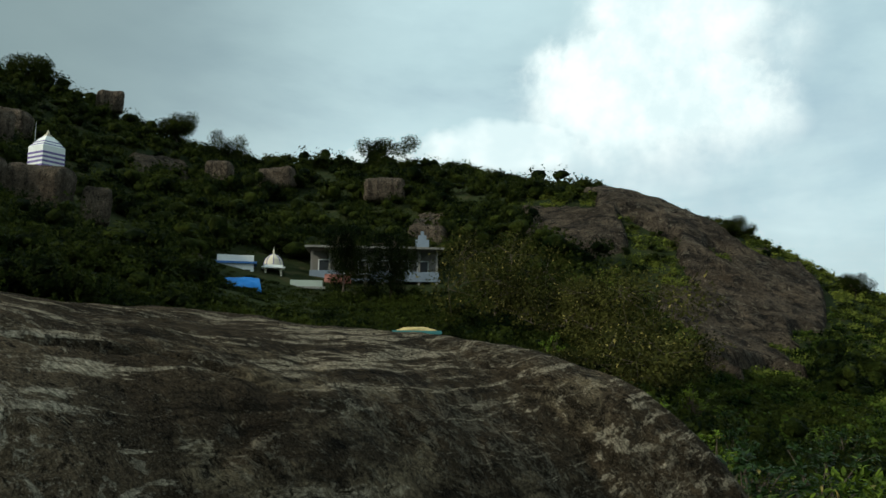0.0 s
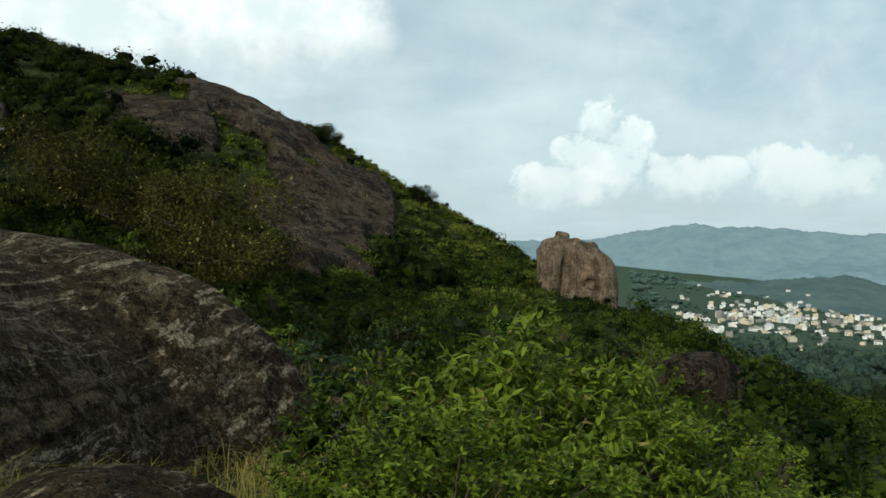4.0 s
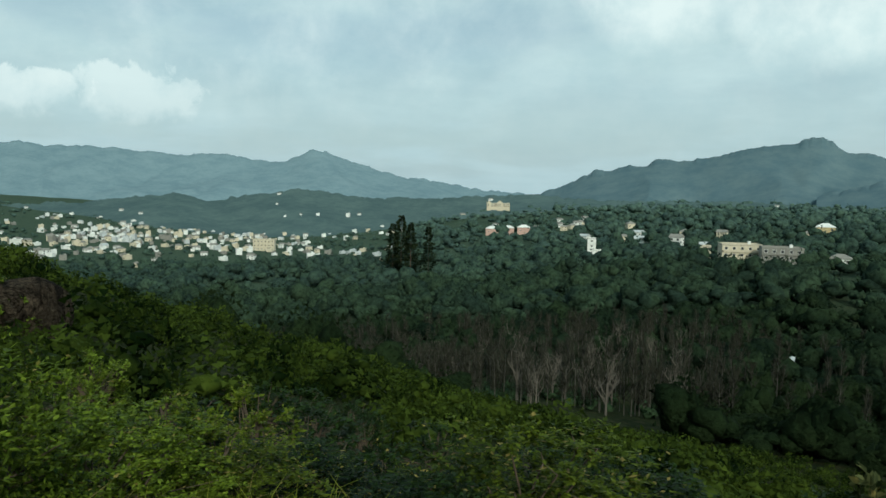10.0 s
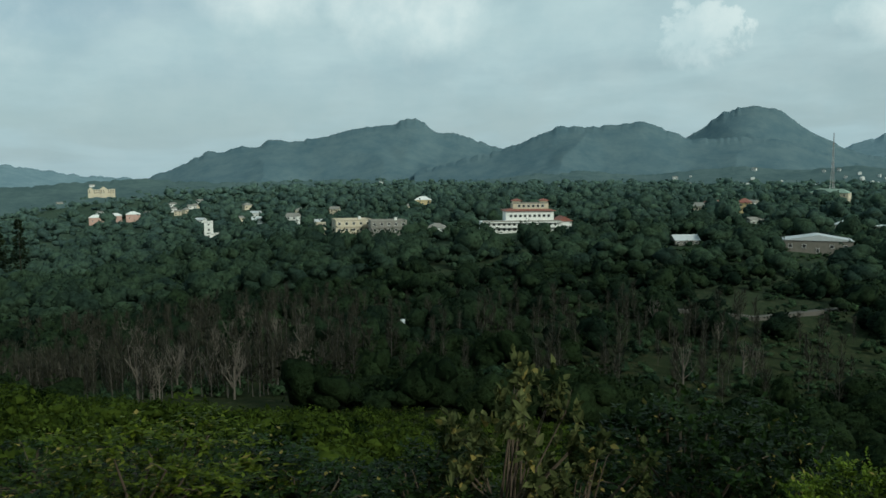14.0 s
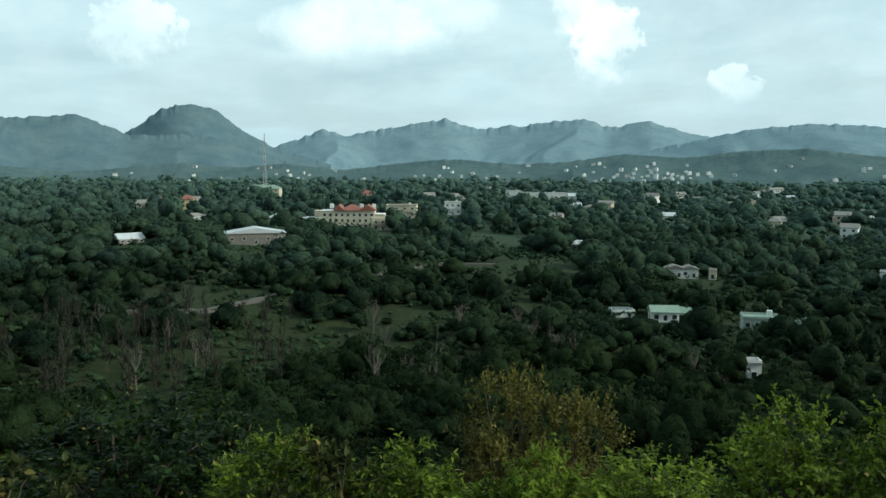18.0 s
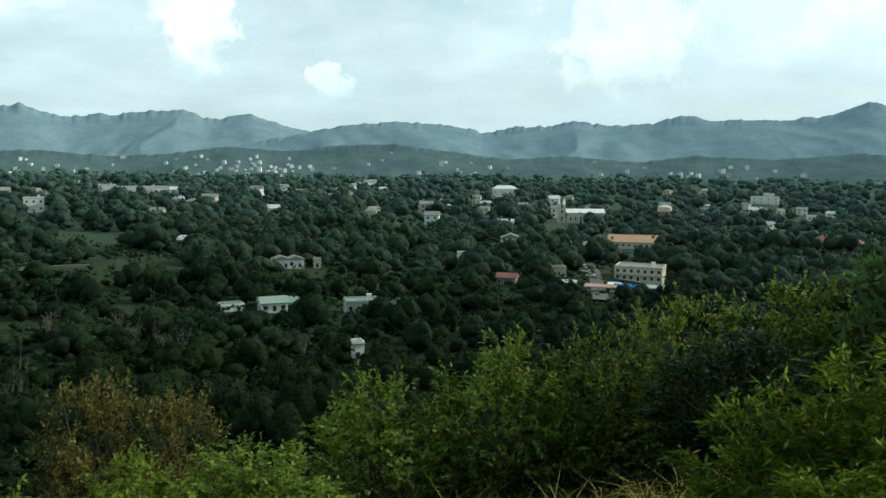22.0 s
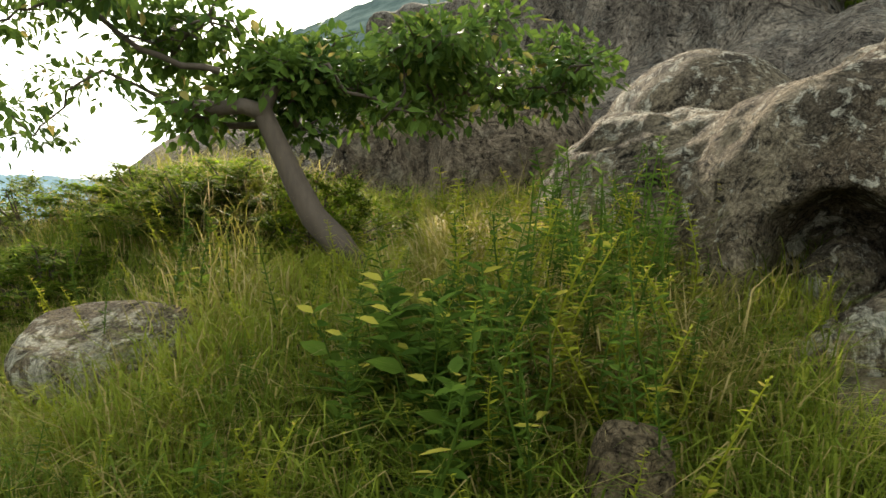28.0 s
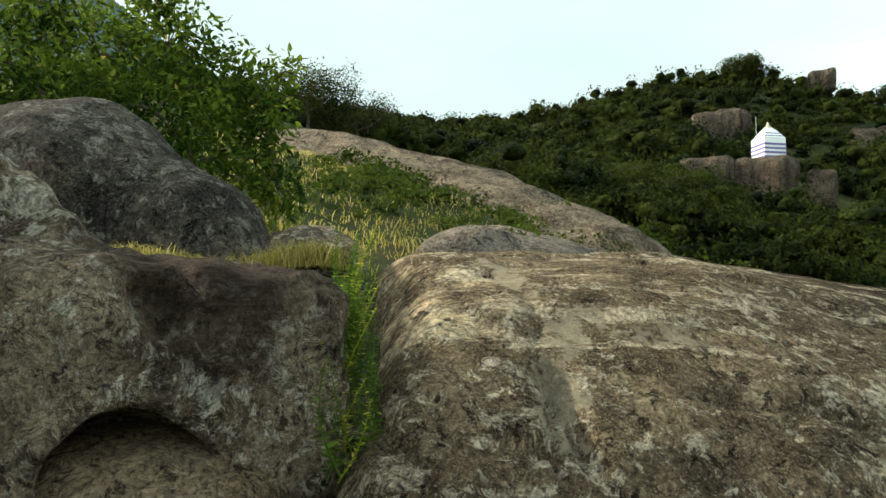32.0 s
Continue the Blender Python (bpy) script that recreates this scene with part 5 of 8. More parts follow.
az, r, k = scatter(1, 1700, -205, -22, 105, 200, lambda az, r: mixed(31, -.4)(az, r) & ((az < -38) | (r > 190)))
canopy("valley_wood", "dense dark green trees on the lower slope", az, r, 4.0 + 6 * k ** 2, woodland("valley_leaf", 0.0, .55, .62), 11, .9, 6, 110, .075)
# bands farther out carry more haze in their leaf colour
az, r, k = scatter(2, 2700, -205, -30, 200, 330, mixed(31, -.38))
canopy("valley_wood_open", "dark green trees and scrub on the valley floor", az, r, 3.0 + 9 * k ** 2.2, woodland("floor_leaf", 0.03, .5, .75), 12, .9, 5, 60, .085)
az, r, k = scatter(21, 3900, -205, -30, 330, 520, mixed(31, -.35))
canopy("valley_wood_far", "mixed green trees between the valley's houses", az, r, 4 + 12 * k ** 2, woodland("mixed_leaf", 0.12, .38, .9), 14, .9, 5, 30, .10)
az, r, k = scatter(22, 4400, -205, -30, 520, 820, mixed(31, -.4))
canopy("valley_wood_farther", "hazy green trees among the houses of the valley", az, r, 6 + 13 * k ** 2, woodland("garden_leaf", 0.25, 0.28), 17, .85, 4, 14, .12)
clear = lambda az, r: (bumps(*polar(az, r), scale=0.03, octaves=3, seed=38) > -.25)
az, r, k = scatter(24, 7500, -205, -60, 150, 420, clear)
canopy("valley_scrub", "low green scrub on the open valley ground", az, r, 1.6 + 2.6 * k, woodland("scrub_leaf", 0.06, .8, 1.6), 29, .7, 2, 14, .16)
in_town = lambda az, r: open_ground(az, r) & ((az > -33) | (az < -60) | (bumps(*polar(az, r), scale=0.008, octaves=3, seed=39) > -.1))
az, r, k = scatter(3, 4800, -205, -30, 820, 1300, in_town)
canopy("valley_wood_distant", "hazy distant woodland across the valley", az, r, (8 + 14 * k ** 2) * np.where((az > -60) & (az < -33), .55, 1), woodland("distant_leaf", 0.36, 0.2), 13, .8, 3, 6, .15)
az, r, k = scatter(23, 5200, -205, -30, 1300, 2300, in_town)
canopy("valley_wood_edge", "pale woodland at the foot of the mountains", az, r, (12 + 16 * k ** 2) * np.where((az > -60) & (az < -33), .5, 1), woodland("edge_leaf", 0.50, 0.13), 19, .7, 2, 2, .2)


def bare_stand():
    """Thin leafless trees: pale trunks, and a mist of upright twigs over them."""
    g = np.random.default_rng(33)
    az, r = np.concatenate([g.uniform(-84, -50, 520), g.uniform(-118, -84, 130)]), np.concatenate([g.uniform(150, 285, 520), g.uniform(150, 260, 130)])
    x, y = polar(az, r)
    z = land(x, y)
    h = g.uniform(9, 14, len(x))
    lines, P, D, L = [], [], [], []
    for a, b, c, t in zip(x, y, z, h):
        t *= .85
        lean = g.normal(size=2) * t * .03
        lines.append(([(a, b, c - 1), (a + lean[0] * .4, b + lean[1] * .4, c + t * .5), (a + lean[0], b + lean[1], c + t * .9)], [.10, .07, .03]))
        q = g.uniform(.2, .95, 90)
        e = g.uniform(0, 6.28, 90)
        w = t * .17 * g.uniform(.1, 1, 90) * (1.15 - q * .6)
        P.append(np.stack([a + lean[0] * q + np.cos(e) * w * .5, b + lean[1] * q + np.sin(e) * w * .5, c + t * q], -1))
        D.append(np.stack([np.cos(e) * .45, np.sin(e) * .45, np.ones(90)], -1) + g.normal(size=(90, 3)) * .2)
        L.append(t * g.uniform(.08, .22, 90))
    v, f = tubes(lines, 4)
    tagged(solid("bare_wood_trunks", v, f, bark("grey_bark", (0.045, 0.042, 0.034), (0.11, 0.10, 0.084))), "pale slender trunks of the leafless wood", "trees", kind="stuff")
    P, D, L = np.concatenate(P), np.concatenate(D), np.concatenate(L)
    v, f = blades(P, D, g.normal(size=P.shape), L, L * .13, .1, tri_only=True)
    tagged(solid("bare_wood_twigs", v, f, bark("twig_bark", (0.012, 0.013, 0.008), (0.032, 0.031, 0.019))), "fine brown twigs of the leafless wood", "trees", kind="stuff")


bare_stand()
hill = lambda az, r: ~bare(az, r) & ~((az > 11) & (az < 31) & (r < 84)) & ~((az < -1) & (az > -13) & (r < 90)) & open_ground(az, r) & (r < np.interp(az, [-20, -8, 2, 20, 45, 85], [125, 128, 150, 176, 180, 185]))
az, r, k = scatter(4, 2500, -24, 88, 62, 185, hill)
k = np.where((az < 1) & (r > 82), k * .3 - .4, np.where(az < -15, -.5, k))
wood("hill_wood", "dark scrub forest covering the hillside", az, r, 2.6 + 3.6 * k, 270, 0.062, M_WOODS_HILL, 14, core=.62)
near_hill = lambda az, r: ~bare(az, r) & ~((az > 21) & (az < 30) & (r > 46))
az, r, k = scatter(44, 520, -14, 60, 30, 66, near_hill)
wood("hill_wood_near", "dark scrub and small trees below the hillside temple", az, r, (2.0 + 2.4 * k) * np.where(((az > 11) & (az < 31) & (r > 55)) | ((az > 21) & (az < 31)) | ((az < -1) & (r > 38)), .34, np.where((az > 11) & (az < 31), .6, 1)), 560, 0.052, M_WOODS_HILL, 24, tall=0.8, core=.5)
az, r, k = scatter(46, 620, 10.5, 32, 36, 83, lambda az, r: ~((az > 21) & (az < 30) & (r > 46)))
wood("temple_scrub", "dark shrubs in front of the hillside temple", az, r, 1.1 + 1.2 * k, 170, 0.075, M_WOODS_HILL, 26, tall=0.75, core=.5, lumps=3)
az, r, k = scatter(47, 420, -15, 1, 24, 66, near_hill)
wood("foot_scrub", "green scrub at the foot of the crag", az, r, 1.3 + 1.1 * k, 190, 0.07, M_WOODS_HILL, 27, tall=0.7, core=.5, lumps=3)
az, r, k = scatter(48, 420, 20.5, 30.5, 40, 80)
wood("temple_undergrowth", "low dark undergrowth on the temple's slope", az, r, 0.6 + 0.6 * k, 120, 0.1, M_WOODS_HILL, 28, tall=0.6, core=.5, lumps=2)
M_CRAGLEAF = leafy("crag_leaf", (0.016, 0.026, 0.006), (0.13, 0.145, 0.024), dryness=0.0, translucent=0.25, patch=0.2, tree_tone=0.6)
az, r, k = scatter(45, 2600, -24, 8, 62, 128, lambda az, r: ~bare(az, r))
wood("crag_scrub", "low yellow-green scrub on the ledges of the crag", az, r, 1.0 + 1.5 * k, 90, 0.08, M_CRAGLEAF, 25, tall=0.7, lumps=2, core=.5)
M_SLOPE = leafy("slope_leaf", (0.004, 0.010, 0.002), (0.062, 0.088, 0.013), dryness=0.0, translucent=0.25, patch=0.25, tree_tone=0.6)
az, r, k = scatter(5, 760, -100, -18, 22, 108)
k = np.where((np.abs(az + 26.3) < 4.5) & (r > 30), -.35, k)
wood("slope_scrub", "green scrub on the open slope", az, r, 1.8 + 2.4 * k, 440, 0.055, M_SLOPE, 15, tall=0.75, core=.45, lumps=3)
az, r, k = scatter(6, 620, -205, -100, 22, 108)
wood("slope_scrub_south", "green scrub on the steep slope", az, r, 2 + 2.6 * k, 380, 0.062, woodland("steep_leaf", 0.0, 1.2, .5), 16, tall=0.85, core=.5, lumps=3)
az, r, k = scatter(49, 900, -36, -6, 34, 98, lambda az, r: ~bare(az, r))
wood("pinnacle_scrub", "low green scrub round the foot of the pinnacle", az, r, 1.1 + 1.3 * k, 110, 0.085, M_SLOPE, 30, tall=0.7, core=.5, lumps=3)
M_SHELF = leafy("shelf_leaf", (0.008, 0.018, 0.003), (0.055, 0.07, 0.011), dryness=0.0, translucent=0.3, patch=0.5)
az, r, k = scatter(7, 260, 46, 72, 14, 44)
wood("shelf_scrub", "yellow-green scrub between the rocks of the hillside", az, r, 0.8 + 1.3 * k, 480, 0.05, M_SHELF, 19, tall=0.6, core=.4, lumps=2)




# ---- shrubs, trees and grass close by ----
# dark leaf tone; it also carries the shade of the lower slope
M_SHRUB_DARK = leafy("dark_shrub_leaf", (0.003, 0.009, 0.002), (0.026, 0.05, 0.010), dryness=0.02, translucent=0.2, rough=0.5, spec=0.1)
M_FEATHER = leafy("feathery_leaf", (0.02, 0.04, 0.004), (0.19, 0.26, 0.02), dryness=0.05, translucent=0.5)
M_PALE_LEAF = leafy("pale_leaf", (0.016, 0.024, 0.007), (0.13, 0.14, 0.055), dryness=0.08, translucent=0.3, spec=0.02)
M_GRASS = leafy("grass_blade", (0.06, 0.09, 0.01), (0.24, 0.26, 0.035), dry=(0.3, 0.23, 0.09), dryness=0.16, translucent=0.45, rough=0.5)
M_GRASS_DRY = leafy("dry_grass_blade", (0.12, 0.11, 0.02), (0.3, 0.26, 0.06), dry=(0.35, 0.27, 0.12), dryness=0.3, translucent=0.4, rough=0.55)
M_WEED = leafy("weed_leaf", (0.03, 0.06, 0.009), (0.105, 0.16, 0.022), dry=(0.35, 0.3, 0.05), dryness=0.02, translucent=0.45)
M_WEED_YELLOW = leafy("yellow_weed_leaf", (0.10, 0.12, 0.012), (0.30, 0.30, 0.03), dry=(0.4, 0.3, 0.06), dryness=0.12, translucent=0.45)
M_TREE_LEAF = leafy("tree_leaf", (0.03, 0.06, 0.012), (0.1, 0.15, 0.025), dryness=0.03, translucent=0.3, rough=0.5, spec=0.05)
M_EUPHORBIA = leafy("succulent_stem", (0.03, 0.05, 0.02), (0.10, 0.14, 0.06), dryness=0.0, translucent=0.08, rough=0.5)


def bush_shape(seed, twigs, per, leaf, width_share=0.42, droop=0.25, fine=True, lump=0.3, stems=14, upright=0.0):
    """A shrub one unit wide and one high: stems, and leaves gathered in clumps."""
    g = np.random.default_rng(seed)
    m = max(twigs // 9, 8)
    t = (np.arange(m) + .5) / m
    turn = np.arange(m) * 2.39996 + g.normal(size=m) * .35
    zc = np.clip(1 - 1.08 * t + g.normal(size=m) * .05, -.05, 1)
    heads = np.stack([np.cos(turn) * np.sqrt(1 - zc ** 2), np.sin(turn) * np.sqrt(1 - zc ** 2), zc], -1)
    reach = g.uniform(.12, 1.0, m) ** .4 * (1 + lump * .7 * bumps(heads[:, 0] * 2, heads[:, 1] * 2, heads[:, 2] * 2, scale=1.2, octaves=2, seed=seed))
    hub = heads * reach[:, None] * [.44, .44, .88] + [0, 0, .08]
    k = g.integers(0, m, twigs)
    off = unit(g.normal(size=(twigs, 3)) + heads[k] * .7)
    tip = hub[k] + off * g.uniform(.02, .12, (twigs, 1)) * [1, 1, 1.1]
    tip[:, 2] = np.maximum(tip[:, 2], .02)
    aim = unit(off + heads[k] * .5 + [0, 0, .1 + upright] + g.normal(size=(twigs, 3)) * .2)
    start = tip - aim * g.uniform(.06, .13, (twigs, 1))
    t = g.uniform(.1, 1.05, (twigs, per, 1))
    P = start[:, None] + (tip - start)[:, None] * t
    side = unit(g.normal(size=(twigs, per, 3)))
    D = unit(aim[:, None] * .7 + side * .8 - [0, 0, droop])
    N = unit(side * .4 + [0, 0, .6] + off[:, None] * .8)
    L = leaf * g.uniform(.6, 1.25, (twigs, per))
    lv, lf = blades(P.reshape(-1, 3), D.reshape(-1, 3), N.reshape(-1, 3), L.ravel(), L.ravel() * width_share, .12, fine)
    lines = []
    for k in g.choice(twigs, min(stems * 4, twigs), replace=False):
        root = g.normal(size=3) * [.05, .05, 0]
        lines.append(([root, root * .4 + start[k] * .55 + [0, 0, .08], start[k], tip[k]], [.007, .005, .003, .0015]))
    return tubes(lines, 4), (lv, lf)


def shrub_thing(name, label, shape, stem_mat, leaf_mat, category="bush", group=""):
    (sv, sf), (lv, lf) = shape
    e = thing(name, label, category, group)
    solid("branchwork", sv, sf, stem_mat, e, True)
    solid("foliage", lv, lf, leaf_mat, e)
    return e


def stand(template, az, r, width, el=None, height=None, turn=0.0, first=False):
    """A shrub on the ground at a ray and range; its top at el degrees from the eye, or of a height."""
    x, y, z = place(az, r)
    z -= 0.05
    h = height if height is not None else max(EYE + r * math.tan(radians(el)) - z, 0.4)
    m = pose(x, y, z, 0, 0, turn)
    ob = template if first else copy_thing(template, m)
    ob.matrix_basis = m
    ob.scale = (width, width, h)
    return ob


KINDS = {
    "leafy": shrub_thing("leafy_bush", "dense bright green bush with pointed drooping leaves", bush_shape(101, 1300, 8, .042, .36, .5, lump=.4), M_BARK, M_SHRUB, group="bushes on the slope"),
    "leafy2": shrub_thing("leafy_bush", "dense mid green bush with small oval leaves", bush_shape(102, 1500, 12, .03, .5, .15, fine=False, lump=.5), M_BARK, M_SHRUB, group="bushes on the slope"),
    "yellow": shrub_thing("yellow_bush", "rounded yellow-green bush with fine leaves", bush_shape(103, 1500, 12, .028, .45, .15, fine=False, lump=.45), M_BARK, M_SHRUB_YELLOW, group="bushes on the slope"),
    "dark": shrub_thing("dark_bush", "dark green shaded bush with dense leaves", bush_shape(104, 1300, 11, .032, .5, .15, fine=False), M_BARK, M_SHRUB_DARK, group="bushes on the slope"),
    "feather": shrub_thing("feathery_bush", "arching light green bush with narrow feathery leaves", bush_shape(105, 900, 12, .055, .24, .6, fine=False, upright=.35, lump=.5), M_BARK, M_FEATHER, group="bushes on the slope"),
    "pale": shrub_thing("pale_sapling", "open sapling with pale broad leaves and thin stems", bush_shape(106, 260, 7, .055, .6, .0, lump=.55, upright=.3), M_BARK, M_PALE_LEAF, group="bushes on the slope"),
    "olive": shrub_thing("olive_bush", "rounded olive-brown bush turning dry", bush_shape(110, 1500, 12, .028, .45, .15, fine=False, lump=.45), M_BARK, M_OLIVE, group="bushes on the slope"),
    "plain": shrub_thing("leafy_bush", "small green bush on the steep slope", bush_shape(107, 300, 7, .055, .5, .2, fine=False), M_BARK, M_SHRUB, group="bushes on the slope"),
    "plain2": shrub_thing("dark_bush", "small dull green bush on the steep slope", bush_shape(108, 300, 7, .055, .5, .2, fine=False), M_BARK, M_SHRUB_DARK, group="bushes on the slope"),
    "plain3": shrub_thing("yellow_bush", "small yellowish bush on the steep slope", bush_shape(109, 300, 7, .05, .5, .2, fine=False), M_BARK, M_SHRUB_YELLOW, group="bushes on the slope"),
}
seen_kinds = set()


def put(kind, az, r, width, el=None, height=None, turn=0.0):
    ob = stand(KINDS[kind], az, r, width, el, height, turn, first=kind not in seen_kinds)
    seen_kinds.add(kind)
    return ob


for row in (("leafy", -12.5, 6.3, 2.0, -6.5), ("leafy", -20.5, 6.4, 2.7, -3.2), ("leafy", -27.5, 6.8, 2.4, -6.4), ("leafy2", -18, 4.9, 1.9, -9.5), ("leafy", -10.5, 5.2, 1.2, -12.5), ("leafy2", -33, 7.4, 2.2, -10),
            ("leafy2", -26, 5.2, 1.6, -13), ("leafy2", -40, 8.2, 2.4, -14.2), ("yellow", -47, 9.0, 2.6, -16.2), ("dark", -54, 9.5, 2.4, -17.6), ("yellow", -69, 9.5, 4.0, -16.2), ("dark", -61, 8.5, 2.2, -19.5),
            ("dark", -79, 9.5, 3.0, -18.8), ("pale", -94.7, 8.6, 1.9, -11.6), ("pale", -99.5, 8.8, 1.8, -17.2), ("dark", -88, 8.6, 2.4, -19), ("pale", -90.5, 9.2, 1.4, -16.5), ("dark", -107.5, 11, 4.2, -14.0), ("dark", -113.5, 11.5, 3.2, -15.4),
            ("leafy2", -117, 8.6, 2.0, -17.5), ("pale", -121.5, 8.4, 2.0, -16.6), ("leafy", -127, 8.2, 2.2, -18.5), ("olive", -134, 10.5, 2.3, -13.4), ("olive", -138.5, 10.8, 2.2, -14.8), ("leafy", -136, 8.0, 1.8, -18.5), ("leafy2", -144.5, 8.2, 2.4, -18.8),
            ("leafy2", -153.5, 9.8, 2.6, -14.6), ("leafy2", -162, 10.2, 2.8, -11.9), ("leafy2", -167.5, 10.5, 2.4, -11.2), ("yellow", -173.5, 10.2, 2.8, -8.8), ("leafy2", 179.8, 11, 2.6, -6.9), ("leafy2", 174.5, 11.5, 2.0, -5.6), ("dark", -178, 9.2, 2.6, -9.5),
            ("feather", -179.5, 5.0, 1.5, -14.2), ("feather", 175, 5.1, 1.7, -11.3), ("feather", 170, 5.4, 1.6, -12.5), ("feather", 177, 4.2, 1.2, -18.5), ("leafy", 163.5, 4.9, 1.5, -9.2), ("leafy", 160, 4.2, 1.0, -11.5), ("leafy2", 158, 10.8, 2.4, 1.2), ("leafy2", 153.5, 9.5, 2.4, 1.9),
            ("yellow", 149.5, 8.4, 2.0, 2.2), ("feather", 143, 7.2, 1.7, 2.6), ("feather", 136.5, 6.6, 1.7, 3.4), ("feather", 139.5, 6.0, 1.4, .8), ("feather", 154, 6.6, 1.7, -2.5), ("feather", 148, 5.8, 1.5, -2.0), ("feather", 131, 5.6, 1.2, 2.6)):
    put(row[0], row[1], row[2], row[3], el=row[4], turn=row[1] * 7)
g = np.random.default_rng(55)
for k in range(150):
    a, r = g.uniform(-205, -34), math.sqrt(g.uniform(9.5 ** 2, 25 ** 2))
    # between these azimuths the slope's shade is put into darker leaf colour
    put(("plain2" if -135 < a < -50 else ("plain", "plain2", "plain3", "plain")[k % 4]), a, r, g.uniform(1.4, 2.8), height=g.uniform(.7, 1.5), turn=g.uniform(0, 360))
for k in range(34):
    a, r = g.uniform(-34, 12), math.sqrt(g.uniform(15 ** 2, 45 ** 2))
    put(("plain", "plain2", "plain3", "plain")[k % 4], a, r, g.uniform(1.8, 3.6), height=g.uniform(1.2, 2.6), turn=g.uniform(0, 360))


def leaf_cloud(g, lumps, n, leaf, share=.5, fine=True):
    """Leaves round a set of lumps (centre, radii)."""
    c, r = np.array([l[0] for l in lumps], float), np.array([l[1] for l in lumps], float)
    vol = r.prod(1) ** .67
    k = g.choice(len(lumps), n, p=vol / vol.sum())
    d = unit(g.normal(size=(n, 3)))
    P = c[k] + d * r[k] * g.uniform(.35, 1.05, (n, 1)) * (1 + .25 * bumps(d[:, 0], d[:, 1], d[:, 2], scale=2.5, octaves=2, seed=4)[:, None])
    D = unit(d + g.normal(size=(n, 3)) * .8 - [0, 0, .35])
    N = unit(g.normal(size=(n, 3)) * .5 + [0, 0, 1] + d * .4)
    L = leaf * g.uniform(.6, 1.3, n)
    return blades(P, D, N, L, L * share, .12, fine)


def limbs(g, root, fork, lumps, radius, twigs=4):
    """A trunk to a fork and limbs from it into every lump."""
    lean = np.linspace(root, fork, 8) + g.normal(size=(8, 3)) * .012 + np.array([0, 0, 1.0]) * (-.1 * np.linalg.norm(np.array(fork) - np.array(root)) * np.sin(np.linspace(0, 3.14, 8)))[:, None]
    lines = [(lean, radius * np.linspace(1.2, .7, 8))]
    joints = [(np.array(fork, float), radius * .62)]
    for c, r in sorted(lumps, key=lambda q: float(np.linalg.norm(np.array(q[0]) - np.array(fork)))):
        c, r = np.array(c, float), np.array(r, float)
        start, thick = min(joints, key=lambda j: float(np.linalg.norm(j[0] - c)))
        span = float(np.linalg.norm(c - start))
        bow = [start * (1 - q) + c * q + g.normal(size=3) * .07 * span + [0, 0, .1 * span * math.sin(3.14 * q)] for q in (.3, .6, .85)]
        tip = max(thick * .62, radius * .1)
        lines.append(([start, *bow, c], list(np.linspace(thick, tip, 5))))
        joints += [(bow[1], thick * .7), (c, tip)]
        for _ in range(twigs):
            d = unit(g.normal(size=3))
            lines.append(([c, c + d * r * .55 + g.normal(size=3) * .03, c + d * r * .98], [radius * .12, radius * .08, radius * .03]))
    return tubes(lines, 6)


def tree_thing(name, label, root, fork, lumps, radius, n, leaf, mat, seed, category="tree", share=.5, fine=True, bark_mat=None, twigs=4, ragged=0.0):
    g = np.random.default_rng(seed)
    e = thing(name, label, category, at=root)
    rel = lambda p: np.array(p, float) - np.array(root, float)
    local = [(rel(c), r) for c, r in lumps]
    if ragged:
        local = [(c + g.normal(size=3) * ragged * np.array([1, 1, .75]), np.array(r) * g.uniform(.45, .75)) for c, r in local for _ in range(4)]
    v, f = limbs(g, rel(root), rel(fork), local, radius, twigs)
    solid("trunk", v, f, bark_mat or M_BARK, e, True)
    v, f = leaf_cloud(g, local, n, leaf, share, fine)
    solid("crown", v, f, mat, e)
    return e


# the crooked tree over the grass, against the light
tree_thing("leaning_tree", "crooked leaning tree with broad green leaves over the grass", (-4.06, -3.58, 1.1), (-3.62, -4.1, 2.16),
           [((-4.3, -4.4, 2.55), (.7, .6, .38)), ((-4.75, -3.7, 2.6), (.6, .6, .36)), ((-5.0, -3.1, 2.5), (.6, .5, .34)), ((-3.6, -4.75, 2.5), (.55, .5, .36)), ((-4.0, -4.3, 2.4), (.5, .5, .26)),
            ((-3.0, -4.9, 2.9), (.5, .5, .2)), ((-4.9, -4.5, 2.6), (.7, .7, .34)), ((-3.75, -4.15, 2.3), (.55, .5, .26)), ((-3.35, -4.5, 2.35), (.5, .4, .26)), ((-4.2, -3.5, 2.55), (.6, .6, .24)), ((-2.55, -4.6, 3.05), (.4, .45, .14)), ((-5.2, -2.95, 2.55), (.5, .5, .28)), ((-4.5, -3.5, 2.25), (.45, .4, .2))],
           .085, 9500, .08, M_TREE_LEAF, 201, share=.55, ragged=.17)
tree_thing("leaf_branch", "thin drooping branch with sparse leaves against the bright sky", (-3.84, -4.2, 2.1), (-3.3, -4.6, 2.25),
           [((-2.9, -4.65, 2.3), (.35, .3, .12)), ((-2.5, -4.75, 2.1), (.3, .3, .14)), ((-2.35, -4.9, 1.92), (.22, .25, .12)), ((-2.75, -4.9, 2.0), (.3, .25, .08))], .02, 520, .062, M_TREE_LEAF, 202, category="branch")
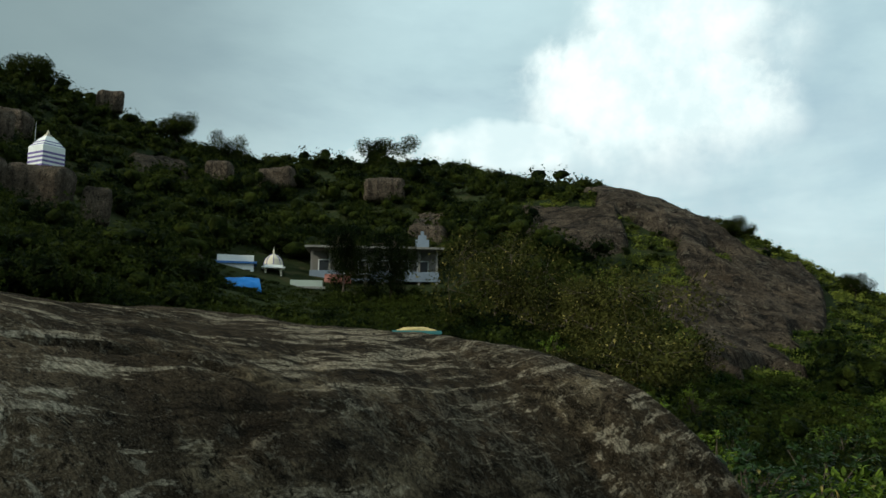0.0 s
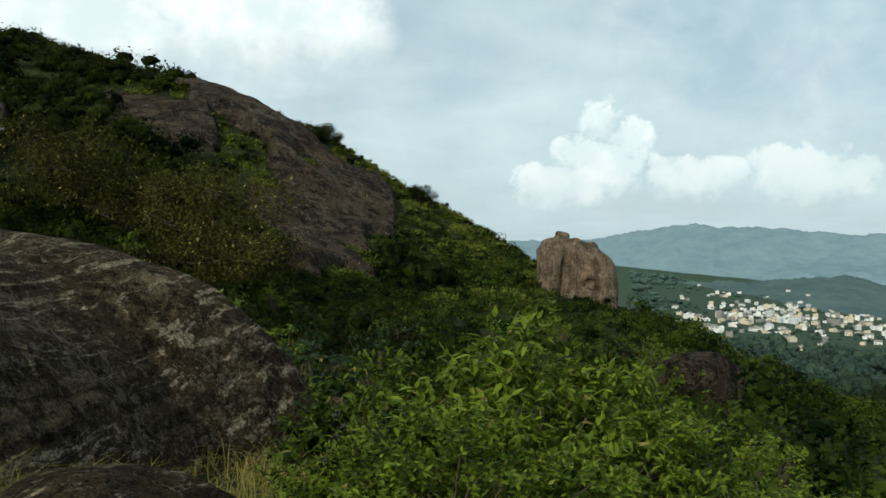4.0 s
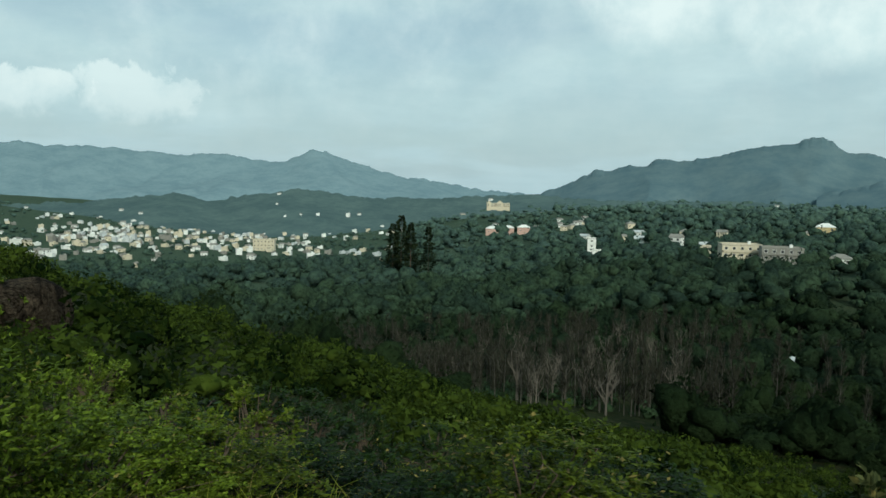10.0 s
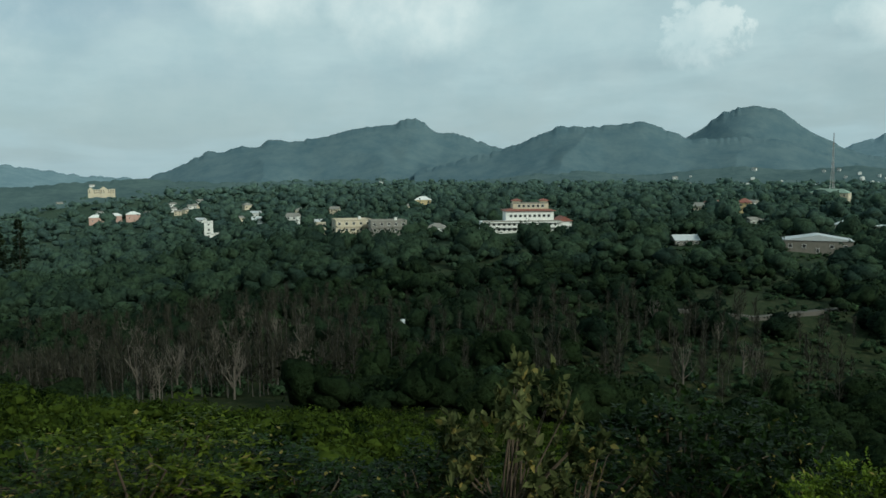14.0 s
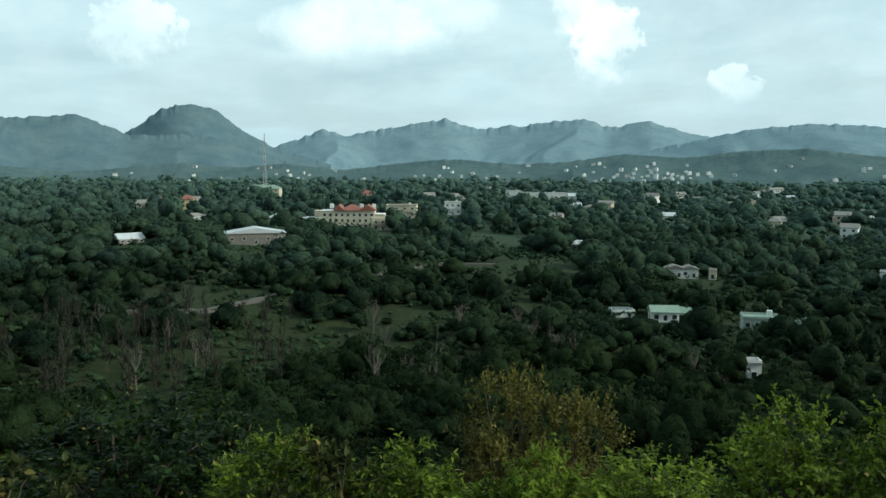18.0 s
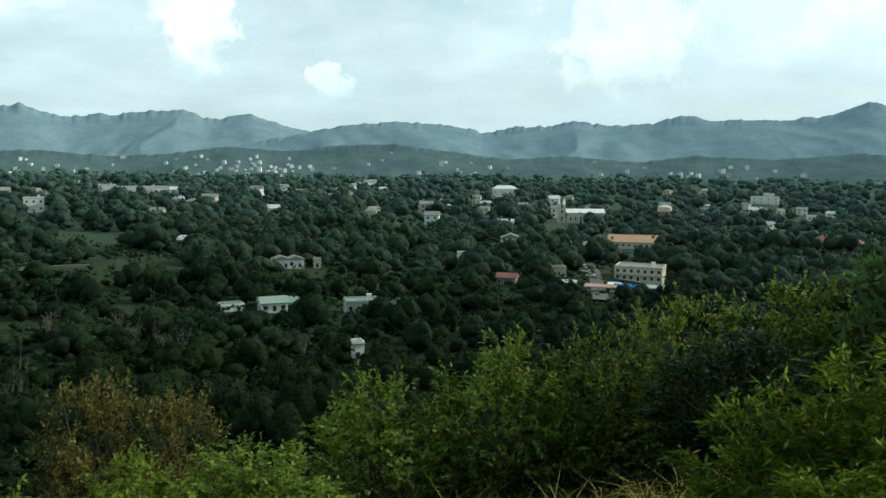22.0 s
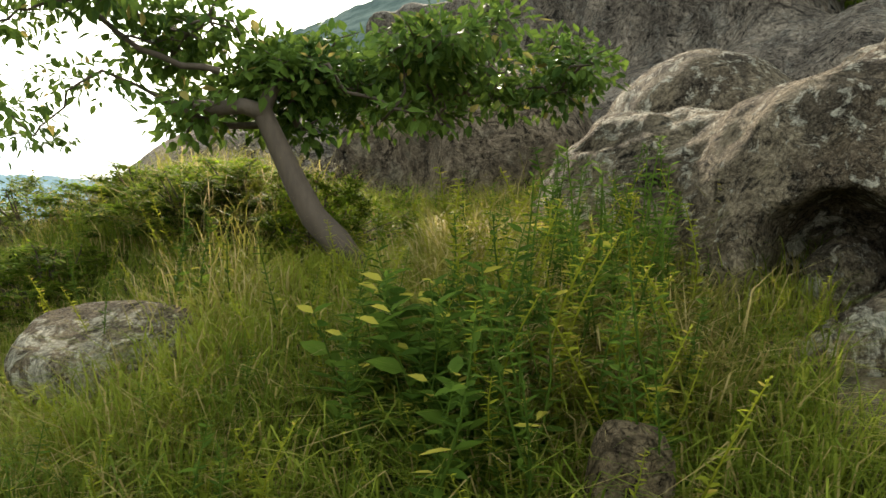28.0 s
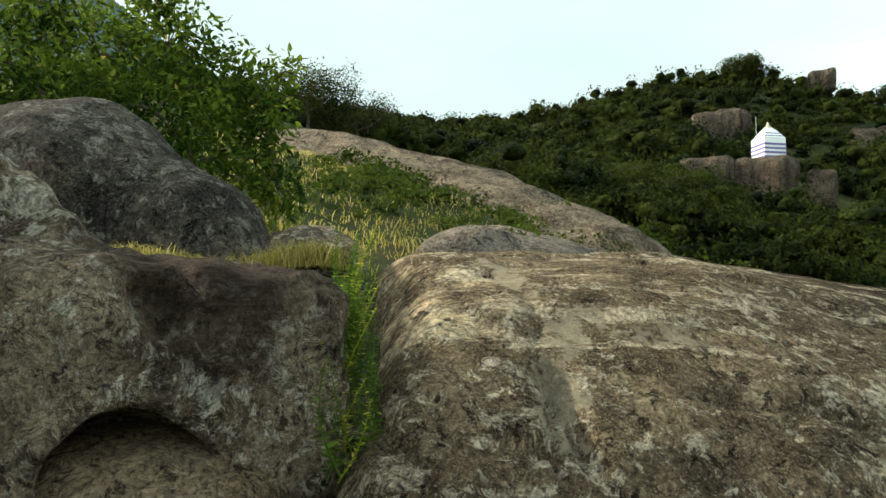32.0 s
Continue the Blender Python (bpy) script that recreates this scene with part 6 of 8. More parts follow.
tree_thing("leaf_branch", "dark leafy branch hanging in from the crooked tree", (-3.5, -4.3, 2.4), (-2.95, -4.85, 2.75),
           [((-2.7, -5.05, 2.62), (.26, .24, .14)), ((-2.5, -5.2, 2.4), (.22, .2, .13)), ((-2.25, -5.3, 2.36), (.2, .2, .12)), ((-1.98, -5.42, 2.38), (.2, .18, .1)), ((-2.1, -5.36, 2.2), (.13, .13, .1))], .018, 620, .06, M_TREE_LEAF, 221, category="branch")
# the round tree behind the rocks
M_ROUND = leafy("round_tree_leaf", (0.012, 0.03, 0.004), (0.14, 0.19, 0.022), dryness=0.02, translucent=0.35)
tree_thing("round_tree", "wide leafy green tree behind the boulders", (-12.6, 0.3, 2.6), (-12.6, 0.3, 3.7),
           [((-12.4, -1.9, 4.6), (1.0, .9, .65)), ((-12.5, -1.0, 5.05), (1.1, 1.0, .85)), ((-12.6, .2, 5.35), (1.2, 1.1, .95)), ((-12.5, 1.15, 5.6), (1.0, .8, .85)), ((-12.2, 1.8, 5.0), (.9, .8, .8)), ((-12.0, 2.35, 4.7), (.8, .6, .75)),
            ((-11.8, .9, 4.4), (1.2, 1.2, .7)), ((-12.0, -.4, 4.3), (1.2, 1.2, .7)), ((-12.3, 1.0, 6.25), (.45, .4, .3)), ((-11.9, 2.75, 5.3), (.35, .3, .3)), ((-11.8, 2.3, 3.9), (.8, .5, .6)), ((-11.6, 1.4, 3.7), (.9, .9, .6)), ((-11.4, 2.6, 3.4), (.6, .45, .5)), ((-12.6, -.6, 6.0), (.8, .7, .5)), ((-12.4, -1.6, 5.6), (.8, .8, .6))],
             .12, 17000, .125, M_ROUND, 203, share=.45)
for az, r, el, w, seed in ((72.6, 62, 18.4, 8, 204), (69, 64, 16.6, 6, 205), (-7.4, 112, 8.6, 4.2, 206), (-14.8, 110, 4.6, 3.6, 207), (9.0, 56, 8.9, 9, 213), (20.0, 78, 8.6, 5, 214), (16.6, 78, 8.2, 5, 215), (28.4, 152, 14.2, 7, 216), (32, 158, 15.2, 8, 217), (41, 160, 17.8, 9, 218), (17.5, 152, 14.6, 9, 219), (1.5, 52, 5.2, 9, 208), (-1.5, 46, 1.0, 9, 209), (4.5, 54, 4.6, 8, 210), (4.0, 40, -0.6, 7, 211), (49, 50, 6.3, 7, 212)):
    x, y, z = place(az, r)
    top = EYE + r * math.tan(radians(el))
    h = max(top - z, 2.0)
    g = np.random.default_rng(seed)
    lumps = [((x + g.normal() * w * .24, y + g.normal() * w * .24, z + h * g.uniform(.22, .78)), (w * .22, w * .22, h * .24)) for _ in range(14)]
    tree_thing("hill_tree", "dark rounded tree standing on the hillside", (x, y, z - .2), (x, y, z + h * .25), lumps, .14, 13000 if r > 70 else 9000, w * (.038 if r > 70 else .026), M_HILL_OLIVE if -3 < az < 10 and r < 60 else M_WOODS_HILL, seed, fine=False)


M_SUCCULENT_LEAF = leafy("succulent_leaf", (0.012, 0.032, 0.008), (0.12, 0.18, 0.05), dryness=0.0, translucent=0.25)


def euphorbia():
    """A candelabra succulent: jointed stems that fork and curve upwards, tufted with small leaves."""
    g = np.random.default_rng(220)
    e = thing("candelabra_shrub", "big dark succulent shrub with forked jointed stems", "bush")
    lines, P = [], []
    for az, r, el, n, spread in ((166, 11.6, 1.3, 24, 1.05), (168.8, 11.2, -.4, 18, .9), (171.6, 10.6, -3.2, 13, .75), (162.5, 12, 1.7, 22, 1.0)):
        bx, by, bz = place(az, r)
        top = EYE + r * math.tan(radians(el))
        for _ in range(n):
            lim = top - abs(g.normal()) * .3
            a, s = g.uniform(0, 2 * np.pi), spread * g.uniform(.05, 1) ** .6
            q = np.array([bx + math.cos(a) * s * .8, by + math.sin(a) * s * .8, bz + (top - bz) * g.uniform(.15, .62)])
            lines.append(([(bx, by, bz - .05), (q + [bx, by, bz]) / 2 + g.normal(size=3) * .1, q], [.05, .04, .032]))
            tips = [(q, unit(np.array([math.cos(a) * s, math.sin(a) * s, .6]) + g.normal(size=3) * .4))]
            for level in range(3):
                grown = []
                for p, d in tips:
                    for _ in range(2):
                        aim = unit(d * .6 + g.normal(size=3) * .55 + [0, 0, .35])
                        mid = p + aim * .13
                        end = mid + unit(aim * .6 + [0, 0, .6]) * g.uniform(.12, .22)
                        if end[2] > lim:
                            continue
                        lines.append(([p, mid, end], [.03, .028, .022]))
                        P += [end + g.normal(size=3) * .035 for _ in range(7)]
                        grown.append((end, unit(end - mid)))
                tips = grown
            for p, d in tips:
                P += [p + g.normal(size=3) * .04 for _ in range(12)]
    v, f = tubes(lines, 5)
    solid("branchwork", v, f, M_EUPHORBIA, e, True)
    P = np.array(P)
    d = unit(g.normal(size=P.shape) + [0, 0, .9])
    v, f = blades(P, d, unit(g.normal(size=P.shape)), g.uniform(.08, .16, len(P)), .05, .1)
    solid("foliage", v, f, M_SUCCULENT_LEAF, e)
    return e


put("dark", 166.5, 12.2, 2.8, el=-1.5)
put("dark", 170, 11.4, 1.8, el=-4)
euphorbia()


def grass(name, label, x, y, z, tall, mat, seed, lean=1.0, wide=.0045):
    """Bent blades, each of three facets."""
    g = np.random.default_rng(seed)
    n = len(x)
    h = tall * g.uniform(.4, 1.15, n)
    a = g.uniform(0, 2 * np.pi, n)
    d = np.stack([np.cos(a), np.sin(a), np.zeros(n)], -1)
    s = np.stack([-np.sin(a), np.cos(a), np.zeros(n)], -1) * (wide * (.6 + h[:, None]))
    P = np.stack([x, y, z], -1)
    b = (lean * g.uniform(.3, 1.8, n) * h)[:, None]
    up = np.array([0, 0, 1.0])
    p1, p2 = P + up * (h * .62)[:, None] + d * b * .28, P + up * (h * (.95 - .6 * g.uniform(0, 1, n) ** 1.5))[:, None] + d * b * 1.0
    V = np.stack([P - s, P + s, p1 + s * .8, p1 - s * .8, p2], 1).reshape(-1, 3)
    i = (np.arange(n) * 5)[:, None, None]
    F = (i + np.array([(0, 1, 2), (0, 2, 3), (3, 2, 4)])[None]).reshape(-1, 3)
    return tagged(solid(name, V, F, mat), label, "grass", kind="stuff")


def sward(name, label, n, az0, az1, r0, r1, tall, mat, seed, clump=.0, wide=.0045, lift=0.0):
    g = np.random.default_rng(seed)
    az, r = g.uniform(az0, az1, n), g.uniform(r0 ** 1.4, r1 ** 1.4, n) ** (1 / 1.4)
    x, y = polar(az, r)
    m = bumps(x, y, scale=1.3, octaves=2, seed=seed) > clump
    x, y = x[m], y[m]
    return grass(name, label, x, y, land(x, y) - .02 + lift, tall * (1 + .4 * bumps(x, y, scale=.7, octaves=2, seed=seed + 1)), mat, seed, wide=wide)


sward("grass_slope", "tall green grass covering the slope below the rocks", 70000, 100, 178, 1.0, 7.5, .34, M_GRASS, 301, -.6)
sward("grass_slope_dry", "ripe yellow grass among the green", 20000, 104, 172, 1.2, 9, .44, M_GRASS_DRY, 302, -.1, .003)
sward("grass_tall", "high seeding grass beside the hollowed rock", 8000, 107, 124, 3.3, 5.6, .45, M_GRASS_DRY, 303, -.4, .004)
sward("grass_tuft_front", "yellow-green grass tufts at the foot of the slab", 5200, -12, 22, 3.0, 9.5, .42, M_GRASS_DRY, 304, -.25)
sward("grass_bank", "sunlit grass on the bank beside the path", 3200, -186, -160, 2.6, 7, .3, M_GRASS_DRY, 305, -.3)
sward("grass_under", "rough grass between the bushes", 22000, -160, -12, 2.5, 16, .42, M_GRASS, 306, -.2, .006)
sward("grass_rockfoot", "bright grass at the foot of the hollowed rock", 3600, 76, 102, 2.3, 3.6, .34, M_GRASS, 307, -.3)
sward("grass_shelf", "grass on the hillside between the domes", 16000, 44, 80, 8, 34, .24, M_GRASS_DRY, 308, -.2, .012)


sward("grass_path", "short worn grass round the trodden viewpoint", 9000, -180, 180, .4, 3.2, .09, M_GRASS_DRY, 310, -.05, .003)


def shelf_grass():
    g = np.random.default_rng(309)
    t = g.uniform(0, 1, 2600)
    x, y = -5.75 + g.normal(size=2600) * .16 - .1 * t, -.25 + 1.7 * t + g.normal(size=2600) * .06
    return grass("grass_ledge", "yellow grass fringe growing on the rock ledge", x, y, np.full(2600, 1.92) + .05 * np.sin(t * 9), .2, M_GRASS_DRY, 309, .8)


shelf_grass()


def weed_shape(name, label, tall, leaf, seed, mat=None, pairs=16, share=.32):
    """A leafy weed: one upright stalk with leaves all the way up."""
    g = np.random.default_rng(seed)
    e = thing(name, label, "weed", "weeds among the grass")
    top = np.array([g.normal() * .12, g.normal() * .12, tall])
    bend = np.array([g.normal() * .04, g.normal() * .04, 0])
    t = np.linspace(0, 1, 6)[:, None]
    line = top * t + bend * np.sin(t * 3.14)
    v, f = tubes([(line, [.007, .006, .005, .004, .003, .002])], 5)
    solid("stalk", v, f, mat or M_WEED, e, True)
    P, D = [], []
    for k in np.linspace(.12, 1.0, pairs):
        q = top * k + bend * math.sin(k * 3.14)
        a = g.uniform(0, 6.28)
        for s in (0, 3.14):
            P.append(q)
            D.append([math.cos(a + s), math.sin(a + s), g.uniform(.0, .7)])
    P, D = np.array(P), np.array(D)
    L = leaf * g.uniform(.55, 1.25, len(P)) * np.repeat(np.linspace(1.15, .55, pairs), 2)
    v, f = blades(P, D, unit(g.normal(size=P.shape) * .35 + [0, 0, 1]), L, L * share, .12, True)
    solid("foliage", v, f, mat or M_WEED, e)
    return e


HERBS = [weed_shape("tall_weed", "leafy green weed standing among the grass", .6, .085, 420, pairs=22), weed_shape("tall_weed", "slender green weed with narrow leaves", .7, .08, 421, share=.18, pairs=22), weed_shape("yellow_weed", "yellowing weed with small leaves", .55, .06, 422, M_WEED_YELLOW, 24),
         weed_shape("broad_weed", "low weed with broad soft leaves", .42, .15, 423, M_WEED, 9, .5)]
fresh = set()


def herb(k, at, size, g):
    m = pose(*at, 0, 0, g.uniform(0, 360))
    o = HERBS[k] if k not in fresh else copy_thing(HERBS[k], m)
    fresh.add(k)
    o.matrix_basis = m
    o.scale = (size, size, size)


g = np.random.default_rng(77)
for k in range(46):
    t = k / 45
    herb((0, 1, 0, 2)[k % 4], (-4.98 + 1.0 * t + g.normal() * .05, 1.22 - .38 * t + g.normal() * .04, 1.72 - .85 * t), g.uniform(.45, .85), g)
for k in range(330):
    az, r = g.uniform(104, 172), g.uniform(2.2, 7.0)
    herb((0, 2, 1, 2, 2)[k % 5], place(az, r), g.uniform(.45, .85), g)
for k in range(130):
    az, r = g.uniform(108, 121), g.uniform(2.9, 5.2)
    herb((2, 0, 2, 1)[k % 4], place(az, r), g.uniform(.8, 1.3), g)
for k in range(46):
    az, r = g.normal(124, 2.6), g.normal(3.35, .25)
    herb((3, 0, 3)[k % 3], place(az, r), g.uniform(.8, 1.2), g)
for k in range(40):
    az, r = g.normal(161, 4), g.normal(4.0, .4)
    herb((3, 0)[k % 2], place(az, r), g.uniform(.9, 1.3), g)
for k in range(9):
    herb(2, (-4.05 + g.normal() * .06, -1.6 + k * .05, .95 + k * .02), g.uniform(.4, .6), g)




# ---- buildings ----
PAINT = {
    "white": plain("white_wash", (0.76, 0.76, 0.73), .8, .35, .4), "cream": plain("cream_wash", (0.60, 0.53, 0.40), .8, .4, .4), "grey": plain("grey_render", (0.25, 0.24, 0.215), .85, .4, .4),
    "yellow": plain("yellow_wash", (0.55, 0.44, 0.24), .8, .3, .4), "pink": plain("pink_wash", (0.5, 0.33, 0.28), .8, .35, .4), "stone": plain("rubble_stone", (0.2, 0.185, 0.16), .9, .5, .6),
    "mint": plain("mint_wash", (0.40, 0.45, 0.39), .8, .3, .4), "red": plain("red_tiles", (0.26, 0.105, 0.08), .8, .4, .5), "tin": plain("sheet_metal", (0.5, 0.52, 0.53), .45, .25, .5),
    "green": plain("green_roof", (0.24, 0.32, 0.26), .7, .35, .5), "orange": plain("orange_roof", (0.5, 0.3, 0.18), .8, .4, .6), "blue": plain("blue_paint", (0.07, 0.17, 0.42), .7, .3, .8),
    "glass": plain("dark_opening", (0.025, 0.028, 0.03), .35, .2, 1.0), "purple": plain("violet_paint", (0.16, 0.12, 0.3), .7, .3, 1.0), "tarp": plain("blue_tarpaulin", (0.02, 0.17, 0.5), .5, .25, 2.0),
    "straw": plain("straw", (0.5, 0.38, 0.16), .95, .5, 6.0), "teal": plain("teal_paint", (0.05, 0.17, 0.17), .6, .3, 2.0), "asphalt": plain("worn_road", (0.10, 0.092, 0.08), .95, .3, .3),
    # the veranda's blue-white wash has the trees' shade in its colour
    "shaded_wash": plain("shaded_blue_wash", (0.19, 0.225, 0.27), .8, .45, .6), "steel": plain("mast_steel", (0.45, 0.45, 0.45), .5, .3, 1.0, .4), "black": plain("rubber", (0.02, 0.02, 0.02), .8, .2, 3.0),
}


def boxes(*list_of):
    """A bmesh of boxes (centre x, y, z, size x, y, z)."""
    bm = bmesh.new()
    for x, y, z, a, b, c in list_of:
        bmesh.ops.create_cube(bm, size=1.0, matrix=Matrix.LocRotScale((x, y, z), None, (a, b, c)))
    return bm


def prism(w, d, h, over, kind):
    """A gable or hip roof, its eaves at z = 0."""
    a, b = w / 2 + over, d / 2 + over
    bm = bmesh.new()
    t = 0.25
    if kind == "hip":
        k = max(a - b, a * .12)
        pts = [(-a, -b, 0), (a, -b, 0), (a, b, 0), (-a, b, 0), (-k, 0, h), (k, 0, h)]
        faces = [(0, 1, 5, 4), (2, 3, 4, 5), (1, 2, 5), (3, 0, 4)]
    elif kind in ("gable_front", "low"):
        pts = [(-a, -b, 0), (a, -b, 0), (a, b, 0), (-a, b, 0), (0, -b, h), (0, b, h)]
        faces = [(0, 4, 5, 3), (1, 2, 5, 4), (0, 1, 4), (2, 3, 5)]
    else:
        pts = [(-a, -b, 0), (a, -b, 0), (a, b, 0), (-a, b, 0), (-a, 0, h), (a, 0, h)]
        faces = [(0, 1, 5, 4), (2, 3, 4, 5), (1, 2, 5), (3, 0, 4)]
    v = [bm.verts.new(p) for p in pts]
    low = [bm.verts.new((x, y, -t)) for x, y, _ in pts[:4]]
    for f in faces:
        bm.faces.new([v[i] for i in f])
    for i in range(4):
        bm.faces.new((v[i], low[i], low[(i + 1) % 4], v[(i + 1) % 4]))
    bm.faces.new(low[::-1])
    bmesh.ops.recalc_face_normals(bm, faces=bm.faces)
    return bm


OPENINGS = {}


def opening(name, e, x, y, z, w, h, turn=0.0, mat="glass", frame_too=True):
    """A framed window or door, sharing its meshes with all of its size."""
    key = (round(w, 1), round(h, 1), mat)
    if key not in OPENINGS:
        pane, rim = bpy.data.meshes.new("window"), bpy.data.meshes.new("frame")
        bm = boxes((0, 0, 0, key[0], .12, key[1]))
        bm.to_mesh(pane)
        bm.free()
        pane.materials.append(PAINT[mat])
        bm = boxes((0, -.03, key[1] / 2 + .06, key[0] + .24, .2, .12), (0, -.06, -key[1] / 2 - .06, key[0] + .3, .28, .12), (-key[0] / 2 - .06, -.03, 0, .12, .2, key[1]), (key[0] / 2 + .06, -.03, 0, .12, .2, key[1]))
        bm.to_mesh(rim)
        bm.free()
        rim.materials.append(PAINT["white"])
        OPENINGS[key] = (pane, rim)
    pane, rim = OPENINGS[key]
    o = new(name, pane)
    o.parent, o.location, o.rotation_euler = e, (x, y, z), (0, 0, turn)
    if frame_too:
        f = new("frame", rim)
        f.parent = o
    return o


def house(name, label, at, turn, w, d, h, storeys, bays, roof, wall, top, category="house", group="", sink=3.0, simple=False):
    e = thing(name, label, category, group, at, turn)
    part("wall", boxes((0, 0, (h - sink) / 2, w, d, h + sink), (0, 0, .2, w + .2, d + .2, .4)), PAINT[wall], e)
    rise = w * .085 if roof == "low" else min(w, d) * .3
    if roof == "flat":
        part("roof", boxes((0, 0, h + .1, w + .6, d + .6, .22)), PAINT[top], e)
    if roof == "flat" and not simple:
        part("parapet", boxes((0, -d / 2, h + .5, w, .2, .7), (0, d / 2, h + .5, w, .2, .7), (-w / 2 + .1, 0, h + .5, .2, d - .2, .7), (w / 2 - .1, 0, h + .5, .2, d - .2, .7)), PAINT[wall], e)
        if w > 9:
            part("water_tank", boxes((w * .25, d * .15, h + 1.2, 1.6, 1.6, 1.9)), PAINT["white"], e)
    elif roof == "wings":
        for s in (-1, 1):
            o = part("roof", prism(w * .3, d + 1, rise * .8, .4, "hip"), PAINT[top], e)
            o.location = (s * w * .35, 0, h + .25)
        part("terrace", boxes((0, 0, h + .15, w * .4, d, .3)), PAINT["grey"], e)
    else:
        o = part("roof", prism(w, d, rise, .5, roof), PAINT[top], e)
        o.location = (0, 0, h + .26)
    step = h / storeys
    for k in range(storeys):
        for b in range(bays):
            x = (b + .5) / bays * w - w / 2
            if k == 0 and b == bays // 2:
                opening("door", e, x, -d / 2, min(1.15, step * .45), min(1.2, w / bays * .6), min(2.1, step * .75), frame_too=not simple)
            else:
                opening("window", e, x, -d / 2, (k + .55) * step, min(1.6, w / bays * .5), min(1.5, step * .48), frame_too=not simple)
        if k and not simple:
            part("balcony", boxes((0, -d / 2 - .45, k * step, w * .96, .9, .16), (0, -d / 2 - .86, k * step + .45, w * .96, .08, .8)), PAINT[wall], e)
        for s in () if simple else (-1, 1):
            opening("window", e, s * w / 2, 0, (k + .55) * step, min(1.4, d * .3), min(1.4, step * .45), math.pi / 2)
    return e


for name, label, az, el, wd, hd, storeys, bays, roof, wall, top, turn in SITES:
    r = ground_range(az, el)
    x, y, z = place(az, r)
    w, h = math.radians(wd) * r, math.radians(hd) * r
    if roof in ("hip", "gable", "gable_front", "wings", "low"):
        h *= .7
    house(name, label, (x, y, z), az + turn, w, max(min(w * .7, 14), 3.2), h, storeys, bays, roof, wall, top)


def scattered(name, label, group, sites):
    """Houses too far off to tell one plan from another: a few patterns, copied."""
    kinds = [house(name, label, (0, 0, 0), 0, 10, 8, hh, st, 2, rf, wl, tp, group=group, simple=True) for hh, st, rf, wl, tp in ((4.5, 1, "flat", "white", "grey"), (7, 2, "flat", "cream", "grey"), (6.5, 2, "flat", "white", "grey"), (4, 1, "gable", "white", "tin"), (5, 1, "hip", "cream", "grey"))]
    for k, (az, r, w, turn) in enumerate(sites):
        m = pose(*place(az, r), 0, 0, az + turn)
        o = kinds[k] if k < 5 else copy_thing(kinds[(k * 7) % 5], m)
        o.matrix_basis = m
        o.scale = (w / 10, w / 10, w / 10 * (.8 + .4 * ((k * 37) % 10) / 10))


scattered("town_house", "small pale town house, one of many packed together", "houses of the town", TOWN)
scattered("valley_house", "pale house half hidden among valley trees", "houses in the valley", EAST)
scattered("valley_house", "pale house half hidden among valley trees", "houses in the valley", SOUTH)


def joined_houses(name, label, paint, sites):
    """Houses packed too thick to count: walls, roof slabs, stair heads and dark openings of one colour."""
    V, F, base = [], [], 0
    box = np.array([(a, b, c) for a in (-.5, .5) for b in (-.5, .5) for c in (0, 1)], float)
    quad = np.array([(0, 1, 3, 2), (4, 6, 7, 5), (0, 4, 5, 1), (2, 3, 7, 6), (1, 5, 7, 3), (0, 2, 6, 4)])
    for k, (x, y, z, w, turn) in enumerate(sites):
        h = w * (.45, .75, .6, .95)[k % 4]
        a = radians(turn)
        for cx, cy, cz, sx, sy, sz in ((0, 0, -4, w, w * .8, h + 4), (0, 0, h, w * 1.07, w * .87, .35), (w * .22, w * .1, h, w * .3, w * .3, w * .22)):
            p = box * [sx, sy, sz] + [cx, cy, cz]
            V.append(np.stack([p[:, 0] * math.cos(a) - p[:, 1] * math.sin(a) + x, p[:, 0] * math.sin(a) + p[:, 1] * math.cos(a) + y, p[:, 2] + z], -1))
            F.append(quad + base)
            base += 8
    return tagged(solid(name, np.concatenate(V), np.concatenate(F), PAINT[paint]), label, "houses", kind="stuff")


def town_back():
    spots = [(*place(az, r), w, az + turn) for az, r, w, turn in TOWN_BACK]
    for k, (paint, tone) in enumerate((("white", "whitewashed"), ("white", "pale"), ("cream", "cream"), ("grey", "weathered grey"), ("tin", "metal-roofed"))):
        joined_houses("town_quarter", "crowded " + tone + " houses of the far town", paint, spots[k::5])
    g = np.random.default_rng(513)
    spots = []
    for slope, n, low in (("backdrop_hillocks_south", 120, .55), ("backdrop_range_southwest", 60, .12), ("backdrop_hillocks", 16, .4), ("backdrop_range_east", 24, .1)):
        az, V = SLOPES[slope]
        mids = g.uniform(.08, .92, 7)
        for _ in range(n):
            i = int(np.clip(g.normal(g.choice(mids), .02), .03, .97) * len(az))
            q = V[int(np.clip(g.normal(low + .2, .07), low, .9) * 51), i]
            spots.append((float(q[0]), float(q[1]), float(q[2]), g.uniform(4.5, 9), float(az[i]) + g.uniform(-30, 30)))
    joined_houses("foothill_houses", "white houses strewn over the far foothills", "white", spots)


town_back()


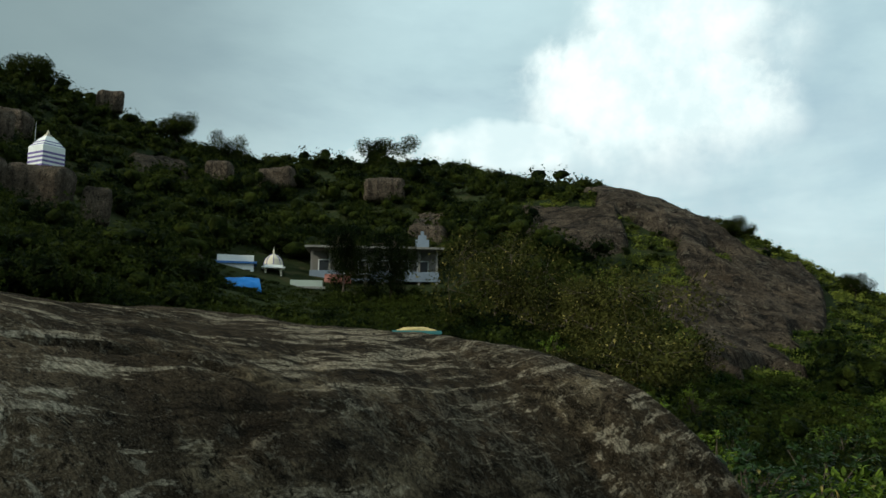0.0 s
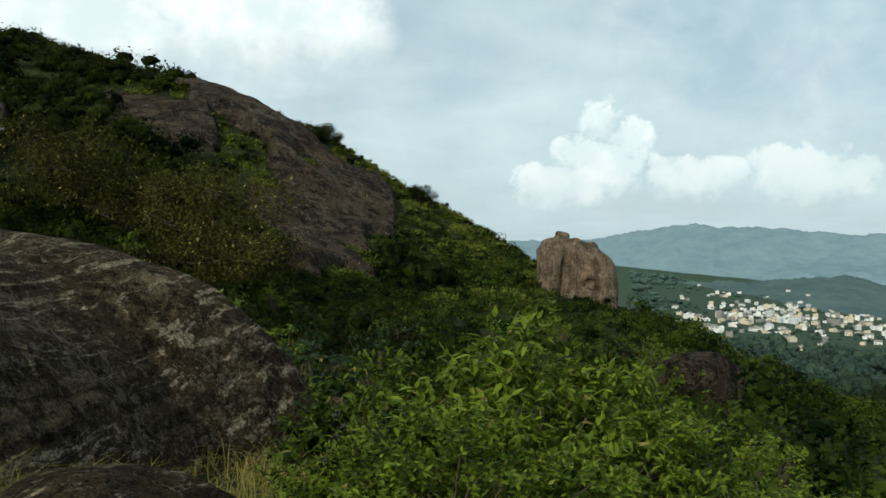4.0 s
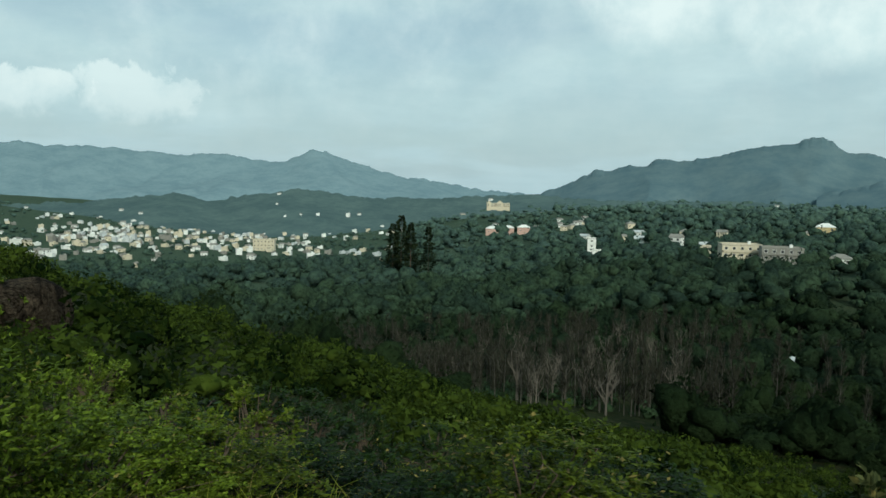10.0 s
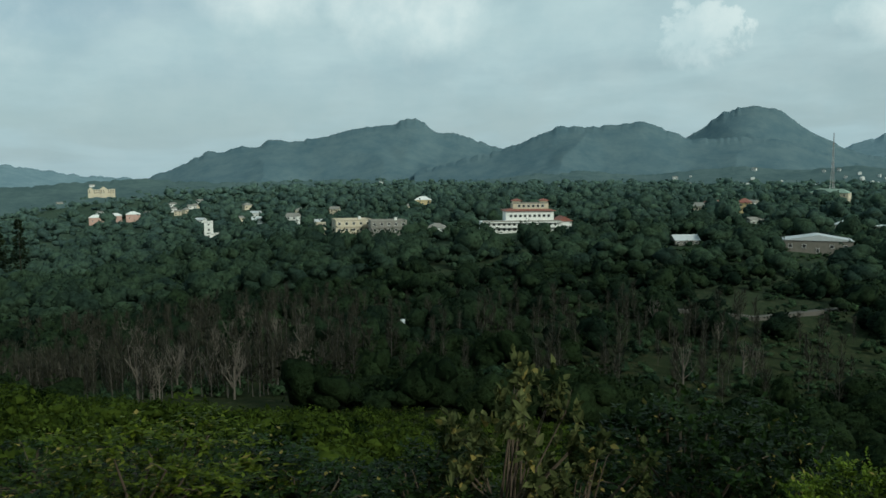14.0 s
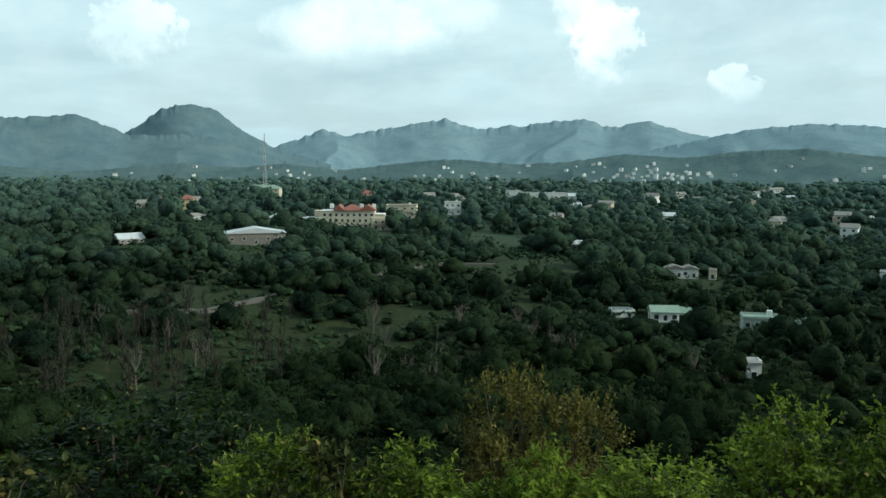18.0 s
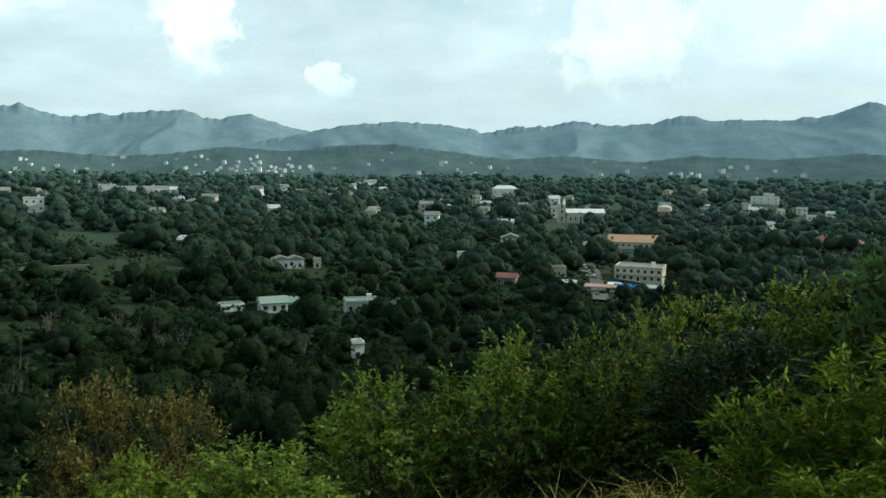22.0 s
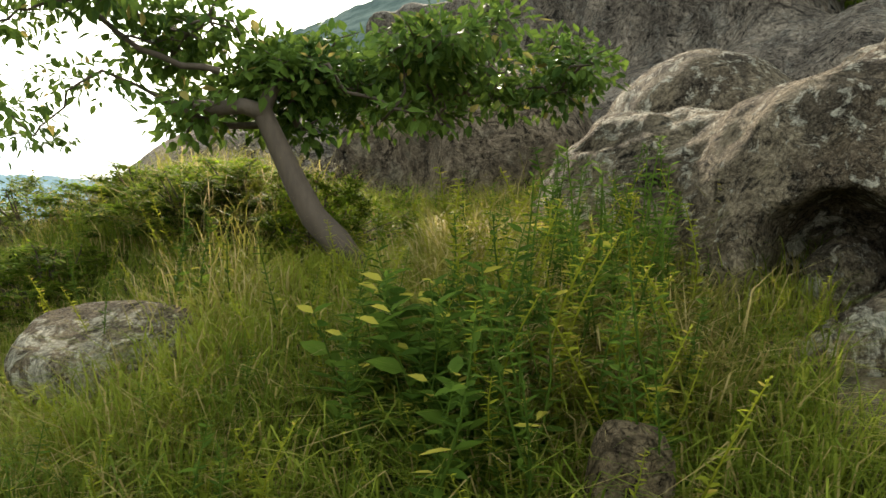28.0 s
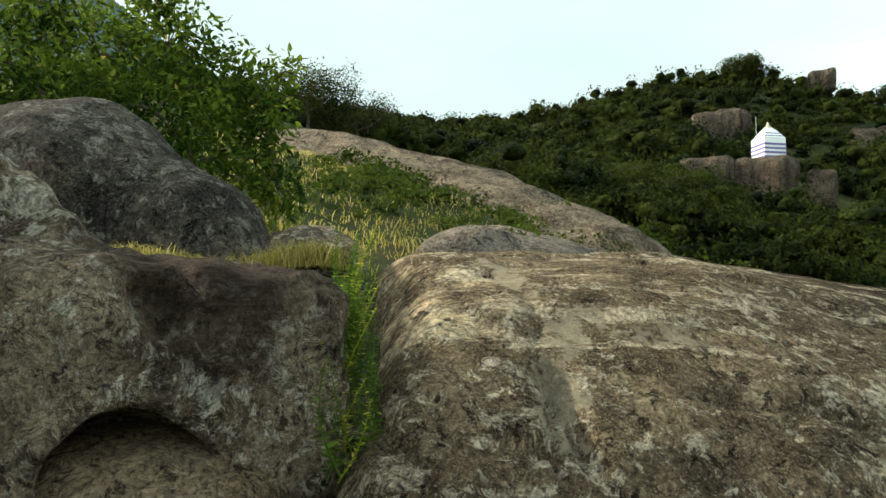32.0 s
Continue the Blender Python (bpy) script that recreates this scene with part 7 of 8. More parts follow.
def far_houses(slope, n, seed, low, size):
    """White specks of houses on the hazy foothills."""
    az, V = SLOPES[slope]
    g = np.random.default_rng(seed)
    first = house("foothill_house", "tiny white house on the hazy foothills", (0, 0, 0), 0, 10, 8, 6, 2, 3, "flat", "white", "grey", group="houses on the foothills", simple=True, sink=8)
    for k in range(n):
        i = int(np.clip(g.normal(g.choice([.15, .4, .62, .8, .95]), .06), .03, .97) * len(az))
        q = V[int(g.uniform(low, .97) * 51), i]
        m = pose(float(q[0]), float(q[1]), float(q[2]), 0, 0, float(az[i]) + g.uniform(-30, 30))
        o = copy_thing(first, m) if k else first
        o.matrix_basis = m
        s = g.uniform(*size) / 10
        o.scale = (s * g.uniform(.8, 1.8), s, s)


far_houses("backdrop_hillocks_south", 60, 511, .6, (4.5, 8))
far_houses("backdrop_hillocks", 14, 512, .5, (4, 7))


def hotel():
    """The white tiered building with red roofs on its knoll."""
    r = ground_range(-95.9, -4.5)
    x, y, z = place(-95.9, r)
    k = math.radians(6.2) * r / 48
    e = thing("tiered_hotel", "large white tiered building with red tiled roofs on a knoll", "hotel", at=(x, y, z), turn=-95.9 + 10)
    e.scale = (k, k, k)
    part("wall", boxes((-2, 0, 1.5, 44, 16, 9), (-2, -8.6, 5.9, 45, 1.6, .4)), PAINT["white"], e)
    part("upper_wall", boxes((3, 2, 9, 27, 12, 6)), PAINT["white"], e)
    part("top_wall", boxes((4, 3, 14.5, 20, 9, 3)), PAINT["cream"], e)
    o = part("roof", prism(28, 13, 1.8, .6, "hip"), PAINT["red"], e)
    o.location = (3, 2, 12.1)
    for sx, w in ((-3.5, 5), (12, 4.5)):
        o = part("roof_turret", prism(w, 4, 1.0, .5, "hip"), PAINT["red"], e)
        o.location = (sx, 3, 17.6)
        part("turret", boxes((sx, 3, 16.7, w - .6, 3.4, 1.4)), PAINT["cream"], e)
    part("wing_wall", boxes((22, -1, 2.2, 8, 13, 8)), PAINT["white"], e)
    o = part("wing_roof", prism(8, 13, 2.4, .6, "gable_front"), PAINT["red"], e)
    o.location = (22, -1, 6.4)
    part("parapet", boxes((-2, -8, 6.5, 44, .3, .9), (4, -1.6, 16.3, 20, .3, .8)), PAINT["grey"], e)
    for row, x0, x1, n, yy in ((1.9, -22, 18, 14, -8.0), (4.6, -22, 18, 14, -8.0), (9.2, -9, 15, 9, -4.0), (14.6, -4, 12, 6, -1.5), (3.0, 20, 24, 2, -7.5)):
        for i in range(n):
            opening("window", e, x0 + (i + .5) * (x1 - x0) / n, yy, row, 1.5, 1.4)
    part("balcony", boxes((-2, -9.2, 3.2, 44, 1.6, .3), (-2, -9.9, 3.8, 44, .15, .9)), PAINT["white"], e)


def cream_complex():
    """The cream and red block with its stepped wings."""
    r = ground_range(-122.0, -4.4)
    x, y, z = place(-122.0, r)
    k = math.radians(5.6) * r / 44
    e = thing("cream_complex", "large cream building with red roofs and stepped terraces", "hotel", at=(x, y, z), turn=-122 - 6)
    e.scale = (k, k, k)
    part("wall", boxes((2, 0, 3.5, 30, 13, 13)), PAINT["cream"], e)
    part("wing_wall", boxes((-17, -1, 2, 12, 12, 8), (-13, 1, 6, 8, 9, 8)), PAINT["cream"], e)
    part("wing_wall", boxes((18, 1, 3, 9, 11, 10)), PAINT["cream"], e)
    part("terrace", boxes((-17, -1, 6.1, 12.6, 12.6, .3), (-17, -7.2, 3.2, 12.6, 1.4, .3), (2, 0, 10.1, 30.6, 13.6, .3), (18, 1, 8.1, 9.6, 11.6, .3)), PAINT["white"], e)
    for sx, w, kind in ((4, 13, "hip"), (13, 8, "gable_front"), (-3, 5, "gable_front")):
        o = part("roof", prism(w, 12, 3.2, .6, kind), PAINT["red"], e)
        o.location = (sx, -.6, 10.4)
    for sx in (-8, 9, 16):
        part("water_tank", boxes((sx, 3, 12.3, 2, 2, 2.6)), PAINT["white"], e)
    for zz in (1.6, 4.6, 7.8):
        for i in range(9):
            opening("window", e, -11 + i * 3.3, -6.5, zz, 1.5, 1.6)
    for zz in (1.4, 4.4):
        for i in range(4):
            opening("window", e, -21.5 + i * 3, -7.0, zz, 1.6, 1.5)
        for i in range(3):
            opening("window", e, 15 + i * 3, -4.5, zz, 1.5, 1.5)


def fort():
    """The sunlit hotel on the far hill."""
    r = 1480.0
    x, y, z = place(-66.6, r, el=-1.35)
    e = thing("hill_palace", "orange-cream palace hotel with towers on a far wooded hill", "hotel", at=(x, y, z), turn=-66.6)
    e.scale = (.85, .85, .8)
    part("wall", boxes((0, 0, -3, 50, 16, 16), (-20, -2, -3, 9, 18, 19), (4, -2, -2.5, 12, 18, 20), (22, -2, -3, 7, 18, 18)), PAINT["cream"], e)
    part("tower", boxes((4, 0, 8.8, 6, 6, 3), (-20, 0, 7.6, 5, 5, 3)), PAINT["cream"], e)
    for zz in (-1.5, 2.5):
        for i in range(11):
            opening("window", e, -22 + i * 4.4, -11.2 if i in (0, 5, 6, 10) else -8.1, zz, 2.0, 2.4)


def church():
    r = ground_range(-167.2, -4.4)
    x, y, z = place(-167.2, r)
    k = math.radians(3.6) * r / 40
    e = thing("church", "pale church with a twin-spired tower above the trees", "church", at=(x, y, z), turn=-167.2 + 12)
    e.scale = (k, k, k)
    part("nave", boxes((4, 0, 2.5, 30, 10, 11)), PAINT["cream"], e)
    o = part("roof", prism(30, 10, 3, .6, "gable"), PAINT["white"], e)
    o.location = (4, 0, 8.3)
    part("tower", boxes((-15, -1, 5, 5.6, 6, 15), (-15, -1, 12.6, 6.4, 6.8, .5), (-17, -1, 13.6, 1.8, 1.8, 2.6), (-13, -1, 13.6, 1.8, 1.8, 2.6)), PAINT["cream"], e)
    for sx in (-17, -13):
        bm = bmesh.new()
        bmesh.ops.create_cone(bm, cap_ends=True, segments=4, radius1=1.5, radius2=.1, depth=5.0, matrix=Matrix.Translation((sx, -1, 17.3)))
        part("spire", bm, PAINT["white"], e)
    for i in range(7):
        opening("window", e, -8 + i * 4, -5, 3.6, 1.2, 3.0)
    for zz in (4, 9, 13):
        opening("window", e, -15, -4.5, zz, 1.6, 2.2)


def water_tower():
    r = ground_range(-173.1, -4.3)
    x, y, z = place(-173.1, r)
    k = math.radians(1.0) * r / 11
    e = thing("water_tower", "round water tower with orange piers and a cream tank", "water tower", at=(x, y, z))
    e.scale = (k, k, k)
    bm = bmesh.new()
    bmesh.ops.create_cone(bm, cap_ends=True, segments=24, radius1=5.4, radius2=5.4, depth=3.4, matrix=Matrix.Translation((0, 0, 11.5)))
    bmesh.ops.create_cone(bm, cap_ends=True, segments=24, radius1=5.4, radius2=2.2, depth=1.6, matrix=Matrix.Translation((0, 0, 14)))
    part("tank", bm, PAINT["cream"], e)
    for i in range(8):
        a = i * math.pi / 4
        part("pier", boxes((3.7 * math.cos(a), 3.7 * math.sin(a), 3.5, 1.2, 1.2, 13)), PAINT["orange"], e)
    part("ring_beam", boxes((0, 0, 4.8, 8.4, 8.4, .7)), PAINT["orange"], e)


def mast():
    """The lattice radio mast."""
    az, r = -116.35, ground_range(-116.3, -2.3) + 20
    x, y, z = place(az, r)
    h = EYE + r * math.tan(radians(2.2)) - z
    e = thing("radio_mast", "tall slender red and white lattice radio mast", "mast", at=(x, y, z))
    n = 14
    for s, (dx, dy) in enumerate(((-1, -1), (1, -1), (0, 1.2))):
        v, f = tubes([([(dx * 2.4, dy * 2.4, 0), (dx * .9, dy * .9, h * .45), (dx * .2, dy * .2, h)], [.35, .3, .16])], 5)
        solid("leg", v, f, PAINT["steel"], e)
    for i in range(n):
        t = i / n
        w = 2.4 * (1 - t) + .25
        v, f = tubes([([(-w, -w, h * t), (w, -w, h * (t + .5 / n)), (0, w * 1.2, h * (t + 1 / n)), (-w, -w, h * (t + 1 / n))], [.14] * 4)], 4)
        solid("brace", v, f, PAINT["red" if i % 2 else "white"], e)


hotel()
cream_complex()
fort()
church()
water_tower()
mast()


# ---- the hillside temple ----
def chhatri():
    """Open domed pavilion."""
    x, y, z = place(25.0, 84, el=3.6)
    e = thing("domed_pavilion", "small open pavilion with a white striped dome and finial", "pavilion", at=(x, y, z), turn=25)
    e.scale = (.72, .72, .82)
    part("plinth", boxes((0, 0, -1.0, 3.2, 3.2, 2.4)), PAINT["white"], e)
    for sx in (-1.1, 1.1):
        for sy in (-1.1, 1.1):
            part("column", boxes((sx, sy, 1.2, .28, .28, 2.2), (sx, sy, .25, .42, .42, .2), (sx, sy, 2.2, .42, .42, .2)), PAINT["cream"], e)
    part("eave_slab", boxes((0, 0, 2.4, 3.3, 3.3, .18), (0, 0, 2.6, 2.7, 2.7, .3)), PAINT["white"], e)
    ring = 24
    prof = [(1.35, 0), (1.32, .35), (1.12, .8), (.75, 1.15), (.35, 1.38), (.12, 1.5), (.1, 1.9), (.02, 2.3)]
    v = [(r * math.cos(2 * math.pi * k / ring), r * math.sin(2 * math.pi * k / ring), 2.75 + h) for r, h in prof for k in range(ring)]
    f = [(i * ring + k, i * ring + (k + 1) % ring, (i + 1) * ring + (k + 1) % ring, (i + 1) * ring + k) for i in range(len(prof) - 1) for k in range(ring)]
    solid("dome", v, f, PAINT["cream"], e, True)
    for k in range(8):
        a = k * math.pi / 4
        v, f = tubes([([(1.37 * math.cos(a), 1.37 * math.sin(a), 2.8), (1.15 * math.cos(a), 1.15 * math.sin(a), 3.56), (.4 * math.cos(a), .4 * math.sin(a), 4.14)], [.07, .06, .03])], 5)
        solid("rib", v, f, PAINT["purple"], e)


def veranda():
    """The long two-storey house with open verandas."""
    x, y, z = place(17.8, 88, el=2.0)
    e = thing("temple_house", "long two-storey house with open white-railed verandas under trees", "house", at=(x, y, z), turn=18)
    # darker stone and wash colours stand in for the trees' shade here
    part("wall", boxes((0, 2.2, 2.6, 14, 3.5, 9.2)), PAINT["stone"], e)
    part("roof", boxes((0, .4, 6.75, 15, 7.4, .22)), PAINT["stone"], e)
    part("upper_floor", boxes((0, -.6, 3.3, 14.4, 3.4, .25)), PAINT["shaded_wash"], e)
    part("railing", boxes((3.2, -2.2, 3.85, 7.6, .12, .8), (-5.2, -2.2, 3.85, 3.6, .12, .8)), PAINT["shaded_wash"], e)
    for i in range(8):
        part("column", boxes((-6.8 + i * 1.94, -2.1, 5.05, .22, .22, 3.3), (-6.8 + i * 1.94, -2.1, .9, .26, .26, 5.0)), PAINT["stone"], e)
    for i in range(6):
        opening("window", e, -5.6 + i * 2.2, .45, 4.9, 1.1, 1.4)
        opening("door", e, -5.6 + i * 2.2, .45, 1.3, 1.1, 2.2)
    part("white_wall", boxes((-1.6, -2.4, 1.5, 3.4, .2, 2.6)), PAINT["shaded_wash"], e, "pale blue-white wall panel")
    o = part("awning", prism(2.6, 2.0, .8, .1, "gable"), PAINT["red"], e, "red cloth awning")
    o.location = (-3.9, -2.9, 3.0)
    part("gable_idol", boxes((5.2, -1.2, 7.4, 1.5, .5, 1.0), (5.2, -1.2, 8.1, .9, .45, .6), (5.2, -1.2, 8.6, .35, .4, .5)), PAINT["shaded_wash"], e, "small white arched roof shrine")


house("blue_house", "small white house with blue windows beside the temple", place(27.6, 84, el=3.1), 27, 3.6, 4.0, 2.9, 1, 3, "flat", "white", "blue", sink=1.5)
house("blue_house", "low pale blue house with a white railing", place(22.6, 82, el=1.8), 20, 3.2, 3.0, 2.4, 1, 2, "flat", "mint", "grey", sink=1.5)
chhatri()
veranda()


def cloth():
    x, y, z = place(27.1, 69, el=3.15)
    u, w = np.meshgrid(np.linspace(-1.4, 1.4, 24), np.linspace(0, 1, 16), indexing="ij")
    v = np.stack([u + w * .25, -w * 1.5 + .12 * bumps(u, w * 3, scale=1.5, seed=8), 1.25 * (1 - w ** 1.4) + .14 * bumps(u, w * 3, scale=1.2, octaves=3, seed=9)], -1).reshape(-1, 3)
    i, j = np.meshgrid(np.arange(23), np.arange(15), indexing="ij")
    f = np.stack([i * 16 + j, i * 16 + j + 1, (i + 1) * 16 + j + 1, (i + 1) * 16 + j], -1).reshape(-1, 4)
    o = solid("tarpaulin", v, f, PAINT["tarp"], smooth=True)
    o.matrix_basis = pose(x, y, z, 0, 0, 27)
    m = o.modifiers.new("thick", "SOLIDIFY")
    m.thickness = .03
    return tagged(o, "bright blue tarpaulin draped over a boulder", "tarpaulin")


cloth()
loose_rock("tarp_boulder", "brown boulder under the blue tarpaulin", 27.6, 75.2, (3.2, 2.6, 3.4), 91, M_FARROCK, .2, el=3.4)
M_HILLBLOCK = granite("boulder_granite", ((0.07, 0.054, 0.04), (0.18, 0.138, 0.10)), lichen=(0.2, 0.17, 0.13), lichen_amount=0.4, streak=0.5, stain=(0.02, 0.016, 0.013), grain=0.3, warm=(0.17, 0.11, 0.065), cover=0.2)
for az, r, el, size, seed in ((31.5, 72, 5.8, (5.5, 4, 6), 92), (36.4, 160, 16.3, (5.2, 4, 4.4), 93), (28.6, 150, 11.6, (5, 4, 5.5), 94), (14, 100, 8.3, (5, 3.5, 5.5), 95), (36.8, 82, 9.95, (2.9, 2.5, 4.0), 96), (44.1, 82, 11.2, (5.6, 4.0, 4.6), 97), (40.3, 82, 11.0, (6.0, 4.4, 4.8), 98), (29.0, 130, 12.3, (4.6, 3.5, 4.4), 104), (42.2, 120, 14.3, (5, 4, 4.4), 105), (25, 135, 12.1, (6.5, 4, 4), 106), (17.2, 125, 11.6, (7, 4, 4), 107),
                              (43.5, 110, 14.2, (6, 4, 5), 99), (1.0, 118, 10.9, (7, 5, 6), 100), (-1.2, 112, 9.3, (4, 3.5, 5.5), 103)):
    loose_rock("hill_boulder", "large weathered brown granite boulder on the wooded hillside", az, r, size, seed, M_HILLBLOCK, .25, el=el, square=True)


def shrine():
    x, y, z = place(40.0, 84, el=10.7)
    e = thing("hill_shrine", "small white shrine with violet bands on a granite block", "shrine", at=(x, y, z), turn=40 + 33)
    part("wall", boxes((0, 0, .9, 2.3, 2.3, 2.4)), PAINT["white"], e)
    for k in range(4):
        part("band", boxes((0, 0, .2 + k * .42, 2.36, 2.36, .2)), PAINT["purple"], e, "painted violet band")
    bm = bmesh.new()
    prof = [(1.17, 2.1), (.96, 2.4), (.76, 2.7), (.55, 3.0), (.32, 3.25)]
    for (a, h0), (b, h1) in zip(prof[:-1], prof[1:]):
        lo, hi = [bm.verts.new((sx * a, sy * a, h0)) for sx, sy in ((-1, -1), (1, -1), (1, 1), (-1, 1))], [bm.verts.new((sx * b, sy * b, h1)) for sx, sy in ((-1, -1), (1, -1), (1, 1), (-1, 1))]
        for i in range(4):
            bm.faces.new((lo[i], lo[(i + 1) % 4], hi[(i + 1) % 4], hi[i]))
    part("spire", bm, PAINT["white"], e)
    for k in range(2):
        s = 1.06 - k * .2
        part("step", boxes((0, 0, 2.3 + k * .3, s * 2, s * 2, .09)), PAINT["purple"], e, "violet roof step")
    part("finial", boxes((0, 0, 3.35, .5, .5, .16), (0, 0, 3.55, .22, .22, .3), (0, 0, 3.78, .1, .1, .25)), PAINT["cream"], e)
    part("doorway", boxes((1.16, 0, .9, .08, .8, 1.5)), PAINT["blue"], e, "dark blue doorway")
    v, f = tubes([([(-.9, .6, 2.2), (-.9, .6, 4.6)], [.03, .02])], 5)
    solid("flagpole", v, f, PAINT["steel"], e)


shrine()


def straw_heap():
    x, y, z = place(14.6, 34, el=0.5)
    e = thing("straw_heap", "pile of yellow straw on a teal trough", "straw", at=(x, y, z), turn=14.6)
    part("trough", boxes((0, 0, -.15, 1.8, .9, .3), (0, -.45, .05, 1.9, .08, .24), (0, .45, .05, 1.9, .08, .24)), PAINT["teal"], e)
    v, f = nets(lambda X, Y, Z: ball(X, Y, Z, (0, 0, .1), (.85, .42, .36)) + worn(X, Y, Z, 12, .1, .05, 3), (-1.1, -.6, -.2), (1.1, .6, .7), .06)
    solid("straw", v, f, PAINT["straw"], e)
    e.scale = (1.1, .72, .55)
    return e


straw_heap()


def pinnacle():
    az, r = -26.4, 90
    x, y, z0 = place(az, r)
    a = radians(az)
    cx, cz = 0.0, EYE + r * math.tan(radians(-1.6))

    def f(X, Y, Z):
        d = block(X, Y, Z, (-.15, 0, -2.2), (4.3, 3.4, 6.2), (0, 3, 0), .7)
        d = smax(d, ball(X, Y, Z, (-1.5, 0, -4.6), (6.9, 5.6, 9.1)), .4)
        d = smin(d, block(X, Y, Z, (-3.3, 0, -.6), (1.2, 2.6, 3.7), (0, -4, 0), .5), .3)
        d = smin(d, block(X, Y, Z, (-1.9, -.2, 3.3), (.6, .9, 1.15), (0, -8, 0), .3), .4)
        d = smin(d, block(X, Y, Z, (-2.0, -.3, 4.4), (.8, .7, .32), (0, 6, 0), .2), .1)
        d = smax(d, -ball(X, Y, Z, (1.2, -3.5, -.6), (.4, .9, .35)), .1)
        d = smax(d, -ball(X, Y, Z, (3.2, -3.2, -3.2), (.6, .9, .9)), .1)
        d = smax(d, -block(X, Y, Z, (-2.0, -3.6, -1.5), (.18, .8, 4.5), (0, 8, 0), .1), .2)
        return d + worn(X, Y, Z, 77, .35, .1, .35) + .10 * np.sin(X * 3.2 + bumps(X, Y, Z, scale=.4, octaves=2, seed=78) * 2)
    v, q = nets(f, (-6, -5, -9.5), (6, 5, 6), .2)
    o = solid("rock_pinnacle", v, q, M_PINK, smooth=True)
    o.matrix_basis = pose(x, y, cz, 0, 0, az)
    return tagged(o, "upright pinkish granite pinnacle with a knobbed top", "rock")


pinnacle()


# ---- roads and street ----
def lane(name, label, points, wide, mat):
    """A strip laid on the land along points (azimuth, range)."""
    pts = np.array([polar(a, r) for a, r in points])
    t = np.linspace(0, len(pts) - 1, len(pts) * 14)
    x, y = np.interp(t, np.arange(len(pts)), pts[:, 0]), np.interp(t, np.arange(len(pts)), pts[:, 1])
    d = unit(np.stack([np.gradient(x), np.gradient(y)], -1))
    rows = [np.stack([x - d[:, 1] * s, y + d[:, 0] * s, land(x, y) + lift], -1) for s, lift in ((-wide / 2 - .6, -.8), (-wide / 2, .9), (wide / 2, .9), (wide / 2 + .6, -.8))]
    V = np.stack(rows, 1)
    n = len(x)
    i, j = np.meshgrid(np.arange(n - 1), np.arange(3), indexing="ij")
    F = np.stack([i * 4 + j, i * 4 + j + 1, (i + 1) * 4 + j + 1, (i + 1) * 4 + j], -1).reshape(-1, 4)[:, ::-1]
    return tagged(solid(name, V.reshape(-1, 3), F, PAINT[mat]), label, "road", kind="structure")


lane("road_1", "pale dirt lane through the valley scrub", ((-105, 268), (-108.7, 262), (-112, 262), (-115.5, 272), (-119, 290)), 2.6, "asphalt")
lane("road_2", "pale lane bending between trees", ((-123.5, 318), (-126, 335), (-129, 352), (-133, 350)), 2.6, "asphalt")
lane("road_3", "town street running between shops", ((-168.9, 300), (-168.6, 350), (-168.0, 410), (-167.6, 470)), 6, "asphalt")
lane("road_4", "short pale causeway among bare trees", ((-78.8, 212), (-82.4, 212)), 2.5, "asphalt")


def car(at, turn, paint, first=None):
    e = thing("car", "small parked car beside the street", "car", "cars on the street", at, turn)
    part("body", boxes((0, 0, .65, 3.9, 1.6, .7)), PAINT[paint], e)
    part("cabin", boxes((-.2, 0, 1.25, 2.1, 1.45, .55)), PAINT["glass"], e)
    for sx in (-1.25, 1.25):
        for sy in (-.75, .75):
            bm = bmesh.new()
            bmesh.ops.create_cone(bm, cap_ends=True, segments=14, radius1=.32, radius2=.32, depth=.22, matrix=Matrix.Translation((sx, sy, .32)) @ Matrix.Rotation(math.pi / 2, 4, "X"))
            part("wheel", bm, PAINT["black"], e)
    return e


for k, (az, r, paint) in enumerate(((-167.75, 372, "white"), (-167.6, 380, "grey"), (-167.55, 389, "white"), (-167.4, 398, "white"), (-167.3, 410, "red"), (-168.1, 362, "white"), (-169.4, 340, "blue"))):
    x, y, z = place(az, r)
    car((x, y, z + .9), az + 20, paint)
for k, (az, r, paint) in enumerate(((-168.3, 322, "pink"), (-169.4, 324, "orange"), (-170.4, 330, "tarp"), (-171.2, 334, "tarp"), (-169.9, 338, "white"), (-172.6, 340, "tin"), (-173.6, 345, "tin"), (-166.6, 330, "tin"))):
    x, y, z = place(az, r)
    e = thing("market_stall", "roadside stall under a coloured awning", "stall", "market stalls", (x, y, z), az)
    o = part("awning", prism(6, 4, .9, .3, "gable"), PAINT[paint], e)
    o.location = (0, 0, 2.9)
    for sx in (-2.7, 2.7):
        for sy in (-1.7, 1.7):
            part("post", boxes((sx, sy, .9, .14, .14, 3.9)), PAINT["steel"], e)
    part("counter", boxes((0, 0, .3, 5, 2.4, 1.4)), PAINT["grey"], e)


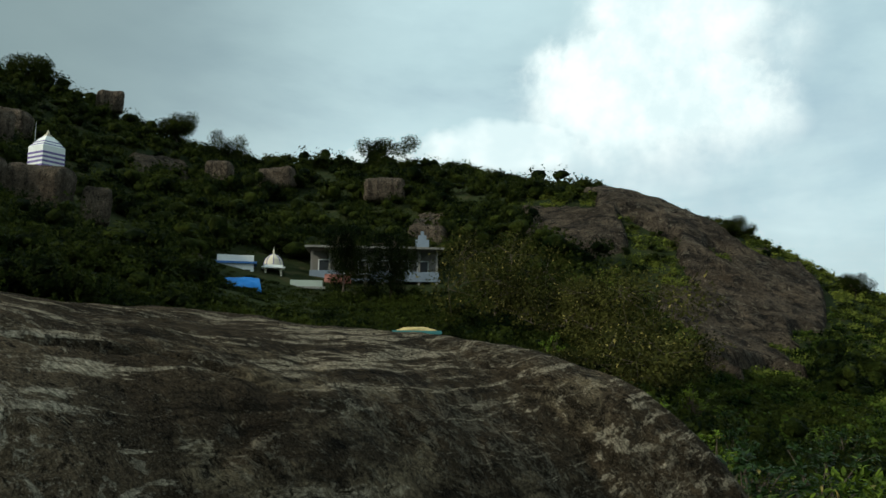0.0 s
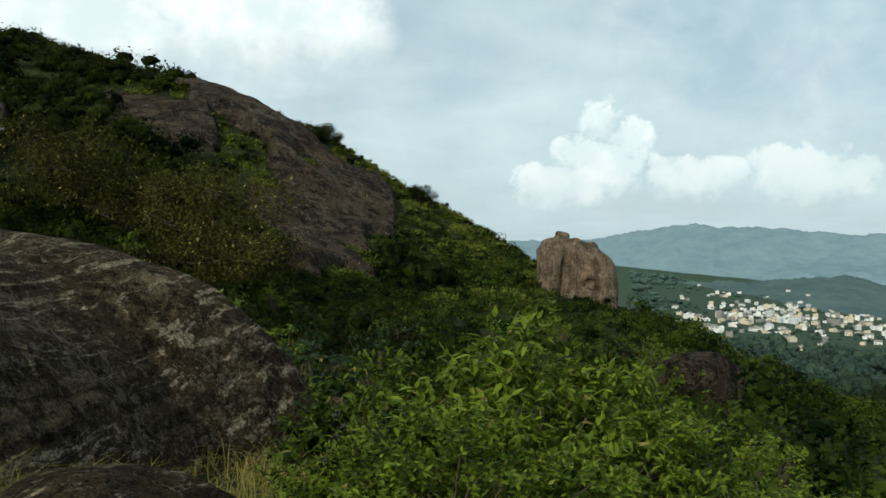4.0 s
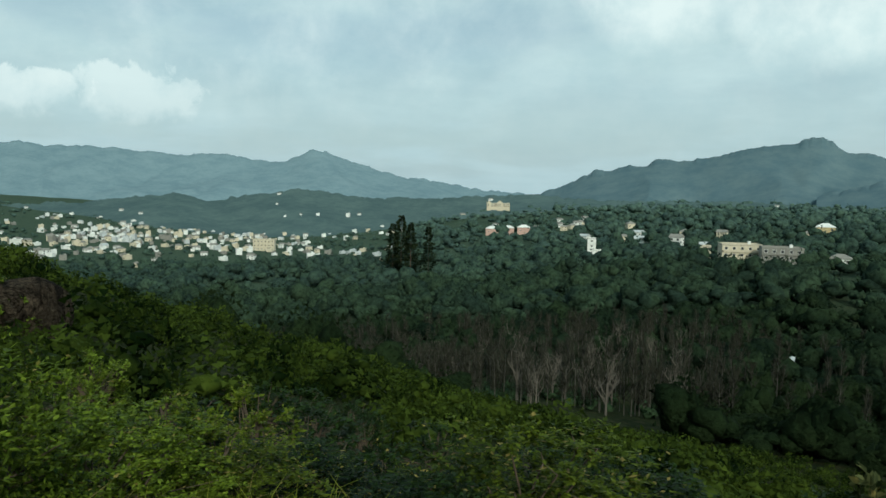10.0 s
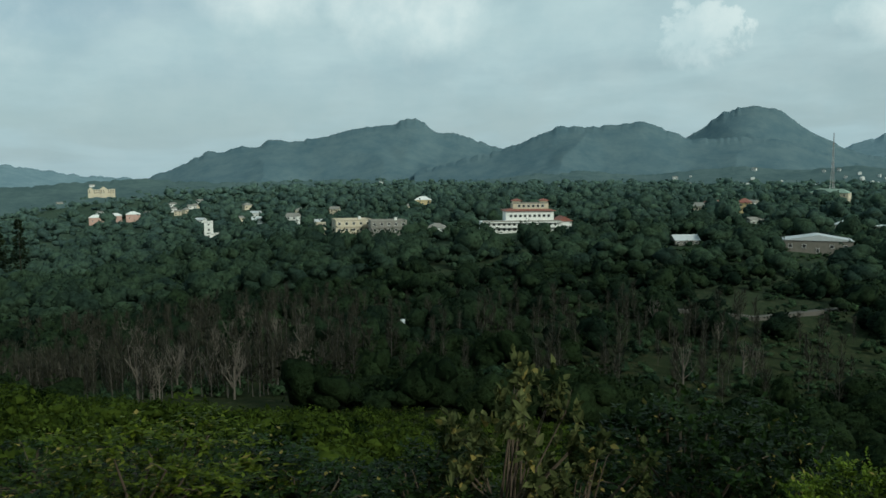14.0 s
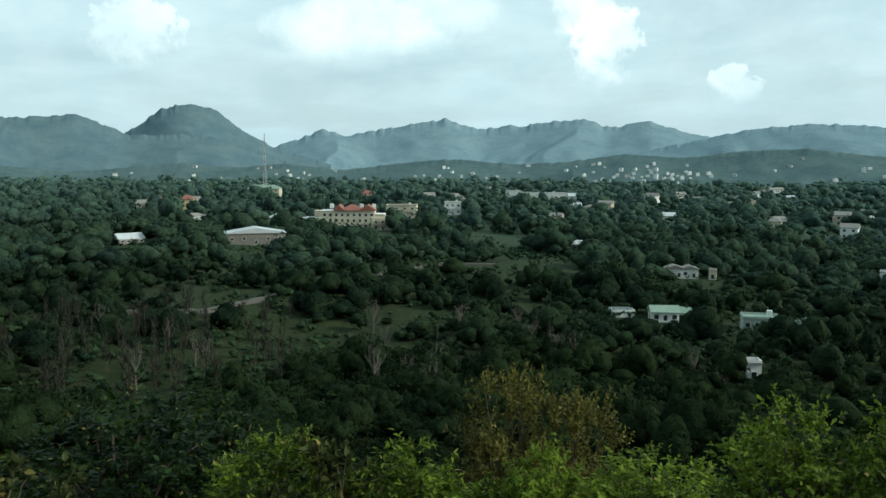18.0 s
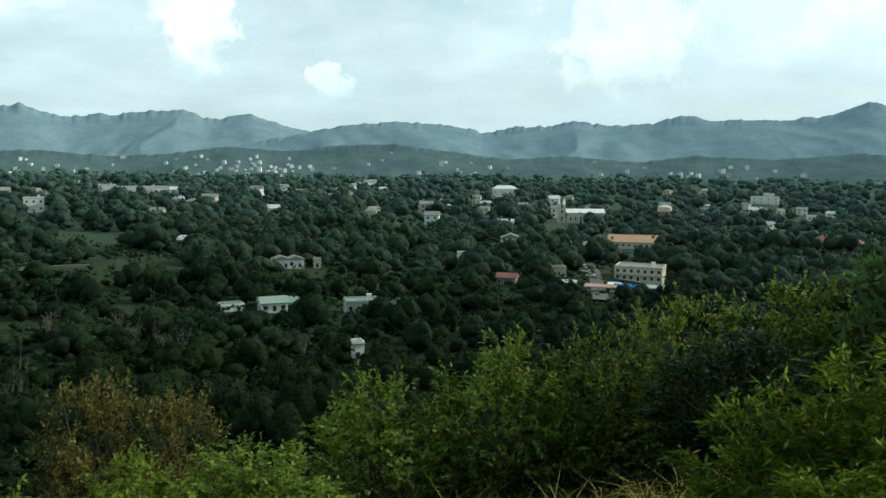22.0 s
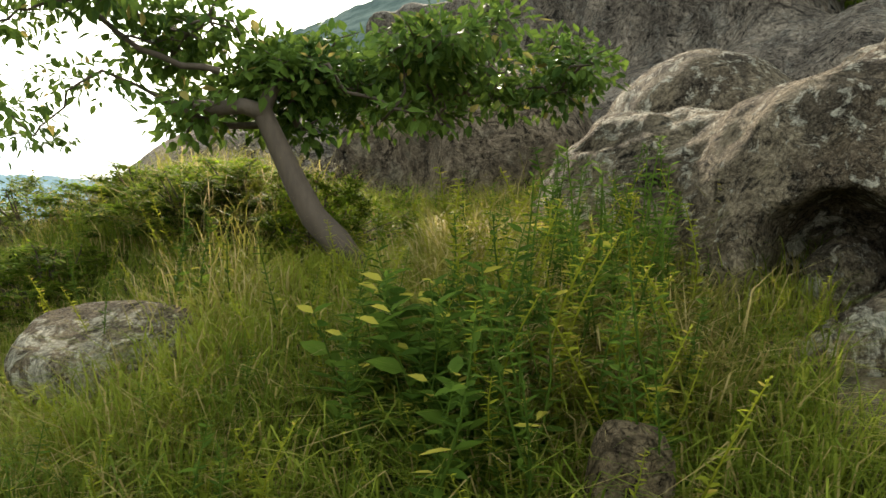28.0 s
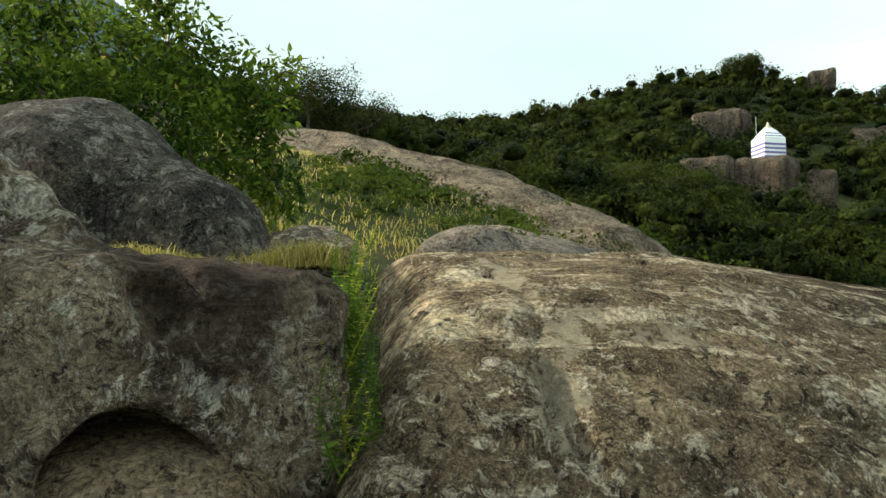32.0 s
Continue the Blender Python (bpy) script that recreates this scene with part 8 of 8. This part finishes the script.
# ---- pale bare trees and conifers of the valley ----
def bare_tree(seed):
    g = np.random.default_rng(seed)
    e = thing("bare_tree", "pale leafless tree with thin upright branches", "tree", "bare trees in the valley")
    lines = [([(0, 0, -1), (.1, .05, 2.5), (.0, .1, 5)], [.2, .16, .11])]
    twig = []
    for _ in range(9):
        a, t = g.uniform(0, 6.28), g.uniform(.3, 1)
        q = np.array([.05, .05, 5 * t])
        m = q + np.array([math.cos(a), math.sin(a), 0]) * g.uniform(.5, 1.1) + [0, 0, g.uniform(.8, 1.6)]
        w = m + np.array([math.cos(a), math.sin(a), 0]) * g.uniform(.2, 1.0) + [0, 0, g.uniform(1.0, 2.2)]
        lines.append(([q, m, w], [.09, .06, .025]))
        for _ in range(4):
            u = m + (w - m) * g.uniform(0, 1)
            twig.append(([u, u + g.normal(size=3) * .35 + [0, 0, .5], u + g.normal(size=3) * .5 + [0, 0, 1.1]], [.035, .025, .012]))
    v, f = tubes(lines, 5)
    solid("trunk", v, f, M_PALEBARK, e, True)
    v, f = tubes(twig, 3)
    solid("twig_crown", v, f, M_PALEBARK, e)
    return e


M_PALEBARK = bark("pale_bark", (0.06, 0.052, 0.042), (0.15, 0.13, 0.108))
bares = [bare_tree(600 + k) for k in range(4)]
g = np.random.default_rng(61)
for k in range(74):
    if k < 52:
        az, r = g.uniform(-80, -52), g.uniform(140, 250)
    else:
        az, r = g.uniform(-152, -100), g.uniform(150, 235)
    m = pose(*place(az, r), 0, 0, g.uniform(0, 360))
    o = bares[k] if k < 4 else copy_thing(bares[k % 4], m)
    o.matrix_basis = m
    s = g.uniform(.9, 1.5)
    o.scale = (s, s, s)


def conifer(az, r, el, seed):
    x, y, z = place(az, r)
    h = EYE + r * math.tan(radians(el)) - z
    g = np.random.default_rng(seed)
    e = thing("cypress", "tall dark conifer above the valley trees", "tree", "conifers", (x, y, z - .5))
    v, f = tubes([([(0, 0, 0), (0, 0, h * .97)], [.45, .08])], 6)
    solid("trunk", v, f, M_BARK, e)
    n = 700
    t = g.uniform(.08, 1, n)
    a = g.uniform(0, 6.28, n)
    tier = .75 + .35 * np.sin(t * 34 + seed) + .3 * np.sin(a * 3 + t * 9)
    w = h * .22 * (1 - t) ** .8 * tier * g.uniform(.3, 1.1, n)
    P = np.stack([np.cos(a) * w, np.sin(a) * w, t * h], -1)
    v, f = blades(P, np.stack([np.cos(a), np.sin(a), -.2 + 0 * a], -1), g.normal(size=(n, 3)) + [0, 0, 1], h * .06, h * .04, .1)
    solid("crown", v, f, M_WOODS_VALLEY, e)


for k, (az, el) in enumerate(((-59.0, -2.8), (-59.6, -2.2), (-60.3, -2.7), (-61.6, -3.0))):
    conifer(az, 640, el, 700 + k)
